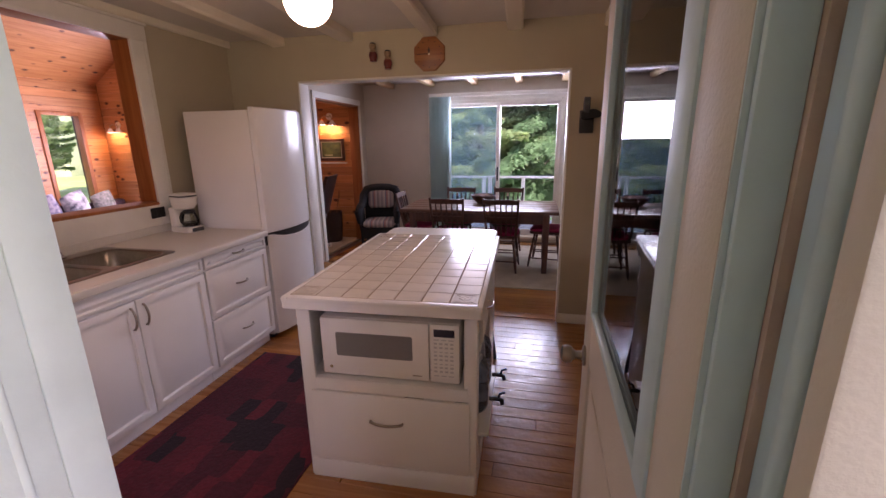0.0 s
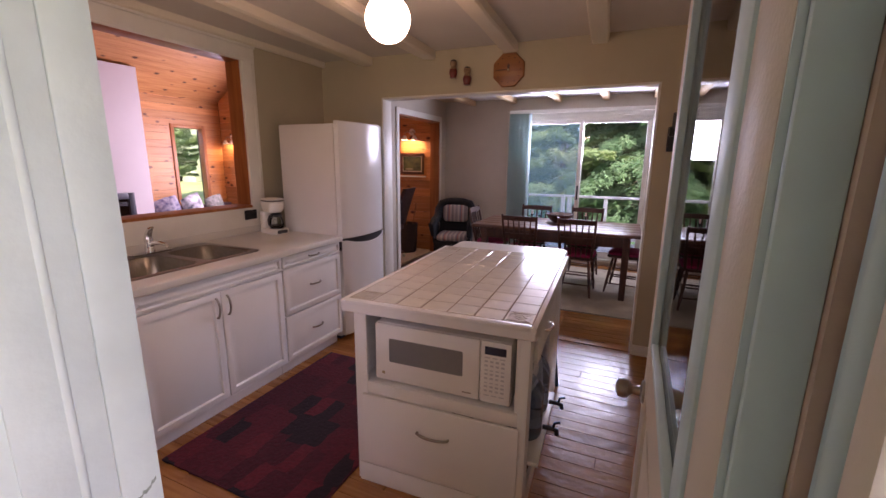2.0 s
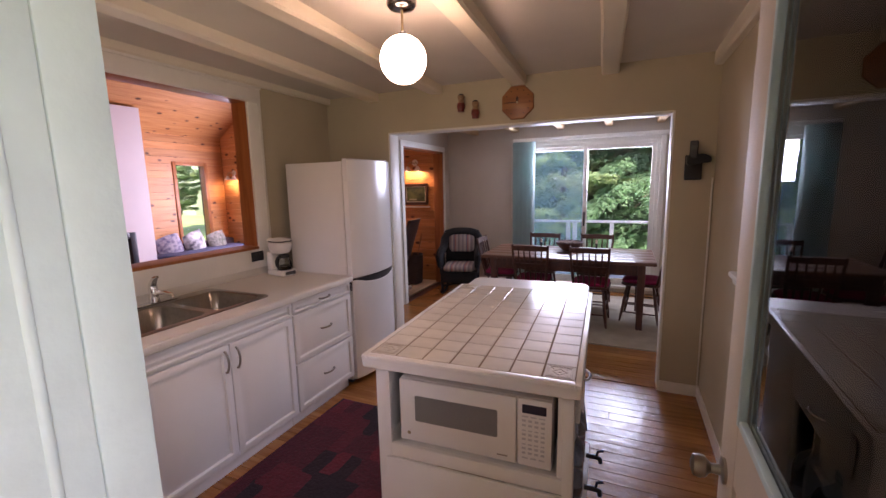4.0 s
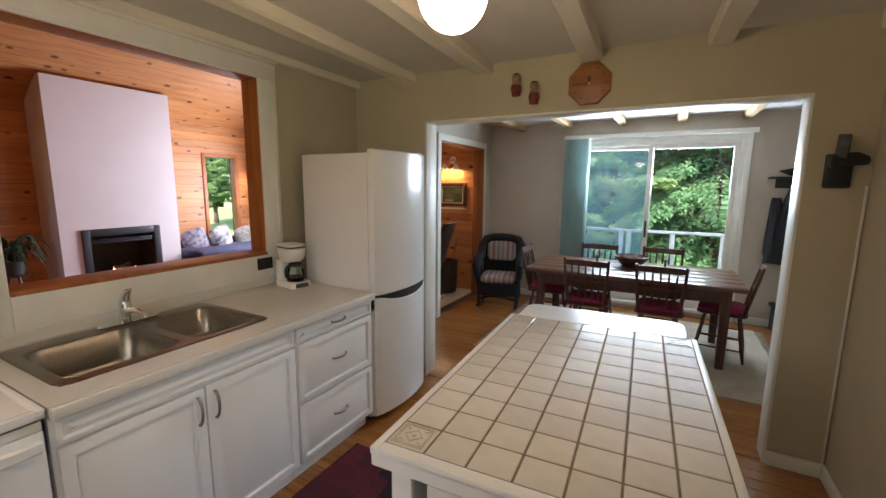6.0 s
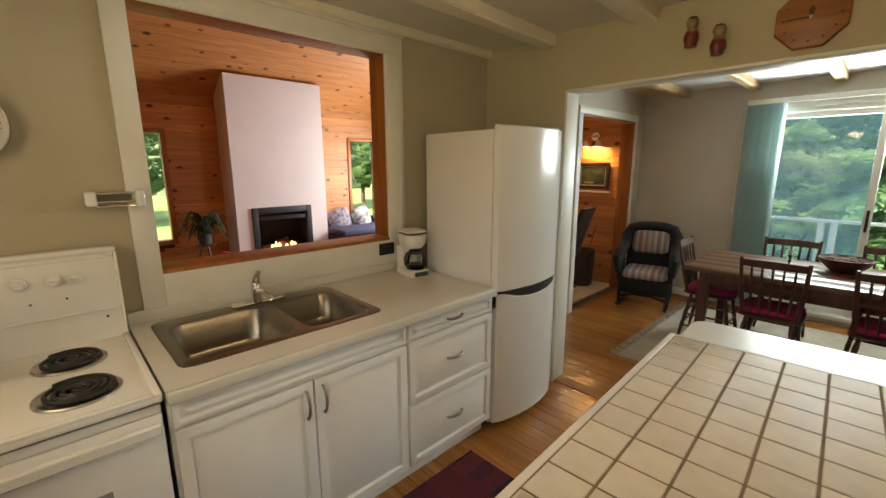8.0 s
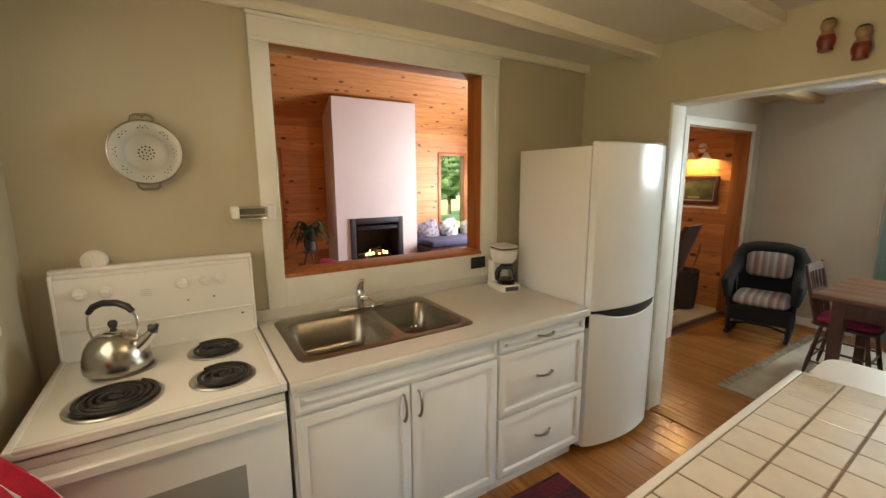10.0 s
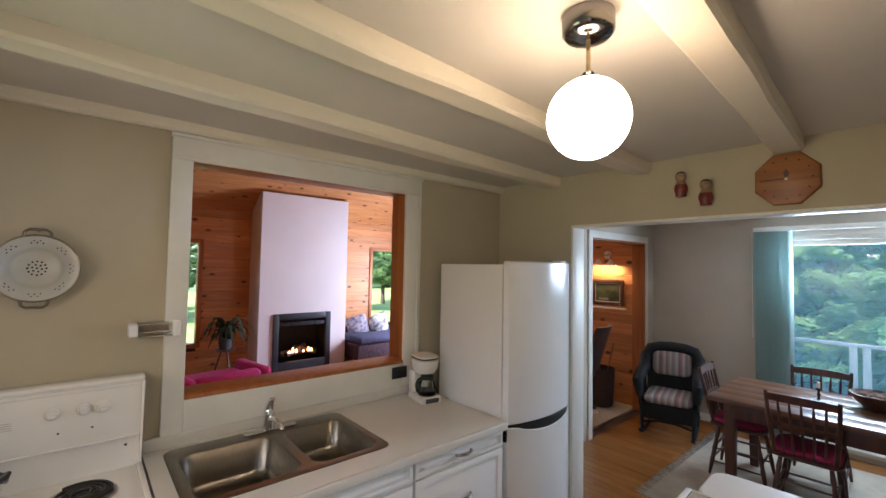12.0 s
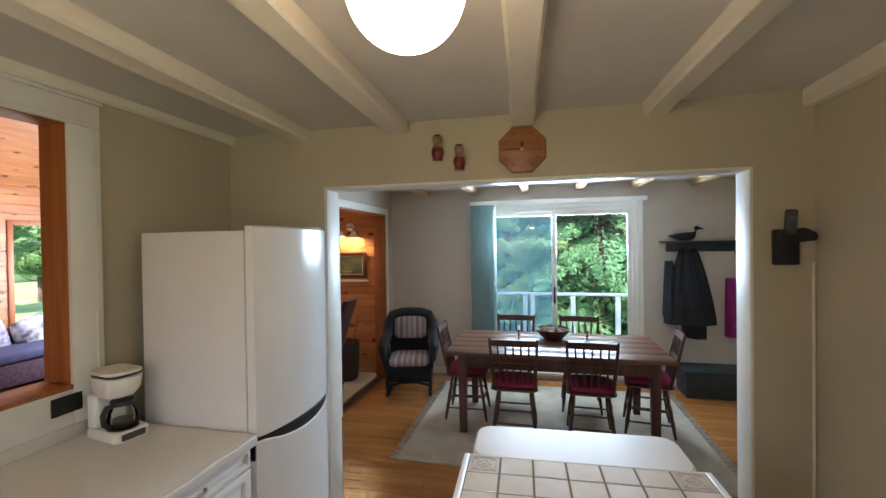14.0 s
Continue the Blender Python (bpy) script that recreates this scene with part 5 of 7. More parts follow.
# mirror with shelf on the east wall
mi = thing("wall_mirror", "white framed mirror with a small shelf on the wall", "mirror")
MY0, MY1, MZ0, MZ1 = 1.92, 2.645, 1.06, 2.105
for nm, b in (("frame_side", (RX - 0.03, RX, MY0, MY0 + 0.07, MZ0 + 0.1, MZ1)), ("frame_side", (RX - 0.03, RX, MY1 - 0.07, MY1, MZ0 + 0.1, MZ1)), ("frame_top", (RX - 0.03, RX, MY0 + 0.07, MY1 - 0.07, MZ1 - 0.06, MZ1)), ("frame_bottom", (RX - 0.028, RX, MY0 + 0.07, MY1 - 0.07, MZ0 + 0.07, MZ0 + 0.115))):
    part(nm, B(*b, bev=0.006), TRIM, mi)
part("shelf", B(RX - 0.062, RX, MY0 - 0.02, MY1 + 0.015, MZ0 + 0.045, MZ0 + 0.072, bev=0.008), TRIM, mi)
part("shelf_moulding", B(RX - 0.045, RX, MY0 - 0.01, MY1 + 0.005, MZ0 + 0.012, MZ0 + 0.045, bev=0.010), TRIM, mi)
part("mirror_glass", B(RX - 0.012, RX - 0.006, MY0 + 0.065, MY1 - 0.065, MZ0 + 0.11, MZ1 - 0.055), mat("mirror_silver", (0.80, 0.82, 0.81), 0.01, metal=1.0), mi)

# red and white check towel on a hook of the entry wall, beside the stove
TOWEL = mat("towel_red_cloth", (0.48, 0.012, 0.03), 0.9, vary=0.15, scale=30, bump=0.3, bscale=160)
tw = thing("tea_towel", "bulky red cloth with thin white stripes on a hook", "towel", pose(-1.56, NY + 0.004, 0))


def hanging(bm, w, d, z0, z1, nx=10, nz=10, seed=0, taper=0.75, cx=0.0):
    """A gathered hanging cloth with folds and thickness; its back lies at y = 0."""
    rings = []
    for k in range(nz + 1):
        v = k / nz
        z = z0 + (z1 - z0) * v
        ww = w * (1 - (1 - taper) * v ** 1.5)
        front, back = [], []
        for i in range(nx + 1):
            u = i / nx * 2 - 1
            f = 0.55 + 0.45 * math.cos(u * math.pi / 2) ** 0.7 + 0.28 * noise.noise((u * 3.2 + seed, v * 1.2, seed))
            front.append(bm.verts.new((cx + u * ww / 2, max(0.004, d * f * (1 - 0.3 * v) * (1 - 0.75 * v ** 5)), z + 0.02 * noise.noise((u * 2, seed, 1)) * (1 - v))))
            back.append(bm.verts.new((cx + u * ww / 2, 0.0, z)))
        rings.append(front + list(reversed(back)))
    return skin(bm, rings)


part("cloth", hanging(bmesh.new(), 0.26, 0.29, 0.45, 1.06, 14, 14, seed=4, taper=0.5), TOWEL, tw, smooth=70)
part("hook", tube(bmesh.new(), [(0, 0, 1.09), (0, 0.04, 1.085), (0, 0.055, 1.065), (0, 0.05, 1.04)], 0.004, 8), NICKEL, tw)
for x in (-0.045, 0.05):
    bm = bmesh.new()
    rings = []
    for k in range(9):
        v = k / 8
        z = 0.46 + 0.59 * v
        u = x / 0.13
        f = 0.55 + 0.45 * math.cos(u * math.pi / 2) ** 0.7 + 0.28 * noise.noise((u * 3.2 + 4, v * 1.2, 4))
        yy = max(0.004, 0.29 * f * (1 - 0.3 * v) * (1 - 0.75 * v ** 5)) + 0.003
        xx = x * (1 - 0.5 * v ** 1.5)
        rings.append([bm.verts.new(p) for p in ((xx - 0.005, yy - 0.02, z), (xx + 0.005, yy - 0.02, z), (xx + 0.005, yy, z), (xx - 0.005, yy, z))])
    part("stripe", skin(bm, rings), mat("towel_white_stripe", (0.75, 0.68, 0.66), 0.9), tw)


# kitchen rug
def rug_material():
    m = bpy.data.materials.new("red_patchwork_rug")
    m.use_nodes = True
    nt = m.node_tree
    b = nt.nodes["Principled BSDF"]
    b.inputs["Roughness"].default_value = 0.95
    tc, mp = nt.nodes.new("ShaderNodeTexCoord"), nt.nodes.new("ShaderNodeMapping")
    mp.inputs["Scale"].default_value = (11.0, 5.2, 1)
    wob, wad = nt.nodes.new("ShaderNodeTexNoise"), nt.nodes.new("ShaderNodeMixRGB")
    wob.inputs["Scale"].default_value, wob.inputs["Detail"].default_value = 9.0, 5
    wad.blend_type, wad.inputs[0].default_value = "ADD", 0.035
    nt.links.new(tc.outputs["Object"], wob.inputs["Vector"])
    nt.links.new(tc.outputs["Object"], wad.inputs[1])
    nt.links.new(wob.outputs["Color"], wad.inputs[2])
    nt.links.new(wad.outputs[0], mp.inputs["Vector"])
    vo = nt.nodes.new("ShaderNodeTexVoronoi")
    vo.distance, vo.feature = "CHEBYCHEV", "F1"
    vo.inputs["Scale"].default_value, vo.inputs["Randomness"].default_value = 1.0, 0.35
    nt.links.new(mp.outputs[0], vo.inputs["Vector"])
    bw = nt.nodes.new("ShaderNodeSeparateColor")
    nt.links.new(vo.outputs["Color"], bw.inputs[0])
    rp = nt.nodes.new("ShaderNodeValToRGB")
    rp.color_ramp.interpolation = "CONSTANT"
    cols = ((0.0, (0.014, 0.005, 0.010)), (0.17, (0.062, 0.005, 0.012)), (0.42, (0.085, 0.006, 0.014)), (0.70, (0.056, 0.004, 0.011)), (0.84, (0.115, 0.008, 0.016)))
    while len(rp.color_ramp.elements) < len(cols):
        rp.color_ramp.elements.new(0.5)
    for el, (p_, c_) in zip(rp.color_ramp.elements, cols):
        el.position, el.color = p_, (*c_, 1)
    nt.links.new(bw.outputs[0], rp.inputs[0])
    n1 = nt.nodes.new("ShaderNodeTexNoise")
    n1.inputs["Scale"].default_value, n1.inputs["Detail"].default_value = 55, 4
    nt.links.new(tc.outputs["Object"], n1.inputs["Vector"])
    mx = nt.nodes.new("ShaderNodeMix")
    mx.data_type, mx.blend_type = "RGBA", "MULTIPLY"
    mr = nt.nodes.new("ShaderNodeMapRange")
    mr.inputs["To Min"].default_value, mr.inputs["To Max"].default_value = 0.45, 1.5
    nt.links.new(n1.outputs["Fac"], mr.inputs["Value"])
    mx.inputs["Factor"].default_value = 1.0
    nt.links.new(rp.outputs[0], mx.inputs["A"])
    nt.links.new(mr.outputs[0], mx.inputs["B"])
    nt.links.new(mx.outputs["Result"], b.inputs["Base Color"])
    bp = nt.nodes.new("ShaderNodeBump")
    bp.inputs["Strength"].default_value, bp.inputs["Distance"].default_value = 0.6, 0.01
    nt.links.new(n1.outputs["Fac"], bp.inputs["Height"])
    nt.links.new(bp.outputs[0], b.inputs["Normal"])
    return m


def wavy_rug(x0, x1, y0, y1, t, seed):
    bm = bmesh.new()
    pts = []
    n = 26
    for k in range(4 * n):
        s, u = divmod(k, n)
        u /= n
        p = [(x0 + (x1 - x0) * u, y0), (x1, y0 + (y1 - y0) * u), (x1 - (x1 - x0) * u, y1), (x0, y1 - (y1 - y0) * u)][s]
        j = noise.noise((k * 0.7, seed, 0)) * 0.006
        pts.append((p[0] + j, p[1] + noise.noise((k * 0.7, seed, 9)) * 0.006, 0.001))
    return extrude_poly(bm, pts, (0, 0, t))


solid("kitchen_rug", "dark red and black patchwork rug before the sink", "rug", wavy_rug(-1.70, -0.77, 1.25, 2.58, 0.010, 1), rug_material())


# ---- dining room ----
sd_ = thing("sliding_glass_door", "white framed sliding glass door to the deck", "glass door", kind="structure")
GB, GTOP = 0.05, 2.10
for nm, b in (("frame_side", (SX0, SX0 + 0.05, BY + 0.02, BY + 0.13, GB, SZ1)), ("frame_side", (SX1 - 0.05, SX1, BY + 0.02, BY + 0.13, GB, SZ1)), ("frame_head", (SX0 + 0.05, SX1 - 0.05, BY + 0.02, BY + 0.13, SZ1 - 0.05, SZ1)), ("threshold", (SX0 + 0.05, SX1 - 0.05, BY - 0.02, BY + 0.15, GB, GB + 0.04))):
    part(nm, B(*b, bev=0.004), TRIM, sd_)
for k, (a, b, yy) in enumerate(((SX0 + 0.05, -0.33, BY + 0.09), (-0.39, SX1 - 0.05, BY + 0.045))):
    ps = part("door_panel", B(a, a + 0.055, yy, yy + 0.035, GB + 0.04, SZ1 - 0.05, bev=0.003), TRIM, sd_)
    for nm, q in (("stile", (b - 0.055, b, yy, yy + 0.035, GB + 0.04, SZ1 - 0.05)), ("rail", (a + 0.055, b - 0.055, yy, yy + 0.035, GB + 0.04, GB + 0.14)), ("rail", (a + 0.055, b - 0.055, yy, yy + 0.035, SZ1 - 0.10, SZ1 - 0.05))):
        part(nm, B(*q, bev=0.003), TRIM, ps)
    g = part("pane", B(a + 0.055, b - 0.055, yy + 0.014, yy + 0.020, GB + 0.14, SZ1 - 0.10), GLASS, ps)
    g.visible_shadow = False
# screen mesh; its pale blue translucency paints the haze over the left pane
SCREEN = bpy.data.materials.new("hazy_screen_mesh")
SCREEN.use_nodes = True
nt_ = SCREEN.node_tree
tp_, df_, ms_ = nt_.nodes.new("ShaderNodeBsdfTransparent"), nt_.nodes.new("ShaderNodeBsdfTranslucent"), nt_.nodes.new("ShaderNodeMixShader")
df_.inputs["Color"].default_value = (0.34, 0.54, 0.60, 1)
ms_.inputs[0].default_value = 0.28
nt_.links.new(tp_.outputs[0], ms_.inputs[1])
nt_.links.new(df_.outputs[0], ms_.inputs[2])
nt_.links.new(ms_.outputs[0], nt_.nodes["Material Output"].inputs["Surface"])
part("insect_screen", B(SX0 + 0.06, -0.35, BY + 0.150, BY + 0.1515, GB + 0.05, SZ1 - 0.06), SCREEN, sd_, "fine insect screen tinted with the pane's blue haze")
part("pull_handle", B(-0.372, -0.35, BY + 0.02, BY + 0.046, 0.95, 1.16, bev=0.006), BLACK, sd_, "dark pull handle")
cs = thing("glass_door_casing", "white casing round the sliding glass door", "trim", kind="structure")
for nm, b in (("casing_side", (SX0 - 0.05, SX0 + 0.004, BY - 0.018, BY, 0, SZ1 + 0.05)), ("casing_side", (SX1 - 0.004, SX1 + 0.055, BY - 0.018, BY, 0, SZ1 + 0.05)), ("casing_head", (SX0 + 0.004, SX1 - 0.004, BY - 0.018, BY, SZ1 - 0.004, SZ1 + 0.05))):
    part(nm, B(*b, bev=0.003), TRIM, cs)
vb = thing("vertical_blind", "blue green vertical blind drawn to one side", "blind")
part("head_rail", B(SX0 - 0.04, SX1 + 0.09, BY - 0.085, BY - 0.03, 2.195, 2.245, bev=0.005), TRIM, vb, "white head rail")
for i in range(13):
    x = SX0 - 0.02 + i * 0.0245
    a = radians(72 + 8 * math.sin(i * 2.3))
    bm = bmesh.new()
    pts = []
    for u in (-1, -0.5, 0, 0.5, 1):
        bow = 0.006 * (1 - u * u)
        pts.append((x + u * 0.042 * math.cos(a) + bow * math.sin(a), BY - 0.06 + u * 0.042 * math.sin(a) - bow * math.cos(a)))
    outline = [(px, py, 0.07) for px, py in pts] + [(px + 0.0012 * math.sin(a), py - 0.0012 * math.cos(a), 0.07) for px, py in reversed(pts)]
    part("slat", extrude_poly(bm, outline, (0, 0, 2.125)), BLIND, vb)
part("wand", tube(bmesh.new(), [(SX0 - 0.055, BY - 0.06, 2.19), (SX0 - 0.058, BY - 0.06, 1.05)], 0.004, 8), TRIM, vb)

TX0, TX1, TY0, TY1 = -1.36, 0.51, 4.84, 5.78
tbl = thing("dining_table", "long dark wooden dining table with square legs", "table")
for k in range(5):
    w_ = (TY1 - TY0) / 5
    part("tabletop_plank", B(TX0, TX1, TY0 + k * w_ + 0.0006, TY0 + (k + 1) * w_ - 0.0006, 0.725, 0.762 + 0.0005 * (k % 2), bev=0.004), TABLEW, tbl)
for nm, b in (("apron", (TX0 + 0.10, TX1 - 0.10, TY0 + 0.085, TY0 + 0.108, 0.60, 0.725)), ("apron", (TX0 + 0.10, TX1 - 0.10, TY1 - 0.108, TY1 - 0.085, 0.60, 0.725)), ("apron", (TX0 + 0.108, TX0 + 0.13, TY0 + 0.108, TY1 - 0.108, 0.60, 0.725)), ("apron", (TX1 - 0.13, TX1 - 0.108, TY0 + 0.108, TY1 - 0.108, 0.60, 0.725))):
    part(nm, B(*b, bev=0.002), DARKWOOD, tbl)
for x in (TX0 + 0.135, TX1 - 0.135):
    for y in (TY0 + 0.115, TY1 - 0.115):
        bm = bmesh.new()
        skin(bm, [rrect(bm, x, y, s_, s_, 0.006, z, 2) for s_, z in ((0.062, 0.012), (0.072, 0.40), (0.078, 0.725))])
        part("leg", bm, DARKWOOD, tbl)


def spindle_chair(m):
    ch = thing("dining_chair", "dark spindle-back wooden chair with a maroon seat pad", "chair", m, group="chairs round the table")
    bm = bmesh.new()
    skin(bm, [rrect(bm, 0, 0.0, 0.36, 0.36, 0.05, 0.425), rrect(bm, 0, 0, 0.40, 0.39, 0.06, 0.435), rrect(bm, 0, 0, 0.40, 0.39, 0.06, 0.448), rrect(bm, 0, 0, 0.38, 0.37, 0.06, 0.454)])
    part("seat", bm, DARKWOOD, ch)
    bm = bmesh.new()
    skin(bm, [rrect(bm, 0, 0.005, 0.34, 0.33, 0.06, 0.4545), rrect(bm, 0, 0.005, 0.385, 0.37, 0.07, 0.466), rrect(bm, 0, 0.005, 0.385, 0.37, 0.07, 0.484), rrect(bm, 0, 0.005, 0.33, 0.32, 0.06, 0.500), rrect(bm, 0, 0.005, 0.12, 0.12, 0.05, 0.497)])
    part("seat_pad", bm, MAROON, ch, "maroon tufted seat pad", smooth=70)
    feet = {}
    for sx in (-1, 1):
        for sy in (-1, 1):
            a, b = Vector((sx * 0.135, sy * 0.13, 0.43)), Vector((sx * 0.185, sy * 0.195, 0.012))
            feet[sx, sy] = (a, b)
            p_ = [a.lerp(b, u) for u in (0, 0.12, 0.22, 0.30, 0.45, 0.62, 0.70, 0.85, 1.0)]
            part("leg", tube(bmesh.new(), p_, [0.012, 0.014, 0.017, 0.013, 0.018, 0.015, 0.018, 0.014, 0.010], 10), DARKWOOD, ch)
    for (k0, k1), us in ((((-1, -1), (1, -1)), (0.42, 0.68)), (((-1, 1), (1, 1)), (0.55,)), (((-1, -1), (-1, 1)), (0.48, 0.74)), (((1, -1), (1, 1)), (0.48, 0.74))):
        for u in us:
            a, b = feet[k0][0].lerp(feet[k0][1], u), feet[k1][0].lerp(feet[k1][1], u)
            part("stretcher", tube(bmesh.new(), [a, a.lerp(b, 0.5), b], [0.007, 0.010, 0.007], 8), DARKWOOD, ch)
    back = lambda x, z: Vector((x, -0.165 - (z - 0.45) * 0.22, z))
    for sx in (-1, 1):
        part("back_post", tube(bmesh.new(), [back(sx * 0.165, 0.45), back(sx * 0.178, 0.60), back(sx * 0.190, 0.75), back(sx * 0.197, 0.90)], [0.013, 0.017, 0.014, 0.012], 10), DARKWOOD, ch)
    for z0, z1 in ((0.835, 0.885), (0.655, 0.685)):
        bm = bmesh.new()
        rings = []
        for i in range(9):
            u = i / 4 - 1
            c0, c1 = back(u * 0.195, z0), back(u * 0.195, z1 + (0.008 * (1 - u * u) if z0 > 0.8 else 0))
            sag = Vector((0, -0.018 * (1 - u * u), 0))
            th = Vector((0, 0.008, 0))
            rings.append([bm.verts.new(c0 + sag - th), bm.verts.new(c0 + sag + th), bm.verts.new(c1 + sag + th), bm.verts.new(c1 + sag - th)])
        part("top_rail" if z0 > 0.8 else "mid_rail", skin(bm, rings), DARKWOOD, ch)
    for i in range(5):
        u = (i - 2) / 2 * 0.66
        sag = Vector((0, -0.018 * (1 - u * u), 0))
        part("spindle", tube(bmesh.new(), [back(u * 0.165, 0.45) + sag * 0.3, back(u * 0.18, 0.58) + sag * 0.6, back(u * 0.185, 0.66) + sag, back(u * 0.19, 0.75) + sag, back(u * 0.195, 0.84) + sag], [0.006, 0.010, 0.007, 0.010, 0.006], 8), DARKWOOD, ch)
    return ch


c1 = spindle_chair(pose(-0.765, 5.02, 0.012, 0, 0, 1))
for m in (pose(-0.125, 5.03, 0.012, 0, 0, -2), pose(-0.80, 5.72, 0.012, 0, 0, 181), pose(-0.14, 5.73, 0.012, 0, 0, 178), pose(0.40, 5.32, 0.012, 0, 0, 82), pose(-1.245, 5.34, 0.012, 0, 0, -88)):
    copy_thing(c1, m)

bw = thing("wooden_bowl", "dark turned wooden bowl filled with pine cones", "bowl", pose(-0.42, 5.46, 0.7628))
part("bowl", lathe(bmesh.new(), [(0.0005, 0.0), (0.075, 0.0), (0.085, 0.008), (0.125, 0.045), (0.155, 0.085), (0.165, 0.108), (0.160, 0.110), (0.148, 0.088), (0.115, 0.048), (0.0005, 0.02)], n=40), DARKWOOD, bw, smooth=60)
CONE = mat("pine_cone_brown", (0.16, 0.08, 0.045), 0.85, vary=0.4, scale=60, bump=0.8, bscale=90)
random.seed(3)
for i in range(16):
    a, r_ = i * 2.4, 0.03 * math.sqrt(i)
    part("pine_cone", sphere(bmesh.new(), (r_ * math.cos(a), r_ * math.sin(a), 0.088 + 0.012 * random.random()), 0.024, 1.3, 1, 0.9, 10, 7), CONE, bw)
WAX = mat("candle_wax", (0.70, 0.52, 0.42), 0.5)
for x, y in ((-0.745, 5.37), (-0.105, 5.41)):
    cn = thing("candlestick", "small black candlestick with a pale stub candle", "candlestick", pose(x, y, 0.7628), group="candlesticks")
    part("holder", lathe(bmesh.new(), [(0.0005, 0), (0.035, 0), (0.036, 0.006), (0.012, 0.014), (0.007, 0.03), (0.013, 0.05), (0.007, 0.07), (0.010, 0.085), (0.017, 0.092), (0.017, 0.102), (0.0005, 0.104)], n=20), BLACK, cn)
    part("candle", tube(bmesh.new(), [(0, 0, 0.10), (0, 0, 0.145)], [0.011, 0.010], 12), WAX, cn)

solid("dining_rug", "pale worn wool rug with fringed ends under the table", "rug", wavy_rug(-1.66, 0.82, 4.38, 6.30, 0.010, 3), RUG_PALE)
FR = mat("rug_fringe", (0.42, 0.37, 0.29), 0.95, vary=0.3, scale=30)
bm = bmesh.new()
random.seed(8)
for xs, s_ in ((-1.66, -1), (0.82, 1)):
    for i in range(240):
        y = 4.38 + 1.92 * (i + random.random()) / 240
        box(bm, 0, 0.05 + 0.035 * random.random(), -0.0022, 0.0022, 0.001, 0.005, m=pose(xs, y, 0, 0, 0, (180 if s_ < 0 else 0) + random.uniform(-24, 24)))
solid("rug_fringe", "tangled pale fringe of the dining rug", "rug fringe", bm, FR, kind="stuff")

# wicker rocking chair
PLAID = mat("plaid_cushion", (0.42, 0.36, 0.34), 0.9, vary=0.1, scale=50, bump=0.2, bscale=160)


def plaid():
    nt = PLAID.node_tree
    b = nt.nodes["Principled BSDF"]
    tc, mp = nt.nodes.new("ShaderNodeTexCoord"), nt.nodes.new("ShaderNodeSeparateXYZ")
    nt.links.new(tc.outputs["Object"], mp.inputs[0])
    mul, fr = nt.nodes.new("ShaderNodeMath"), nt.nodes.new("ShaderNodeMath")
    mul.operation, mul.inputs[1].default_value, fr.operation = "MULTIPLY", 4.6, "FRACT"
    nt.links.new(mp.outputs[0], mul.inputs[0])
    nt.links.new(mul.outputs[0], fr.inputs[0])
    rp = nt.nodes.new("ShaderNodeValToRGB")
    cols = ((0.0, (0.50, 0.43, 0.37)), (0.25, (0.24, 0.20, 0.22)), (0.36, (0.50, 0.44, 0.38)), (0.52, (0.38, 0.17, 0.16)), (0.60, (0.18, 0.18, 0.24)), (0.72, (0.52, 0.45, 0.38)), (0.88, (0.30, 0.26, 0.27)))
    rp.color_ramp.interpolation = "EASE"
    while len(rp.color_ramp.elements) < len(cols):
        rp.color_ramp.elements.new(0.5)
    for el, (p_, c_) in zip(rp.color_ramp.elements, cols):
        el.position, el.color = p_, (*c_, 1)
    nt.links.new(fr.outputs[0], rp.inputs[0])
    nt.links.new(rp.outputs[0], b.inputs["Base Color"])


plaid()
wk = thing("wicker_rocking_chair", "black wicker rocking chair with plaid cushions", "rocking chair", pose(-2.03, 5.90, 0.0, 0, 0, 194) @ Matrix.Diagonal((0.88, 0.95, 0.94, 1)))
arch = [(-0.30, 0.26, 0.44), (-0.32, 0.27, 0.60), (-0.315, 0.10, 0.655), (-0.305, -0.12, 0.70), (-0.30, -0.20, 0.82), (-0.25, -0.225, 0.905), (-0.14, -0.235, 0.935), (0, -0.24, 0.942), (0.14, -0.235, 0.935), (0.25, -0.225, 0.905), (0.30, -0.20, 0.82), (0.305, -0.12, 0.70), (0.315, 0.10, 0.655), (0.32, 0.27, 0.60), (0.30, 0.26, 0.44)]
part("arm_roll", tube(bmesh.new(), arch, [0.040, 0.062, 0.070, 0.070, 0.070, 0.068, 0.064, 0.062, 0.064, 0.068, 0.070, 0.070, 0.070, 0.062, 0.040], 12), WICKER, wk, smooth=70)
bm = bmesh.new()
rings = []
for i in range(9):
    u = i / 4 - 1
    top = 0.93 - 0.10 * abs(u) ** 3
    y0 = -0.24 + 0.06 * u * u
    rings.append([bm.verts.new((u * 0.28, y0 + 0.05, 0.36)), bm.verts.new((u * 0.28, y0, top)), bm.verts.new((u * 0.28, y0 - 0.025, top)), bm.verts.new((u * 0.28, y0 + 0.025, 0.36))])
part("back_panel", skin(bm, rings), WICKER, wk)
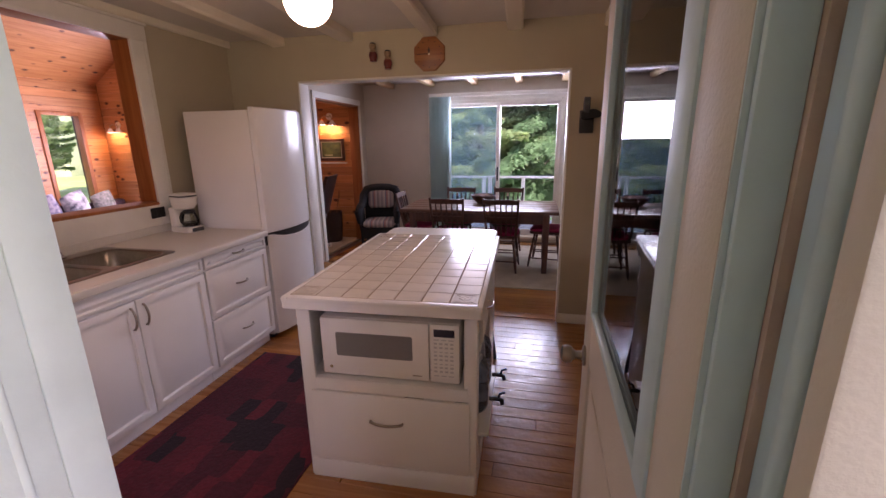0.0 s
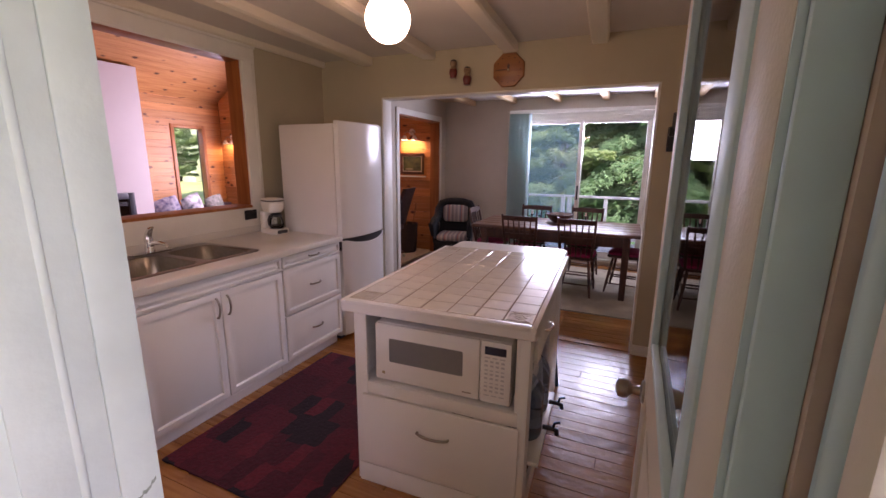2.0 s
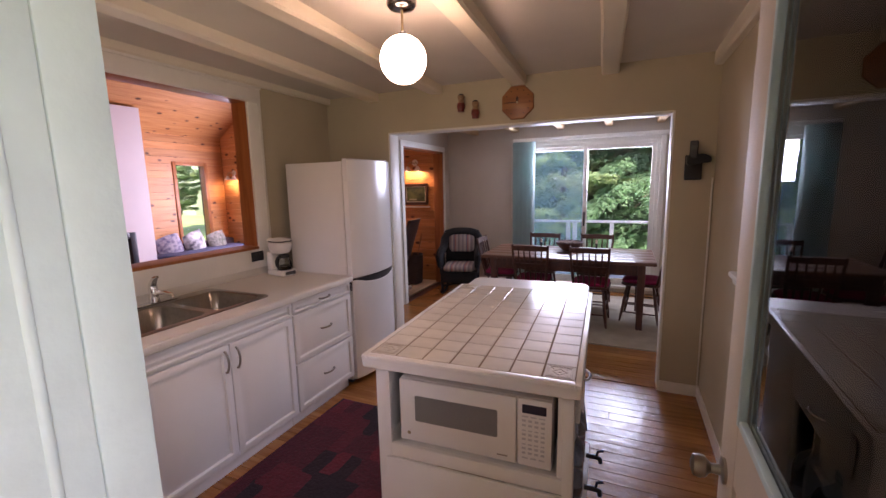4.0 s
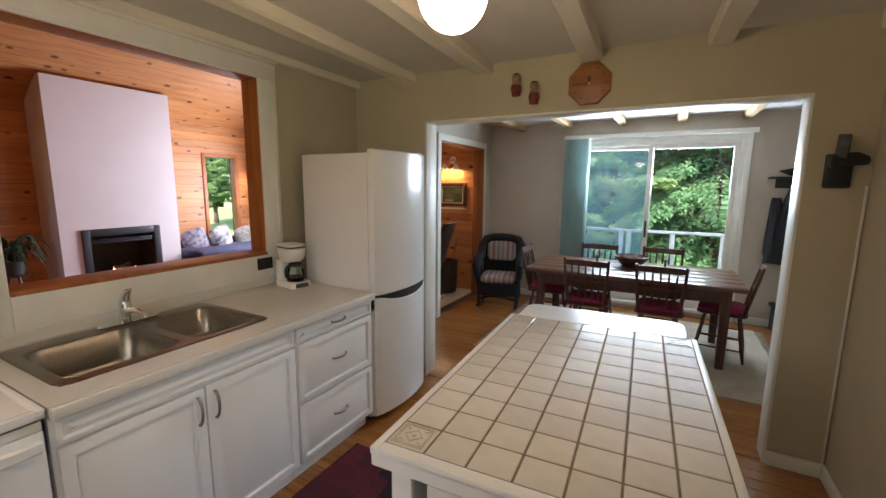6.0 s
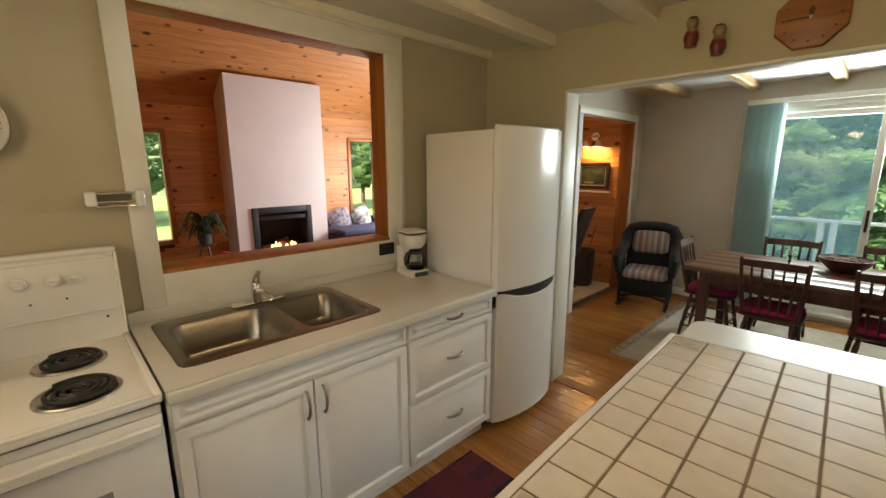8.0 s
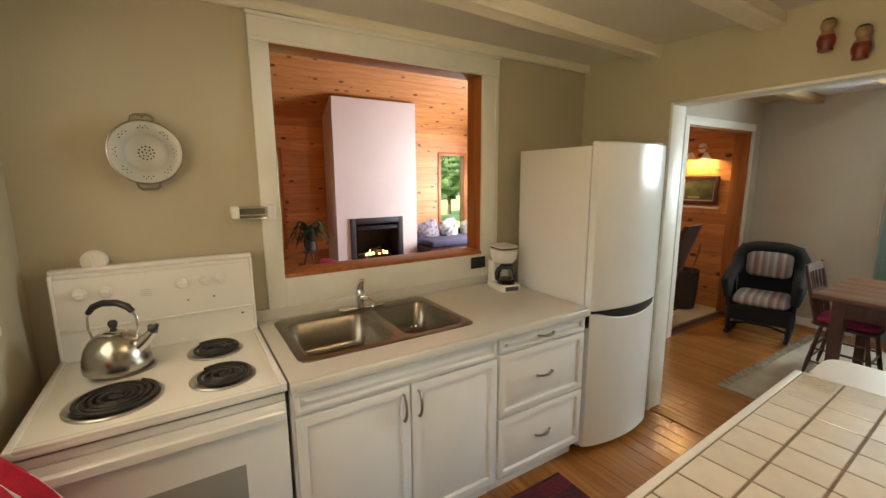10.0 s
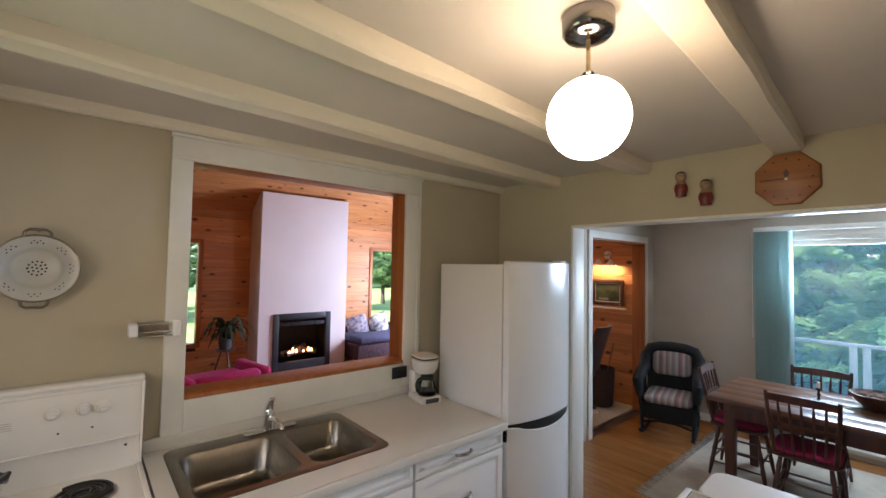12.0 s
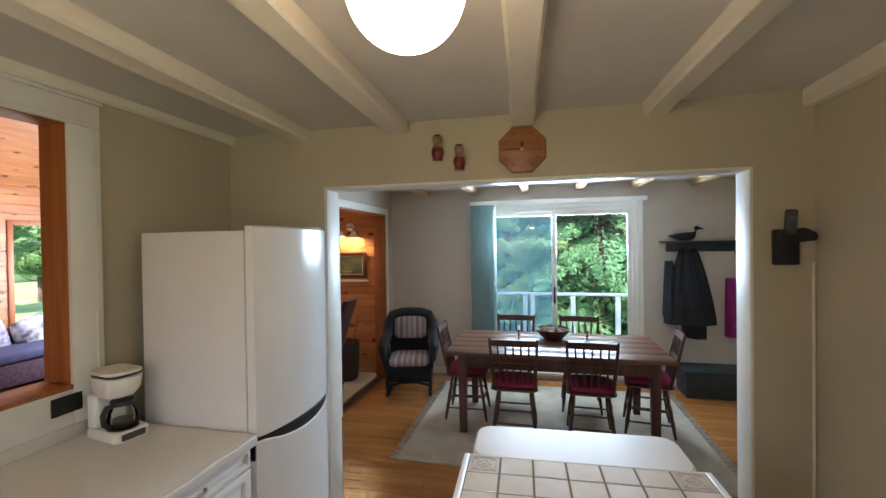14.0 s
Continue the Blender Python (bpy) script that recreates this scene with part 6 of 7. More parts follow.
for s_ in (-1, 1):
    bm = bmesh.new()
    extrude_poly(bm, [(s_ * 0.29, -0.20, 0.34), (s_ * 0.29, 0.27, 0.34), (s_ * 0.305, 0.27, 0.60), (s_ * 0.305, 0.10, 0.64), (s_ * 0.30, -0.15, 0.68)], (s_ * 0.02, 0, 0))
    part("side_panel", bm, WICKER, wk)
    for y in (0.24, -0.2):
        part("leg", tube(bmesh.new(), [(s_ * 0.28, y, 0.40), (s_ * 0.275, y * 1.05, 0.22), (s_ * 0.27, y * 1.1, 0.06)], [0.028, 0.024, 0.020], 10), WICKER, wk)
    part("rocker", tube(bmesh.new(), [(s_ * 0.27, -0.46, 0.11), (s_ * 0.27, -0.32, 0.055), (s_ * 0.27, -0.1, 0.024), (s_ * 0.27, 0.1, 0.022), (s_ * 0.27, 0.28, 0.045), (s_ * 0.27, 0.38, 0.085)], 0.020, 10), WICKER, wk)
part("seat", B(-0.29, 0.29, -0.22, 0.29, 0.33, 0.37, bev=0.015), WICKER, wk)
part("apron", B(-0.28, 0.28, 0.255, 0.285, 0.20, 0.34, bev=0.008), WICKER, wk)
part("stretcher", tube(bmesh.new(), [(-0.27, 0.24, 0.14), (-0.1, 0.24, 0.18), (0.1, 0.24, 0.18), (0.27, 0.24, 0.14)], 0.014, 8), WICKER, wk)
bm = bmesh.new()
skin(bm, [rrect(bm, 0, 0.05, 0.46, 0.42, 0.06, 0.371), rrect(bm, 0, 0.05, 0.52, 0.47, 0.07, 0.395), rrect(bm, 0, 0.05, 0.52, 0.47, 0.07, 0.44), rrect(bm, 0, 0.05, 0.45, 0.40, 0.06, 0.468)])
part("seat_cushion", bm, PLAID, wk, "plaid seat cushion", smooth=70)
bm = bmesh.new()
mm = pose(0, -0.190, 0.755, 98, 0, 0)
skin(bm, [rrect(bm, 0, 0, 0.38, 0.22, 0.05, -0.04, m=mm), rrect(bm, 0, 0, 0.44, 0.28, 0.07, -0.015, m=mm), rrect(bm, 0, 0, 0.44, 0.28, 0.07, 0.015, m=mm), rrect(bm, 0, 0, 0.38, 0.22, 0.05, 0.03, m=mm)])
part("back_cushion", bm, PLAID, wk, "plaid back cushion", smooth=70)

# coat rack, coats, bench
RACK = mat("rack_dark_green_paint", (0.018, 0.028, 0.030), 0.5, vary=0.2, scale=10)
rk = thing("coat_rack", "dark green wall coat rack with a top shelf", "coat rack")
part("shelf", B(0.83, 2.05, BY - 0.16, BY, 1.685, 1.708, bev=0.004), RACK, rk)
part("back_board", B(0.90, 2.0, BY - 0.022, BY, 1.585, 1.685, bev=0.003), RACK, rk)
for x in (1.12, 1.36, 1.58, 1.82):
    part("peg", tube(bmesh.new(), [(x, BY - 0.02, 1.60), (x, BY - 0.09, 1.615)], [0.009, 0.012], 10), RACK, rk)
dk = bmesh.new()
rings = []
for x, zc, rz_, ry_ in ((-0.16, 0.062, 0.004, 0.006), (-0.12, 0.055, 0.018, 0.03), (-0.05, 0.05, 0.042, 0.055), (0.02, 0.05, 0.048, 0.06), (0.08, 0.055, 0.044, 0.052), (0.11, 0.07, 0.036, 0.036), (0.118, 0.10, 0.024, 0.024), (0.125, 0.125, 0.022, 0.022)):
    rings.append([dk.verts.new((x, ry_ * math.cos(a), zc + rz_ * math.sin(a))) for a in (2 * math.pi * i / 14 for i in range(14))])
skin(dk, rings)
sphere(dk, (0.135, 0, 0.145), 0.028, 1.1, 0.9, 0.95, 14, 9)
tube(dk, [(0.155, 0, 0.142), (0.18, 0, 0.137), (0.198, 0, 0.134)], [0.012, 0.010, 0.006], 8)
for v in dk.verts:
    v.co.z = max(v.co.z, 0.0)
duck = solid("duck_decoy", "black carved wooden duck on the coat rack shelf", "decoy", dk, COAT_BLACK)
duck.matrix_basis = pose(1.07, BY - 0.085, 1.709)
ct_ = thing("hanging_coat", "long black coat hanging from the rack", "coat", pose(1.095, BY - 0.024, 0.02, 0, 0, 180))
part("coat_body", hanging(bmesh.new(), 0.52, 0.19, 0.74, 1.60, 16, 14, seed=2, taper=0.34, cx=-0.03), COAT_BLACK, ct_, smooth=70)
part("sleeve", hanging(bmesh.new(), 0.13, 0.12, 0.60, 1.42, 8, 12, seed=7, taper=0.8, cx=-0.02), COAT_BLACK, ct_, smooth=70)
part("sleeve", hanging(bmesh.new(), 0.14, 0.15, 0.82, 1.46, 8, 12, seed=9, taper=0.6, cx=0.17), COAT_BLACK, ct_, smooth=70)
part("hem", hanging(bmesh.new(), 0.20, 0.14, 0.58, 0.80, 8, 6, seed=12, taper=1.0, cx=-0.10), COAT_BLACK, ct_, smooth=70)
pk = thing("hanging_jacket", "magenta knit jacket hanging from the rack", "jacket", pose(1.62, BY - 0.024, 0, 0, 0, 180))
MAG = mat("magenta_cloth", (0.22, 0.012, 0.12), 0.9, vary=0.25, scale=14, bump=0.3, bscale=90)
part("jacket_body", hanging(bmesh.new(), 0.24, 0.13, 0.62, 1.28, 10, 10, seed=21, taper=0.9), MAG, pk, smooth=70)
part("loop", tube(bmesh.new(), [(0, 0.02, 1.27), (0.02, 0.05, 1.45), (0.035, 0.06, 1.61)], 0.008, 8), MAG, pk)
bn = thing("storage_bench", "dark green wooden storage bench against the wall", "bench")
part("box", B(1.0, 2.1, BY - 0.36, BY - 0.015, 0.0, 0.255, bev=0.006), RACK, bn)
part("lid", B(0.975, 2.125, BY - 0.385, BY - 0.014, 0.262, 0.30, bev=0.006), RACK, bn)
part("gap", B(1.01, 2.09, BY - 0.34, BY - 0.03, 0.255, 0.262), BLACK, bn)

# ---- living room things ----
fp = thing("gas_fireplace", "black framed gas fireplace with small flames", "fireplace")
# black steel, its base colour lifted to blue-grey for the reflected daylight
IRON = mat("fireplace_blue_tinted_steel", (0.030, 0.038, 0.048), 0.35)
for nm, b in (("frame_side", (CHX - 0.02, CHX + 0.025, F0, F0 + 0.09, FZ0, FZ1)), ("frame_side", (CHX - 0.02, CHX + 0.025, F1 - 0.09, F1, FZ0, FZ1)), ("frame_top", (CHX - 0.02, CHX + 0.025, F0 + 0.09, F1 - 0.09, FZ1 - 0.10, FZ1)), ("frame_bottom", (CHX - 0.02, CHX + 0.025, F0 + 0.09, F1 - 0.09, FZ0, FZ0 + 0.14))):
    part(nm, B(*b, bev=0.005), IRON, fp)
for k in range(3):
    part("louvre", B(CHX - 0.01, CHX + 0.02, F0 + 0.12, F1 - 0.12, FZ1 - 0.16 - k * 0.022, FZ1 - 0.148 - k * 0.022, bev=0.002), IRON, fp)
bm = bmesh.new()
for b in ((LX + 0.02, LX + 0.04, F0, F1, FZ0, FZ1), (LX + 0.04, CHX - 0.02, F0, F0 + 0.03, FZ0, FZ1), (LX + 0.04, CHX - 0.02, F1 - 0.03, F1, FZ0, FZ1), (LX + 0.04, CHX - 0.02, F0 + 0.03, F1 - 0.03, FZ0, FZ0 + 0.03), (LX + 0.04, CHX - 0.02, F0 + 0.03, F1 - 0.03, FZ1 - 0.03, FZ1)):
    box(bm, *b)
# near-black lining, mottled at random
part("firebox", bm, mat("firebox_black", (0.02, 0.02, 0.02), 0.8, vary=0.3, scale=12), fp)
LOG = mat("ceramic_log", (0.10, 0.06, 0.04), 0.9, vary=0.5, scale=18, bump=0.8, bscale=30)
for p0, p1, r_ in (((-7.22, 3.52, 0.25), (-7.24, 4.16, 0.27), 0.05), ((-7.14, 3.60, 0.24), (-7.30, 3.98, 0.36), 0.04), ((-7.13, 4.10, 0.24), (-7.29, 3.76, 0.34), 0.04)):
    part("log", tube(bmesh.new(), [p0, Vector(p0).lerp(Vector(p1), 0.5) + Vector((0, 0, 0.012)), p1], [r_, r_ * 1.1, r_ * 0.85], 10), LOG, fp)
FLAME = glow("gas_flame", (1.0, 0.42, 0.12), 2.6)
for y, h in ((3.64, 0.05), (3.70, 0.10), (3.76, 0.07), (3.88, 0.04), (3.97, 0.08), (4.02, 0.06)):
    part("flame", lathe(bmesh.new(), [(0.0005, 0), (0.018, 0.01), (0.022, h * 0.3), (0.010, h * 0.7), (0.0005, h)], (-7.12, y, 0.27), n=10), FLAME, fp)


def sconce(x, z):
    s_ = thing("wall_sconce", "brass wall sconce with two lit frosted shades", "wall lamp", pose(x, LY - 0.002, z), group="living room sconces")
    part("back_plate", lathe(bmesh.new(), [(0.0005, 0), (0.055, 0), (0.05, 0.015), (0.02, 0.025), (0.0005, 0.026)], m=pose(0, 0, 0.06, 90, 0, 0), n=24), TRIM, s_)
    for d in (-1, 1):
        part("arm", tube(bmesh.new(), [(0, -0.02, 0.05), (d * 0.05, -0.07, 0.07), (d * 0.085, -0.09, 0.04), (d * 0.09, -0.095, 0.0)], 0.008, 8), BRASS, s_)
        sh = part("shade", lathe(bmesh.new(), [(0.022, 0.0), (0.028, -0.02), (0.045, -0.05), (0.062, -0.075), (0.058, -0.075), (0.040, -0.048), (0.022, -0.02), (0.016, 0.0)], (d * 0.09, -0.095, 0.0), n=22), TRIM, s_, "frosted glass shade")
        part("bulb", sphere(bmesh.new(), (d * 0.09, -0.095, -0.05), 0.024, u=14, v=9), glow("warm_bulb", (1.0, 0.70, 0.36), 42), sh, "lit warm bulb")


sconce(-3.03, 1.90)
sconce(-7.22, 1.86)
pc = thing("framed_picture", "dark framed landscape painting over a narrow ledge", "picture")
PX0, PX1, PZa, PZb = -3.25, -2.80, 1.27, 1.62
for nm, b in (("frame_side", (PX0, PX0 + 0.045, LY - 0.028, LY - 0.002, PZa, PZb)), ("frame_side", (PX1 - 0.045, PX1, LY - 0.028, LY - 0.002, PZa, PZb)), ("frame_top", (PX0 + 0.045, PX1 - 0.045, LY - 0.028, LY - 0.002, PZb - 0.045, PZb)), ("frame_bottom", (PX0 + 0.045, PX1 - 0.045, LY - 0.028, LY - 0.002, PZa, PZa + 0.045))):
    part(nm, B(*b, bev=0.006), DARKWOOD, pc)
part("mat_border", B(PX0 + 0.04, PX1 - 0.04, LY - 0.014, LY - 0.006, PZa + 0.04, PZb - 0.04), TRIM, pc)
part("painting", B(PX0 + 0.058, PX1 - 0.058, LY - 0.018, LY - 0.012, PZa + 0.058, PZb - 0.058), mat("landscape_paint", (0.11, 0.13, 0.05), 0.6, color2=(0.02, 0.03, 0.02), scale=7, stretch=(1, 1, 2)), pc, "dark green landscape")
part("painted_bank", B(PX0 + 0.10, PX0 + 0.24, LY - 0.0195, LY - 0.0175, PZa + 0.075, PZa + 0.10), mat("paint_pale", (0.45, 0.42, 0.30), 0.6, vary=0.3, scale=20), pc)
solid("picture_ledge", "narrow pale ledge under the painting", "shelf", B(PX0 + 0.02, PX1 + 0.03, LY - 0.05, LY - 0.001, PZa - 0.045, PZa - 0.022, bev=0.004), TRIM)

bk = thing("waste_basket", "dark woven round basket beside the pine wall", "basket", pose(-2.98, 6.17, 0))
part("basket_wall", lathe(bmesh.new(), [(0.0005, 0), (0.135, 0), (0.15, 0.02), (0.165, 0.25), (0.17, 0.46), (0.175, 0.48), (0.165, 0.48), (0.155, 0.25), (0.14, 0.03), (0.0005, 0.02)], n=30), mat("basket_dark", (0.045, 0.025, 0.018), 0.6, vary=0.4, scale=60, bump=0.8, bscale=70), bk, smooth=60)
for i in range(16):
    a = i * 2.1
    part("dried_stem", tube(bmesh.new(), [(0.05 * math.cos(a), 0.05 * math.sin(a), 0.02), (0.10 * math.cos(a), 0.08 * math.sin(a), 0.5), (0.17 * math.cos(a + 0.2), 0.12 * math.sin(a), 0.74 + 0.02 * (i % 5))], [0.004, 0.004, 0.007], 6), mat("dried_stem_brown", (0.25, 0.12, 0.05), 0.9) if i == 0 else bpy.data.materials["dried_stem_brown"], bk)

oc = thing("swivel_chair", "dark leather swivel chair with pale casters", "office chair", pose(-3.02, 5.55, 0, 0, 0, 100))
LEATHER = mat("brown_leather", (0.035, 0.02, 0.018), 0.35, vary=0.2, scale=20, bump=0.2, bscale=60)
bm = bmesh.new()
rings = []
for i in range(9):
    v = i / 8
    z, y = 0.55 + 0.55 * v, -0.22 - 0.12 * v - 0.05 * v * v
    w_ = 0.22 + 0.03 * math.sin(v * 3.1)
    rings.append([bm.verts.new(p) for p in ((-w_, y + 0.02, z), (0, y - 0.02, z), (w_, y + 0.02, z), (w_, y - 0.03, z), (0, y - 0.07, z), (-w_, y - 0.03, z))])
part("backrest", skin(bm, rings), LEATHER, oc, smooth=60)
bm = bmesh.new()
rslab(bm, 0, 0, 0.48, 0.46, 0.10, 0.44, 0.54, 0.03)
part("seat", bm, LEATHER, oc)
part("column", tube(bmesh.new(), [(0, 0, 0.12), (0, 0, 0.44)], 0.03, 12), DARKWOOD, oc)
for k in range(5):
    a = radians(72 * k + 20)
    lg = part("base_arm", tube(bmesh.new(), [(0, 0, 0.14), (0.16 * math.cos(a), 0.16 * math.sin(a), 0.12), (0.29 * math.cos(a), 0.29 * math.sin(a), 0.075)], [0.03, 0.025, 0.02], 10), DARKWOOD, oc)
    part("caster", sphere(bmesh.new(), (0.29 * math.cos(a), 0.29 * math.sin(a), 0.031), 0.03, 1, 1, 1, 14, 9), TRIM, lg)

sf = thing("sofa", "dark patterned low sofa under the pine window", "sofa", pose(-7.08, 5.45, 0))
PATT = mat("sofa_dark_pattern", (0.035, 0.028, 0.04), 0.9, color2=(0.10, 0.05, 0.06), scale=24, bump=0.3, bscale=120)
LILAC = mat("sofa_dark_blue_cover", (0.055, 0.06, 0.12), 0.9, vary=0.2, scale=10, bump=0.3, bscale=100)
part("base", B(-0.40, 0.42, -0.78, 0.95, 0.08, 0.36, bev=0.03), PATT, sf)
part("seat_cushion", B(-0.28, 0.45, -0.76, 0.93, 0.36, 0.49, bev=0.045, seg=3), LILAC, sf)
part("back", B(-0.42, -0.24, -0.78, 0.95, 0.36, 0.60, bev=0.05, seg=3), PATT, sf)
for y in (-0.72, 0.88):
    for x in (-0.34, 0.36):
        part("foot", B(x - 0.03, x + 0.03, y - 0.03, y + 0.03, 0.0, 0.08), DARKWOOD, sf)


def cushion(name, label, m, material, s_=0.42):
    bm = bmesh.new()
    n = 8
    for side in (1, -1):
        g = [[bm.verts.new(((i / n - 0.5) * s_ * (1 - 0.08 * abs(2 * j / n - 1)), (j / n - 0.5) * s_ * (1 - 0.08 * abs(2 * i / n - 1)), side * 0.085 * max(0.0, (1 - (2 * i / n - 1) ** 2) * (1 - (2 * j / n - 1) ** 2)) ** 0.45)) for j in range(n + 1)] for i in range(n + 1)]
        for i in range(n):
            for j in range(n):
                bm.faces.new((g[i][j], g[i + 1][j], g[i + 1][j + 1], g[i][j + 1]))
    bmesh.ops.remove_doubles(bm, verts=bm.verts[:], dist=0.0006)
    c = solid(name, label, "cushion", bm, material, group="sofa cushions")
    c.matrix_basis = m
    for f in c.data.polygons:
        f.use_smooth = True
    return c


cushion("sofa_cushion", "flowered lilac cushion on the sofa", pose(-7.24, 4.98, 0.60, 90, -15, 80), mat("cushion_flowered", (0.40, 0.37, 0.40), 0.9, color2=(0.10, 0.09, 0.17), scale=16))
cushion("sofa_cushion", "dark and white patterned cushion on the sofa", pose(-7.20, 5.42, 0.61, 90, -18, 96), mat("cushion_dark_white", (0.035, 0.035, 0.05), 0.9, color2=(0.62, 0.60, 0.60), scale=7), 0.44)
cushion("sofa_cushion", "dark green patterned cushion on the sofa", pose(-7.22, 5.90, 0.59, 90, -14, 88), mat("cushion_green", (0.10, 0.12, 0.08), 0.9, color2=(0.35, 0.30, 0.28), scale=20), 0.38)

ps_ = thing("plant_stand", "dark wooden three-legged plant stand by the chimney", "plant stand", pose(-7.10, 2.66, 0))
part("top", lathe(bmesh.new(), [(0.0005, 0.44), (0.13, 0.44), (0.14, 0.45), (0.13, 0.46), (0.0005, 0.462)], n=24), DARKWOOD, ps_)
for k in range(3):
    a = radians(120 * k + 15)
    part("leg", tube(bmesh.new(), [(0.05 * math.cos(a), 0.05 * math.sin(a), 0.44), (0.10 * math.cos(a), 0.10 * math.sin(a), 0.25), (0.17 * math.cos(a), 0.17 * math.sin(a), 0.006)], 0.014, 8), DARKWOOD, ps_)
pl = thing("potted_plant", "bushy green fern in a dark pot on the stand", "plant", pose(-7.10, 2.66, 0.463))
part("pot", lathe(bmesh.new(), [(0.0005, 0), (0.08, 0), (0.10, 0.14), (0.105, 0.16), (0.095, 0.16), (0.085, 0.13), (0.0005, 0.13)], n=24), DARKGREY, pl)
FERN = mat("fern_green", (0.022, 0.045, 0.016), 0.85, vary=0.4, scale=12)
random.seed(11)
for k in range(34):
    a, L, lift = k * 2.4, 0.26 + 0.16 * random.random(), 0.10 + 0.30 * random.random()
    bm = bmesh.new()
    rings = []
    for i in range(9):
        u = i / 8
        c = Vector((math.cos(a) * L * u, math.sin(a) * L * u, 0.15 + lift * math.sin(u * 2.3) - 0.18 * u * u * u))
        side = Vector((-math.sin(a), math.cos(a), 0)) * (0.004 + 0.034 * math.sin(math.pi * min(1, u + 0.05)) * (0.6 + 0.4 * (i % 2)))
        rings.append([bm.verts.new(c - side), bm.verts.new(c + Vector((0, 0, 0.004))), bm.verts.new(c + side), bm.verts.new(c - Vector((0, 0, 0.002)))])
    part("frond", skin(bm, rings), FERN, pl)

PINK = mat("hot_pink_upholstery", (0.50, 0.02, 0.17), 0.85, vary=0.15, scale=20, bump=0.3, bscale=120)
ac = thing("armchair", "hot pink upholstered armchair in the living room", "armchair", pose(-5.75, 2.25, 0, 0, 0, 100))
part("seat_base", B(-0.36, 0.36, -0.36, 0.34, 0.10, 0.40, bev=0.04, seg=3), PINK, ac)
part("backrest", B(-0.36, 0.36, -0.42, -0.24, 0.30, 0.50, bev=0.06, seg=3), PINK, ac)
for s_ in (-1, 1):
    part("arm", B(s_ * 0.42 - 0.07, s_ * 0.42 + 0.07, -0.40, 0.34, 0.10, 0.50, bev=0.05, seg=3), PINK, ac)
    for y in (-0.3, 0.28):
        part("foot", B(s_ * 0.3 - 0.025, s_ * 0.3 + 0.025, y - 0.025, y + 0.025, 0, 0.10), DARKWOOD, ac)
solid("living_rug", "red and dark patterned rug before the fireplace", "rug", wavy_rug(-6.85, -4.6, 2.9, 6.0, 0.010, 6), mat("living_rug_red", (0.20, 0.02, 0.025), 0.95, color2=(0.05, 0.02, 0.03), scale=7, bump=0.4, bscale=150))

# ---- outdoors ----
GRASS = mat("lawn", (0.13, 0.22, 0.05), 0.95, color2=(0.22, 0.28, 0.09), scale=0.6, bump=0.6, bscale=20)
structure("ground", "grassy ground round the house", "ground", [(-260, 260, -260, 260, -1.3, -1.0)], GRASS)
deck = thing("deck", "grey wooden deck outside the glass door", "deck", kind="structure")
DECKW = wood("weathered_deck", (0.36, 0.34, 0.31), (0.24, 0.225, 0.20), 0, 0.8, rand=0.1)
dmesh = mesh_of("deck_board", B(-4.0, 4.0, 0.003, 0.137, -0.03, 0.0, bev=0.003, seg=1), DECKW, 0)
for k in range(13):
    o = new("deck_board", dmesh)
    o.parent = deck
    o.matrix_basis = pose(-0.3, BY + 0.17 + k * 0.14, 0.0)
part("deck_frame", B(-4.3, 3.7, BY + 0.17, BY + 1.98, -1.0, -0.035), DARKWOOD, deck)
rl = thing("deck_railing", "white painted deck railing with square posts", "railing")
RY = 8.30
part("top_rail", B(-4.2, 3.6, RY - 0.045, RY + 0.045, 0.85, 0.89, bev=0.005), TRIM, rl)
part("bottom_rail", B(-4.2, 3.6, RY - 0.02, RY + 0.02, 0.10, 0.15, bev=0.004), TRIM, rl)
for x in (-3.6, -2.9, -2.2, -1.5, -0.78, -0.66, -0.02, 0.66, 1.3, 2.0, 2.7):
    part("post", B(x - 0.035, x + 0.035, RY - 0.035, RY + 0.035, 0.0, 0.85, bev=0.004), TRIM, rl)

BARK = mat("bark", (0.09, 0.065, 0.045), 0.9, vary=0.4, scale=8, bump=0.9, bscale=20, stretch=(1, 1, 0.3))


def leafy(color, color2, name):
    m = mat(name, color, 0.85, color2=color2, scale=1.2, spec=0.15)
    nt = m.node_tree
    b, out = nt.nodes["Principled BSDF"], nt.nodes["Material Output"]
    tr, mx = nt.nodes.new("ShaderNodeBsdfTranslucent"), nt.nodes.new("ShaderNodeMixShader")
    nt.links.new(b.inputs["Base Color"].links[0].from_socket, tr.inputs["Color"])
    mx.inputs[0].default_value = 0.62
    nt.links.new(b.outputs[0], mx.inputs[1])
    nt.links.new(tr.outputs[0], mx.inputs[2])
    nt.links.new(mx.outputs[0], out.inputs["Surface"])
    return m


NEEDLE = leafy((0.15, 0.31, 0.17), (0.23, 0.42, 0.22), "needle_green")
LEAF = leafy((0.20, 0.34, 0.16), (0.33, 0.46, 0.20), "leaf_green")


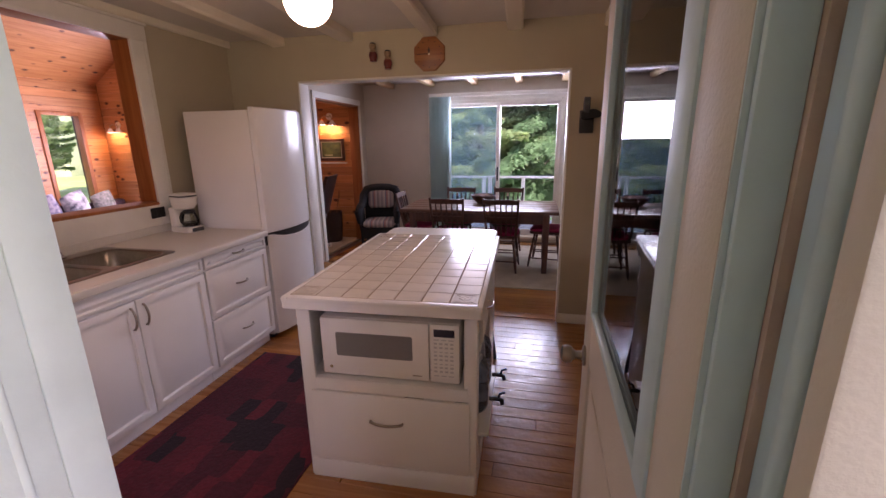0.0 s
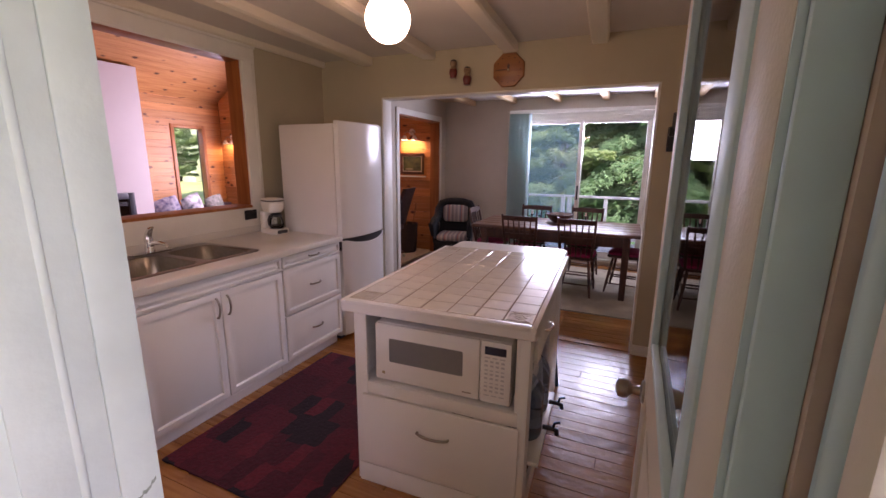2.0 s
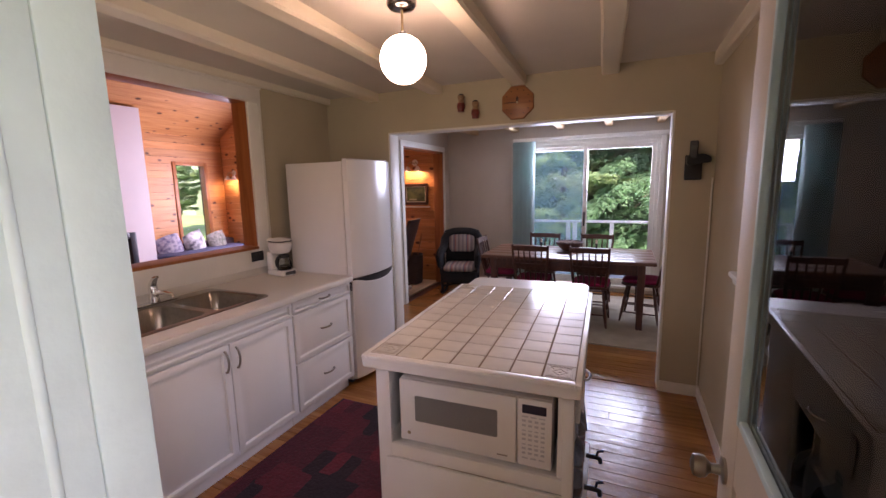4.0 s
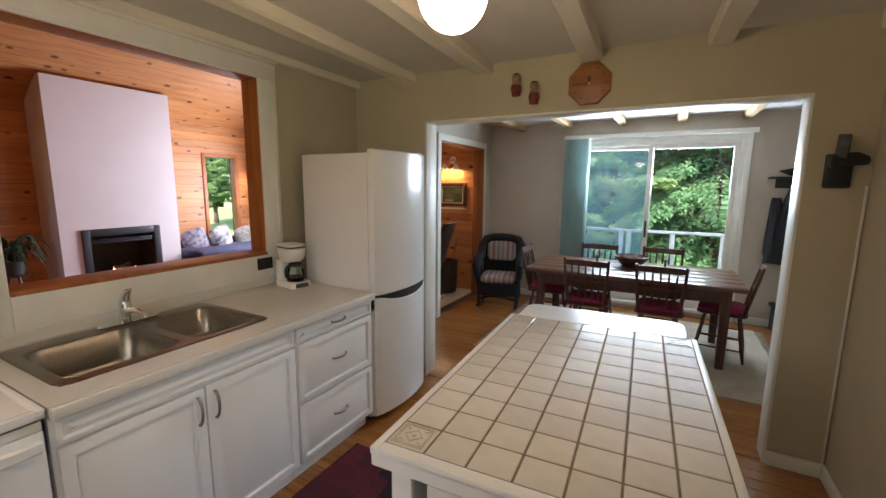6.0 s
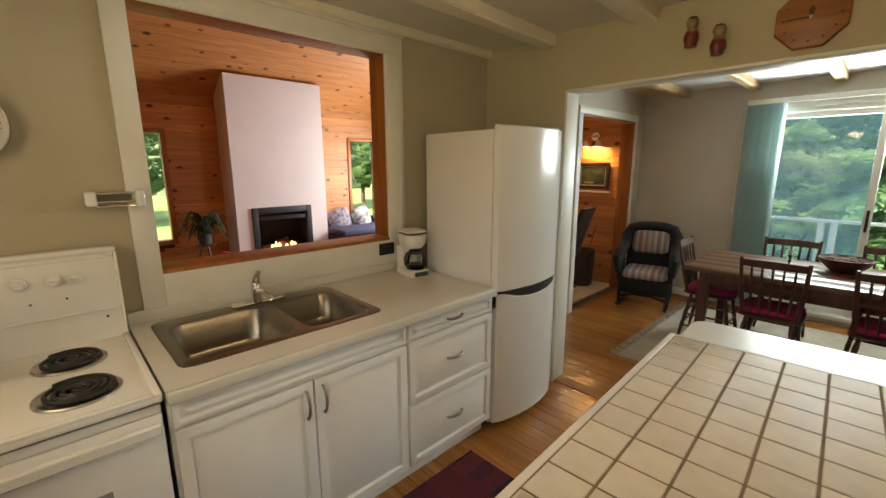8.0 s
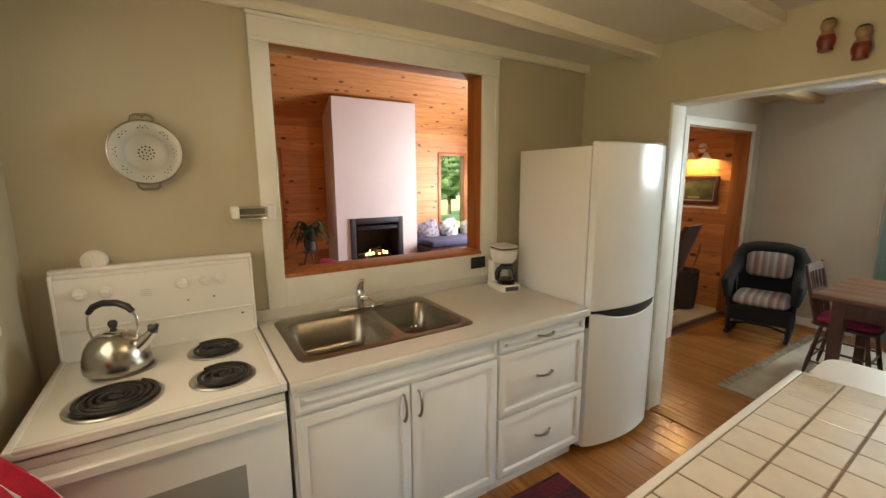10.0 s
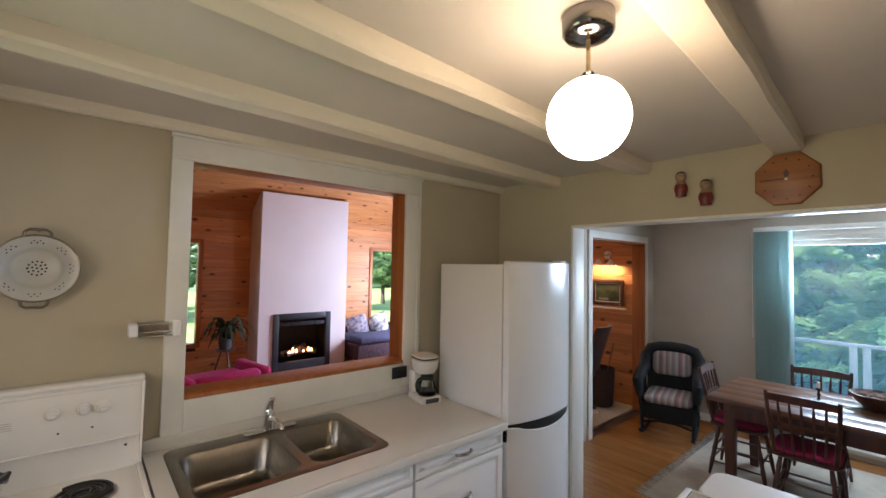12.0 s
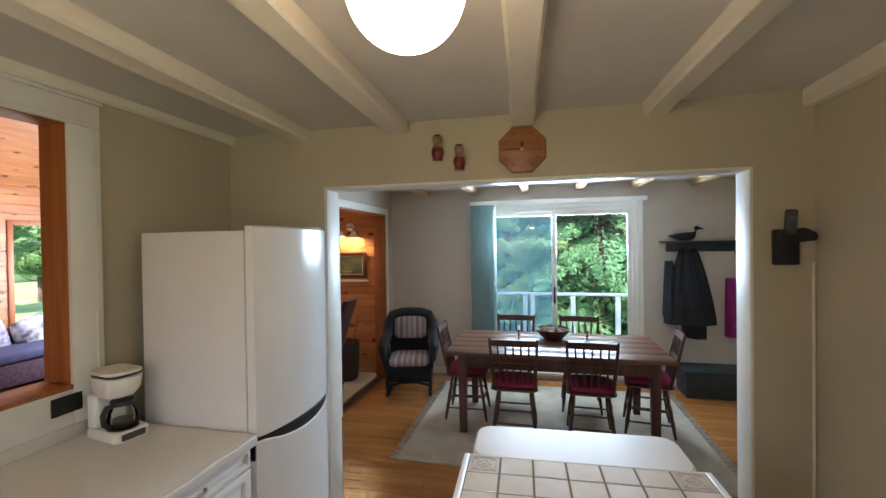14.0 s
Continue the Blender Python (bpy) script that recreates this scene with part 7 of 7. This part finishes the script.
def foliage(seed, kind):
    """Crown of many small leaves set along drooping boughs; unit tree of height 1 (scaled by the caller's numbers)."""
    rnd = random.Random(seed)
    verts, faces = [], []
    wide = 0.24 if kind == "fir" else 0.40

    def leaf(c, d, side, size):
        n = len(verts)
        verts.extend((c, c + d * size * 0.5 - side * size * wide + Vector((0, 0, 0.1 * size)), c + d * size, c + d * size * 0.5 + side * size * wide))
        faces.append((n, n + 1, n + 2, n + 3))

    H = 9.0
    boughs = 150 if kind == "fir" else 120
    for b_ in range(boughs):
        v = (b_ + rnd.random()) / boughs
        a = b_ * 2.39996 + rnd.uniform(-0.4, 0.4)
        if kind == "fir":
            z, L = 0.3 + H * v, 0.35 + 2.5 * (1 - v) ** 0.8 * rnd.uniform(0.75, 1.15)
            droop = rnd.uniform(0.25, 0.5)
        else:
            z, L = 1.6 + 6.2 * v, 2.7 * math.sin(math.pi * min(0.97, 0.18 + 0.8 * v)) * rnd.uniform(0.6, 1.1)
            droop = rnd.uniform(-0.5, 0.1)
        d = Vector((math.cos(a), math.sin(a), 0))
        s_ = Vector((-math.sin(a), math.cos(a), 0))
        n = int(300 + 330 * L) if kind == "fir" else int(150 + 170 * L)
        for i in range(n):
            u = 0.15 + 0.87 * rnd.random() ** 0.55
            off = rnd.uniform(-1, 1) * (0.10 + 0.42 * math.sin(math.pi * u) * min(1, L / 2))
            c = d * (L * u) + s_ * off + Vector((0, 0, z - droop * L * u * u - abs(off) * 0.25 + rnd.uniform(-0.10, 0.10)))
            dd = (d * rnd.uniform(0.3, 1.0) + s_ * (1.2 * (1 if off > 0 else -1) * rnd.uniform(0.2, 1)) + Vector((0, 0, rnd.uniform(-0.7, 0.15)))).normalized()
            leaf(c, dd, dd.cross(Vector((rnd.uniform(-0.3, 0.3), rnd.uniform(-0.3, 0.3), 1))).normalized(), rnd.uniform(0.065, 0.14) if kind == "fir" else rnd.uniform(0.08, 0.17))
    data = bpy.data.meshes.new("crown")
    data.from_pydata(verts, [], faces)
    data.materials.append(NEEDLE if kind == "fir" else LEAF)
    return data


def trunk_mesh(kind):
    bm = bmesh.new()
    tube(bm, [(0, 0, -0.05), (0.02, 0, 1.5), (0.0, 0.03, 4), (0.03, 0, 7), (0, 0, 9.2)], [0.20, 0.16, 0.12, 0.06, 0.01], 10)
    for k in range(26):
        a, z = k * 2.4, 1.2 + k * 0.28
        L = (1.6 if kind == "fir" else 1.3) * (1 - k / 40)
        up = -0.25 if kind == "fir" else 0.5
        tube(bm, [(0, 0, z), (L * 0.5 * math.cos(a), L * 0.5 * math.sin(a), z + up * 0.3 * L), (L * math.cos(a), L * math.sin(a), z + up * L)], [0.04, 0.025, 0.008], 6)
    return mesh_of("trunk", bm, BARK)


crowns = {("fir", s_): foliage(s_, "fir") for s_ in (1, 2)} | {("broad", s_): foliage(s_ + 10, "broad") for s_ in (1, 2)}
trunks = {k: trunk_mesh(k) for k in ("fir", "broad")}


def tree(kind, variant, x, y, size, turn):
    label = "dense green fir tree with drooping boughs" if kind == "fir" else "leafy green broadleaf tree beyond the deck"
    t_ = thing("fir_tree" if kind == "fir" else "broadleaf_tree", label, "tree", pose(x, y, -1.0, 0, 0, turn), group="trees round the house")
    t_.scale = (size, size, size)
    for nm, data in (("trunk", trunks[kind]), ("crown", crowns[kind, variant])):
        o = new(nm, data)
        o.parent = t_


random.seed(21)
for kind, variant, x, y, s_ in (("fir", 1, 0.9, 12.4, 1.0), ("fir", 2, 3.4, 13.2, 1.1), ("fir", 1, -0.6, 15.5, 1.15), ("fir", 2, 2.2, 16.5, 1.3), ("broad", 1, -2.9, 12.6, 0.8), ("broad", 2, -1.4, 12.2, 0.75), ("fir", 2, -0.2, 13.6, 0.9), ("broad", 2, 1.6, 14.6, 1.0), ("broad", 2, -4.6, 16.5, 0.95), ("broad", 1, -1.2, 18.5, 1.0),
                                ("broad", 2, -7.2, 18.5, 1.0), ("broad", 1, -22.5, 13.2, 0.75), ("broad", 2, -26.0, 17.6, 0.85), ("broad", 2, -24.0, 4.2, 0.8), ("broad", 1, -27.5, 7.4, 0.9), ("broad", 2, 0.6, 22.0, 1.3),
                                ("broad", 1, -22.5, 0.2, 0.9), ("broad", 2, -26.0, -2.5, 1.1)):
    tree(kind, variant, x, y, s_, random.uniform(0, 360))
bm = bmesh.new()
random.seed(31)
for k in range(240):
    a = 2 * math.pi * (k + random.random()) / 240
    r_ = random.uniform(46, 60)
    lathe(bm, [(0.6, 0), (2.4, 2.0), (2.8, 5.0), (1.8, 8.5), (0.7, 11.0), (0.05, 12.5)], (r_ * math.cos(a), 5 + r_ * math.sin(a), -1.1 - random.uniform(0, 3)), n=9)
for v in bm.verts:
    v.co += Vector((noise.noise(v.co * 0.7), noise.noise(v.co * 0.7 + Vector((9, 0, 0))), noise.noise(v.co * 0.7 + Vector((0, 9, 0))))) * 1.1
solid("far_woods", "far hazy green woods round the house", "woods", bm, mat("far_woods_green", (0.14, 0.20, 0.12), 0.95, color2=(0.22, 0.28, 0.16), scale=0.5), kind="stuff")


# ---- pieces: island tiles, floor boards ----
TP = (2 * TW - 2 * e) / 7
TPY = (TL - ef - eb) / 11
tb = bmesh.new()
box(tb, -TP / 2 + 0.003, TP / 2 - 0.003, -TPY / 2 + 0.003, TPY / 2 - 0.003, -0.004, 0.0, bev=0.0018, seg=1)
tile_mesh = mesh_of("tile", tb, TILE, 30)
for i in range(7):
    for j in range(11):
        t_ = new("tile", tile_mesh)
        t_.parent = isl
        t_.matrix_basis = pose(-TW + e + TP * (i + 0.5), TF + ef + TPY * (j + 0.5), TT + 0.0005 + 0.0006 * ((i * 7 + j * 3) % 5) / 5)
        if (i in (0, 6)) and (j in (0, 10)):
            bm = bmesh.new()
            for r_, w_ in ((0.046, 0.004), (0.040, 0.0025), (0.020, 0.004)):
                rot = pose(0, 0, 0, 0, 0, 45 if r_ < 0.03 else 0)
                for a in range(4):
                    box(bm, -r_, r_, r_ - w_, r_, 0.0002, 0.0016, m=rot @ pose(0, 0, 0, 0, 0, 90 * a))
            for sx in (-1, 1):
                for sy in (-1, 1):
                    box(bm, -0.009, 0.009, -0.003, 0.003, 0.0002, 0.0015, m=pose(sx * 0.029, sy * 0.029, 0, 0, 0, 45 * sx * sy))
            box(bm, -0.006, 0.006, -0.006, 0.006, 0.0002, 0.0016)
            rel = part("tile_relief", bm, TILE_MARK, t_, "tan raised ornament")

fl = thing("floor", "worn reddish fir board floor with dark joints", "floor", kind="structure")
BW = 0.092
shapes = {}
random.seed(5)
row = 0
y = NY - 0.05
while y < BY - 0.01:
    x_end = RX - 0.001 if y < HY - BW / 2 else DRX - 0.001
    x = WX + 0.001
    off = 0.4 + 1.9 * random.random()
    first = True
    while x < x_end - 0.01:
        ln = off if first else random.choice((1.6, 2.2, 2.8))
        first = False
        x2 = min(x_end, x + ln)
        if x_end - x2 < 0.35:
            x2 = x_end
        key = round(x2 - x, 2)
        if key not in shapes:
            shapes[key] = mesh_of("floor_board", B(0.0005, key - 0.0005, 0.0007, BW - 0.0007, -0.0175, 0.0, bev=0.0016, seg=1), FLOORW, 0)
        o = new("floor_board", shapes[key])
        o.parent = fl
        o.matrix_basis = pose(x, y, 0.0006 * random.random(), 0.12 * random.uniform(-1, 1))
        x = x2
    y += BW
    row += 1
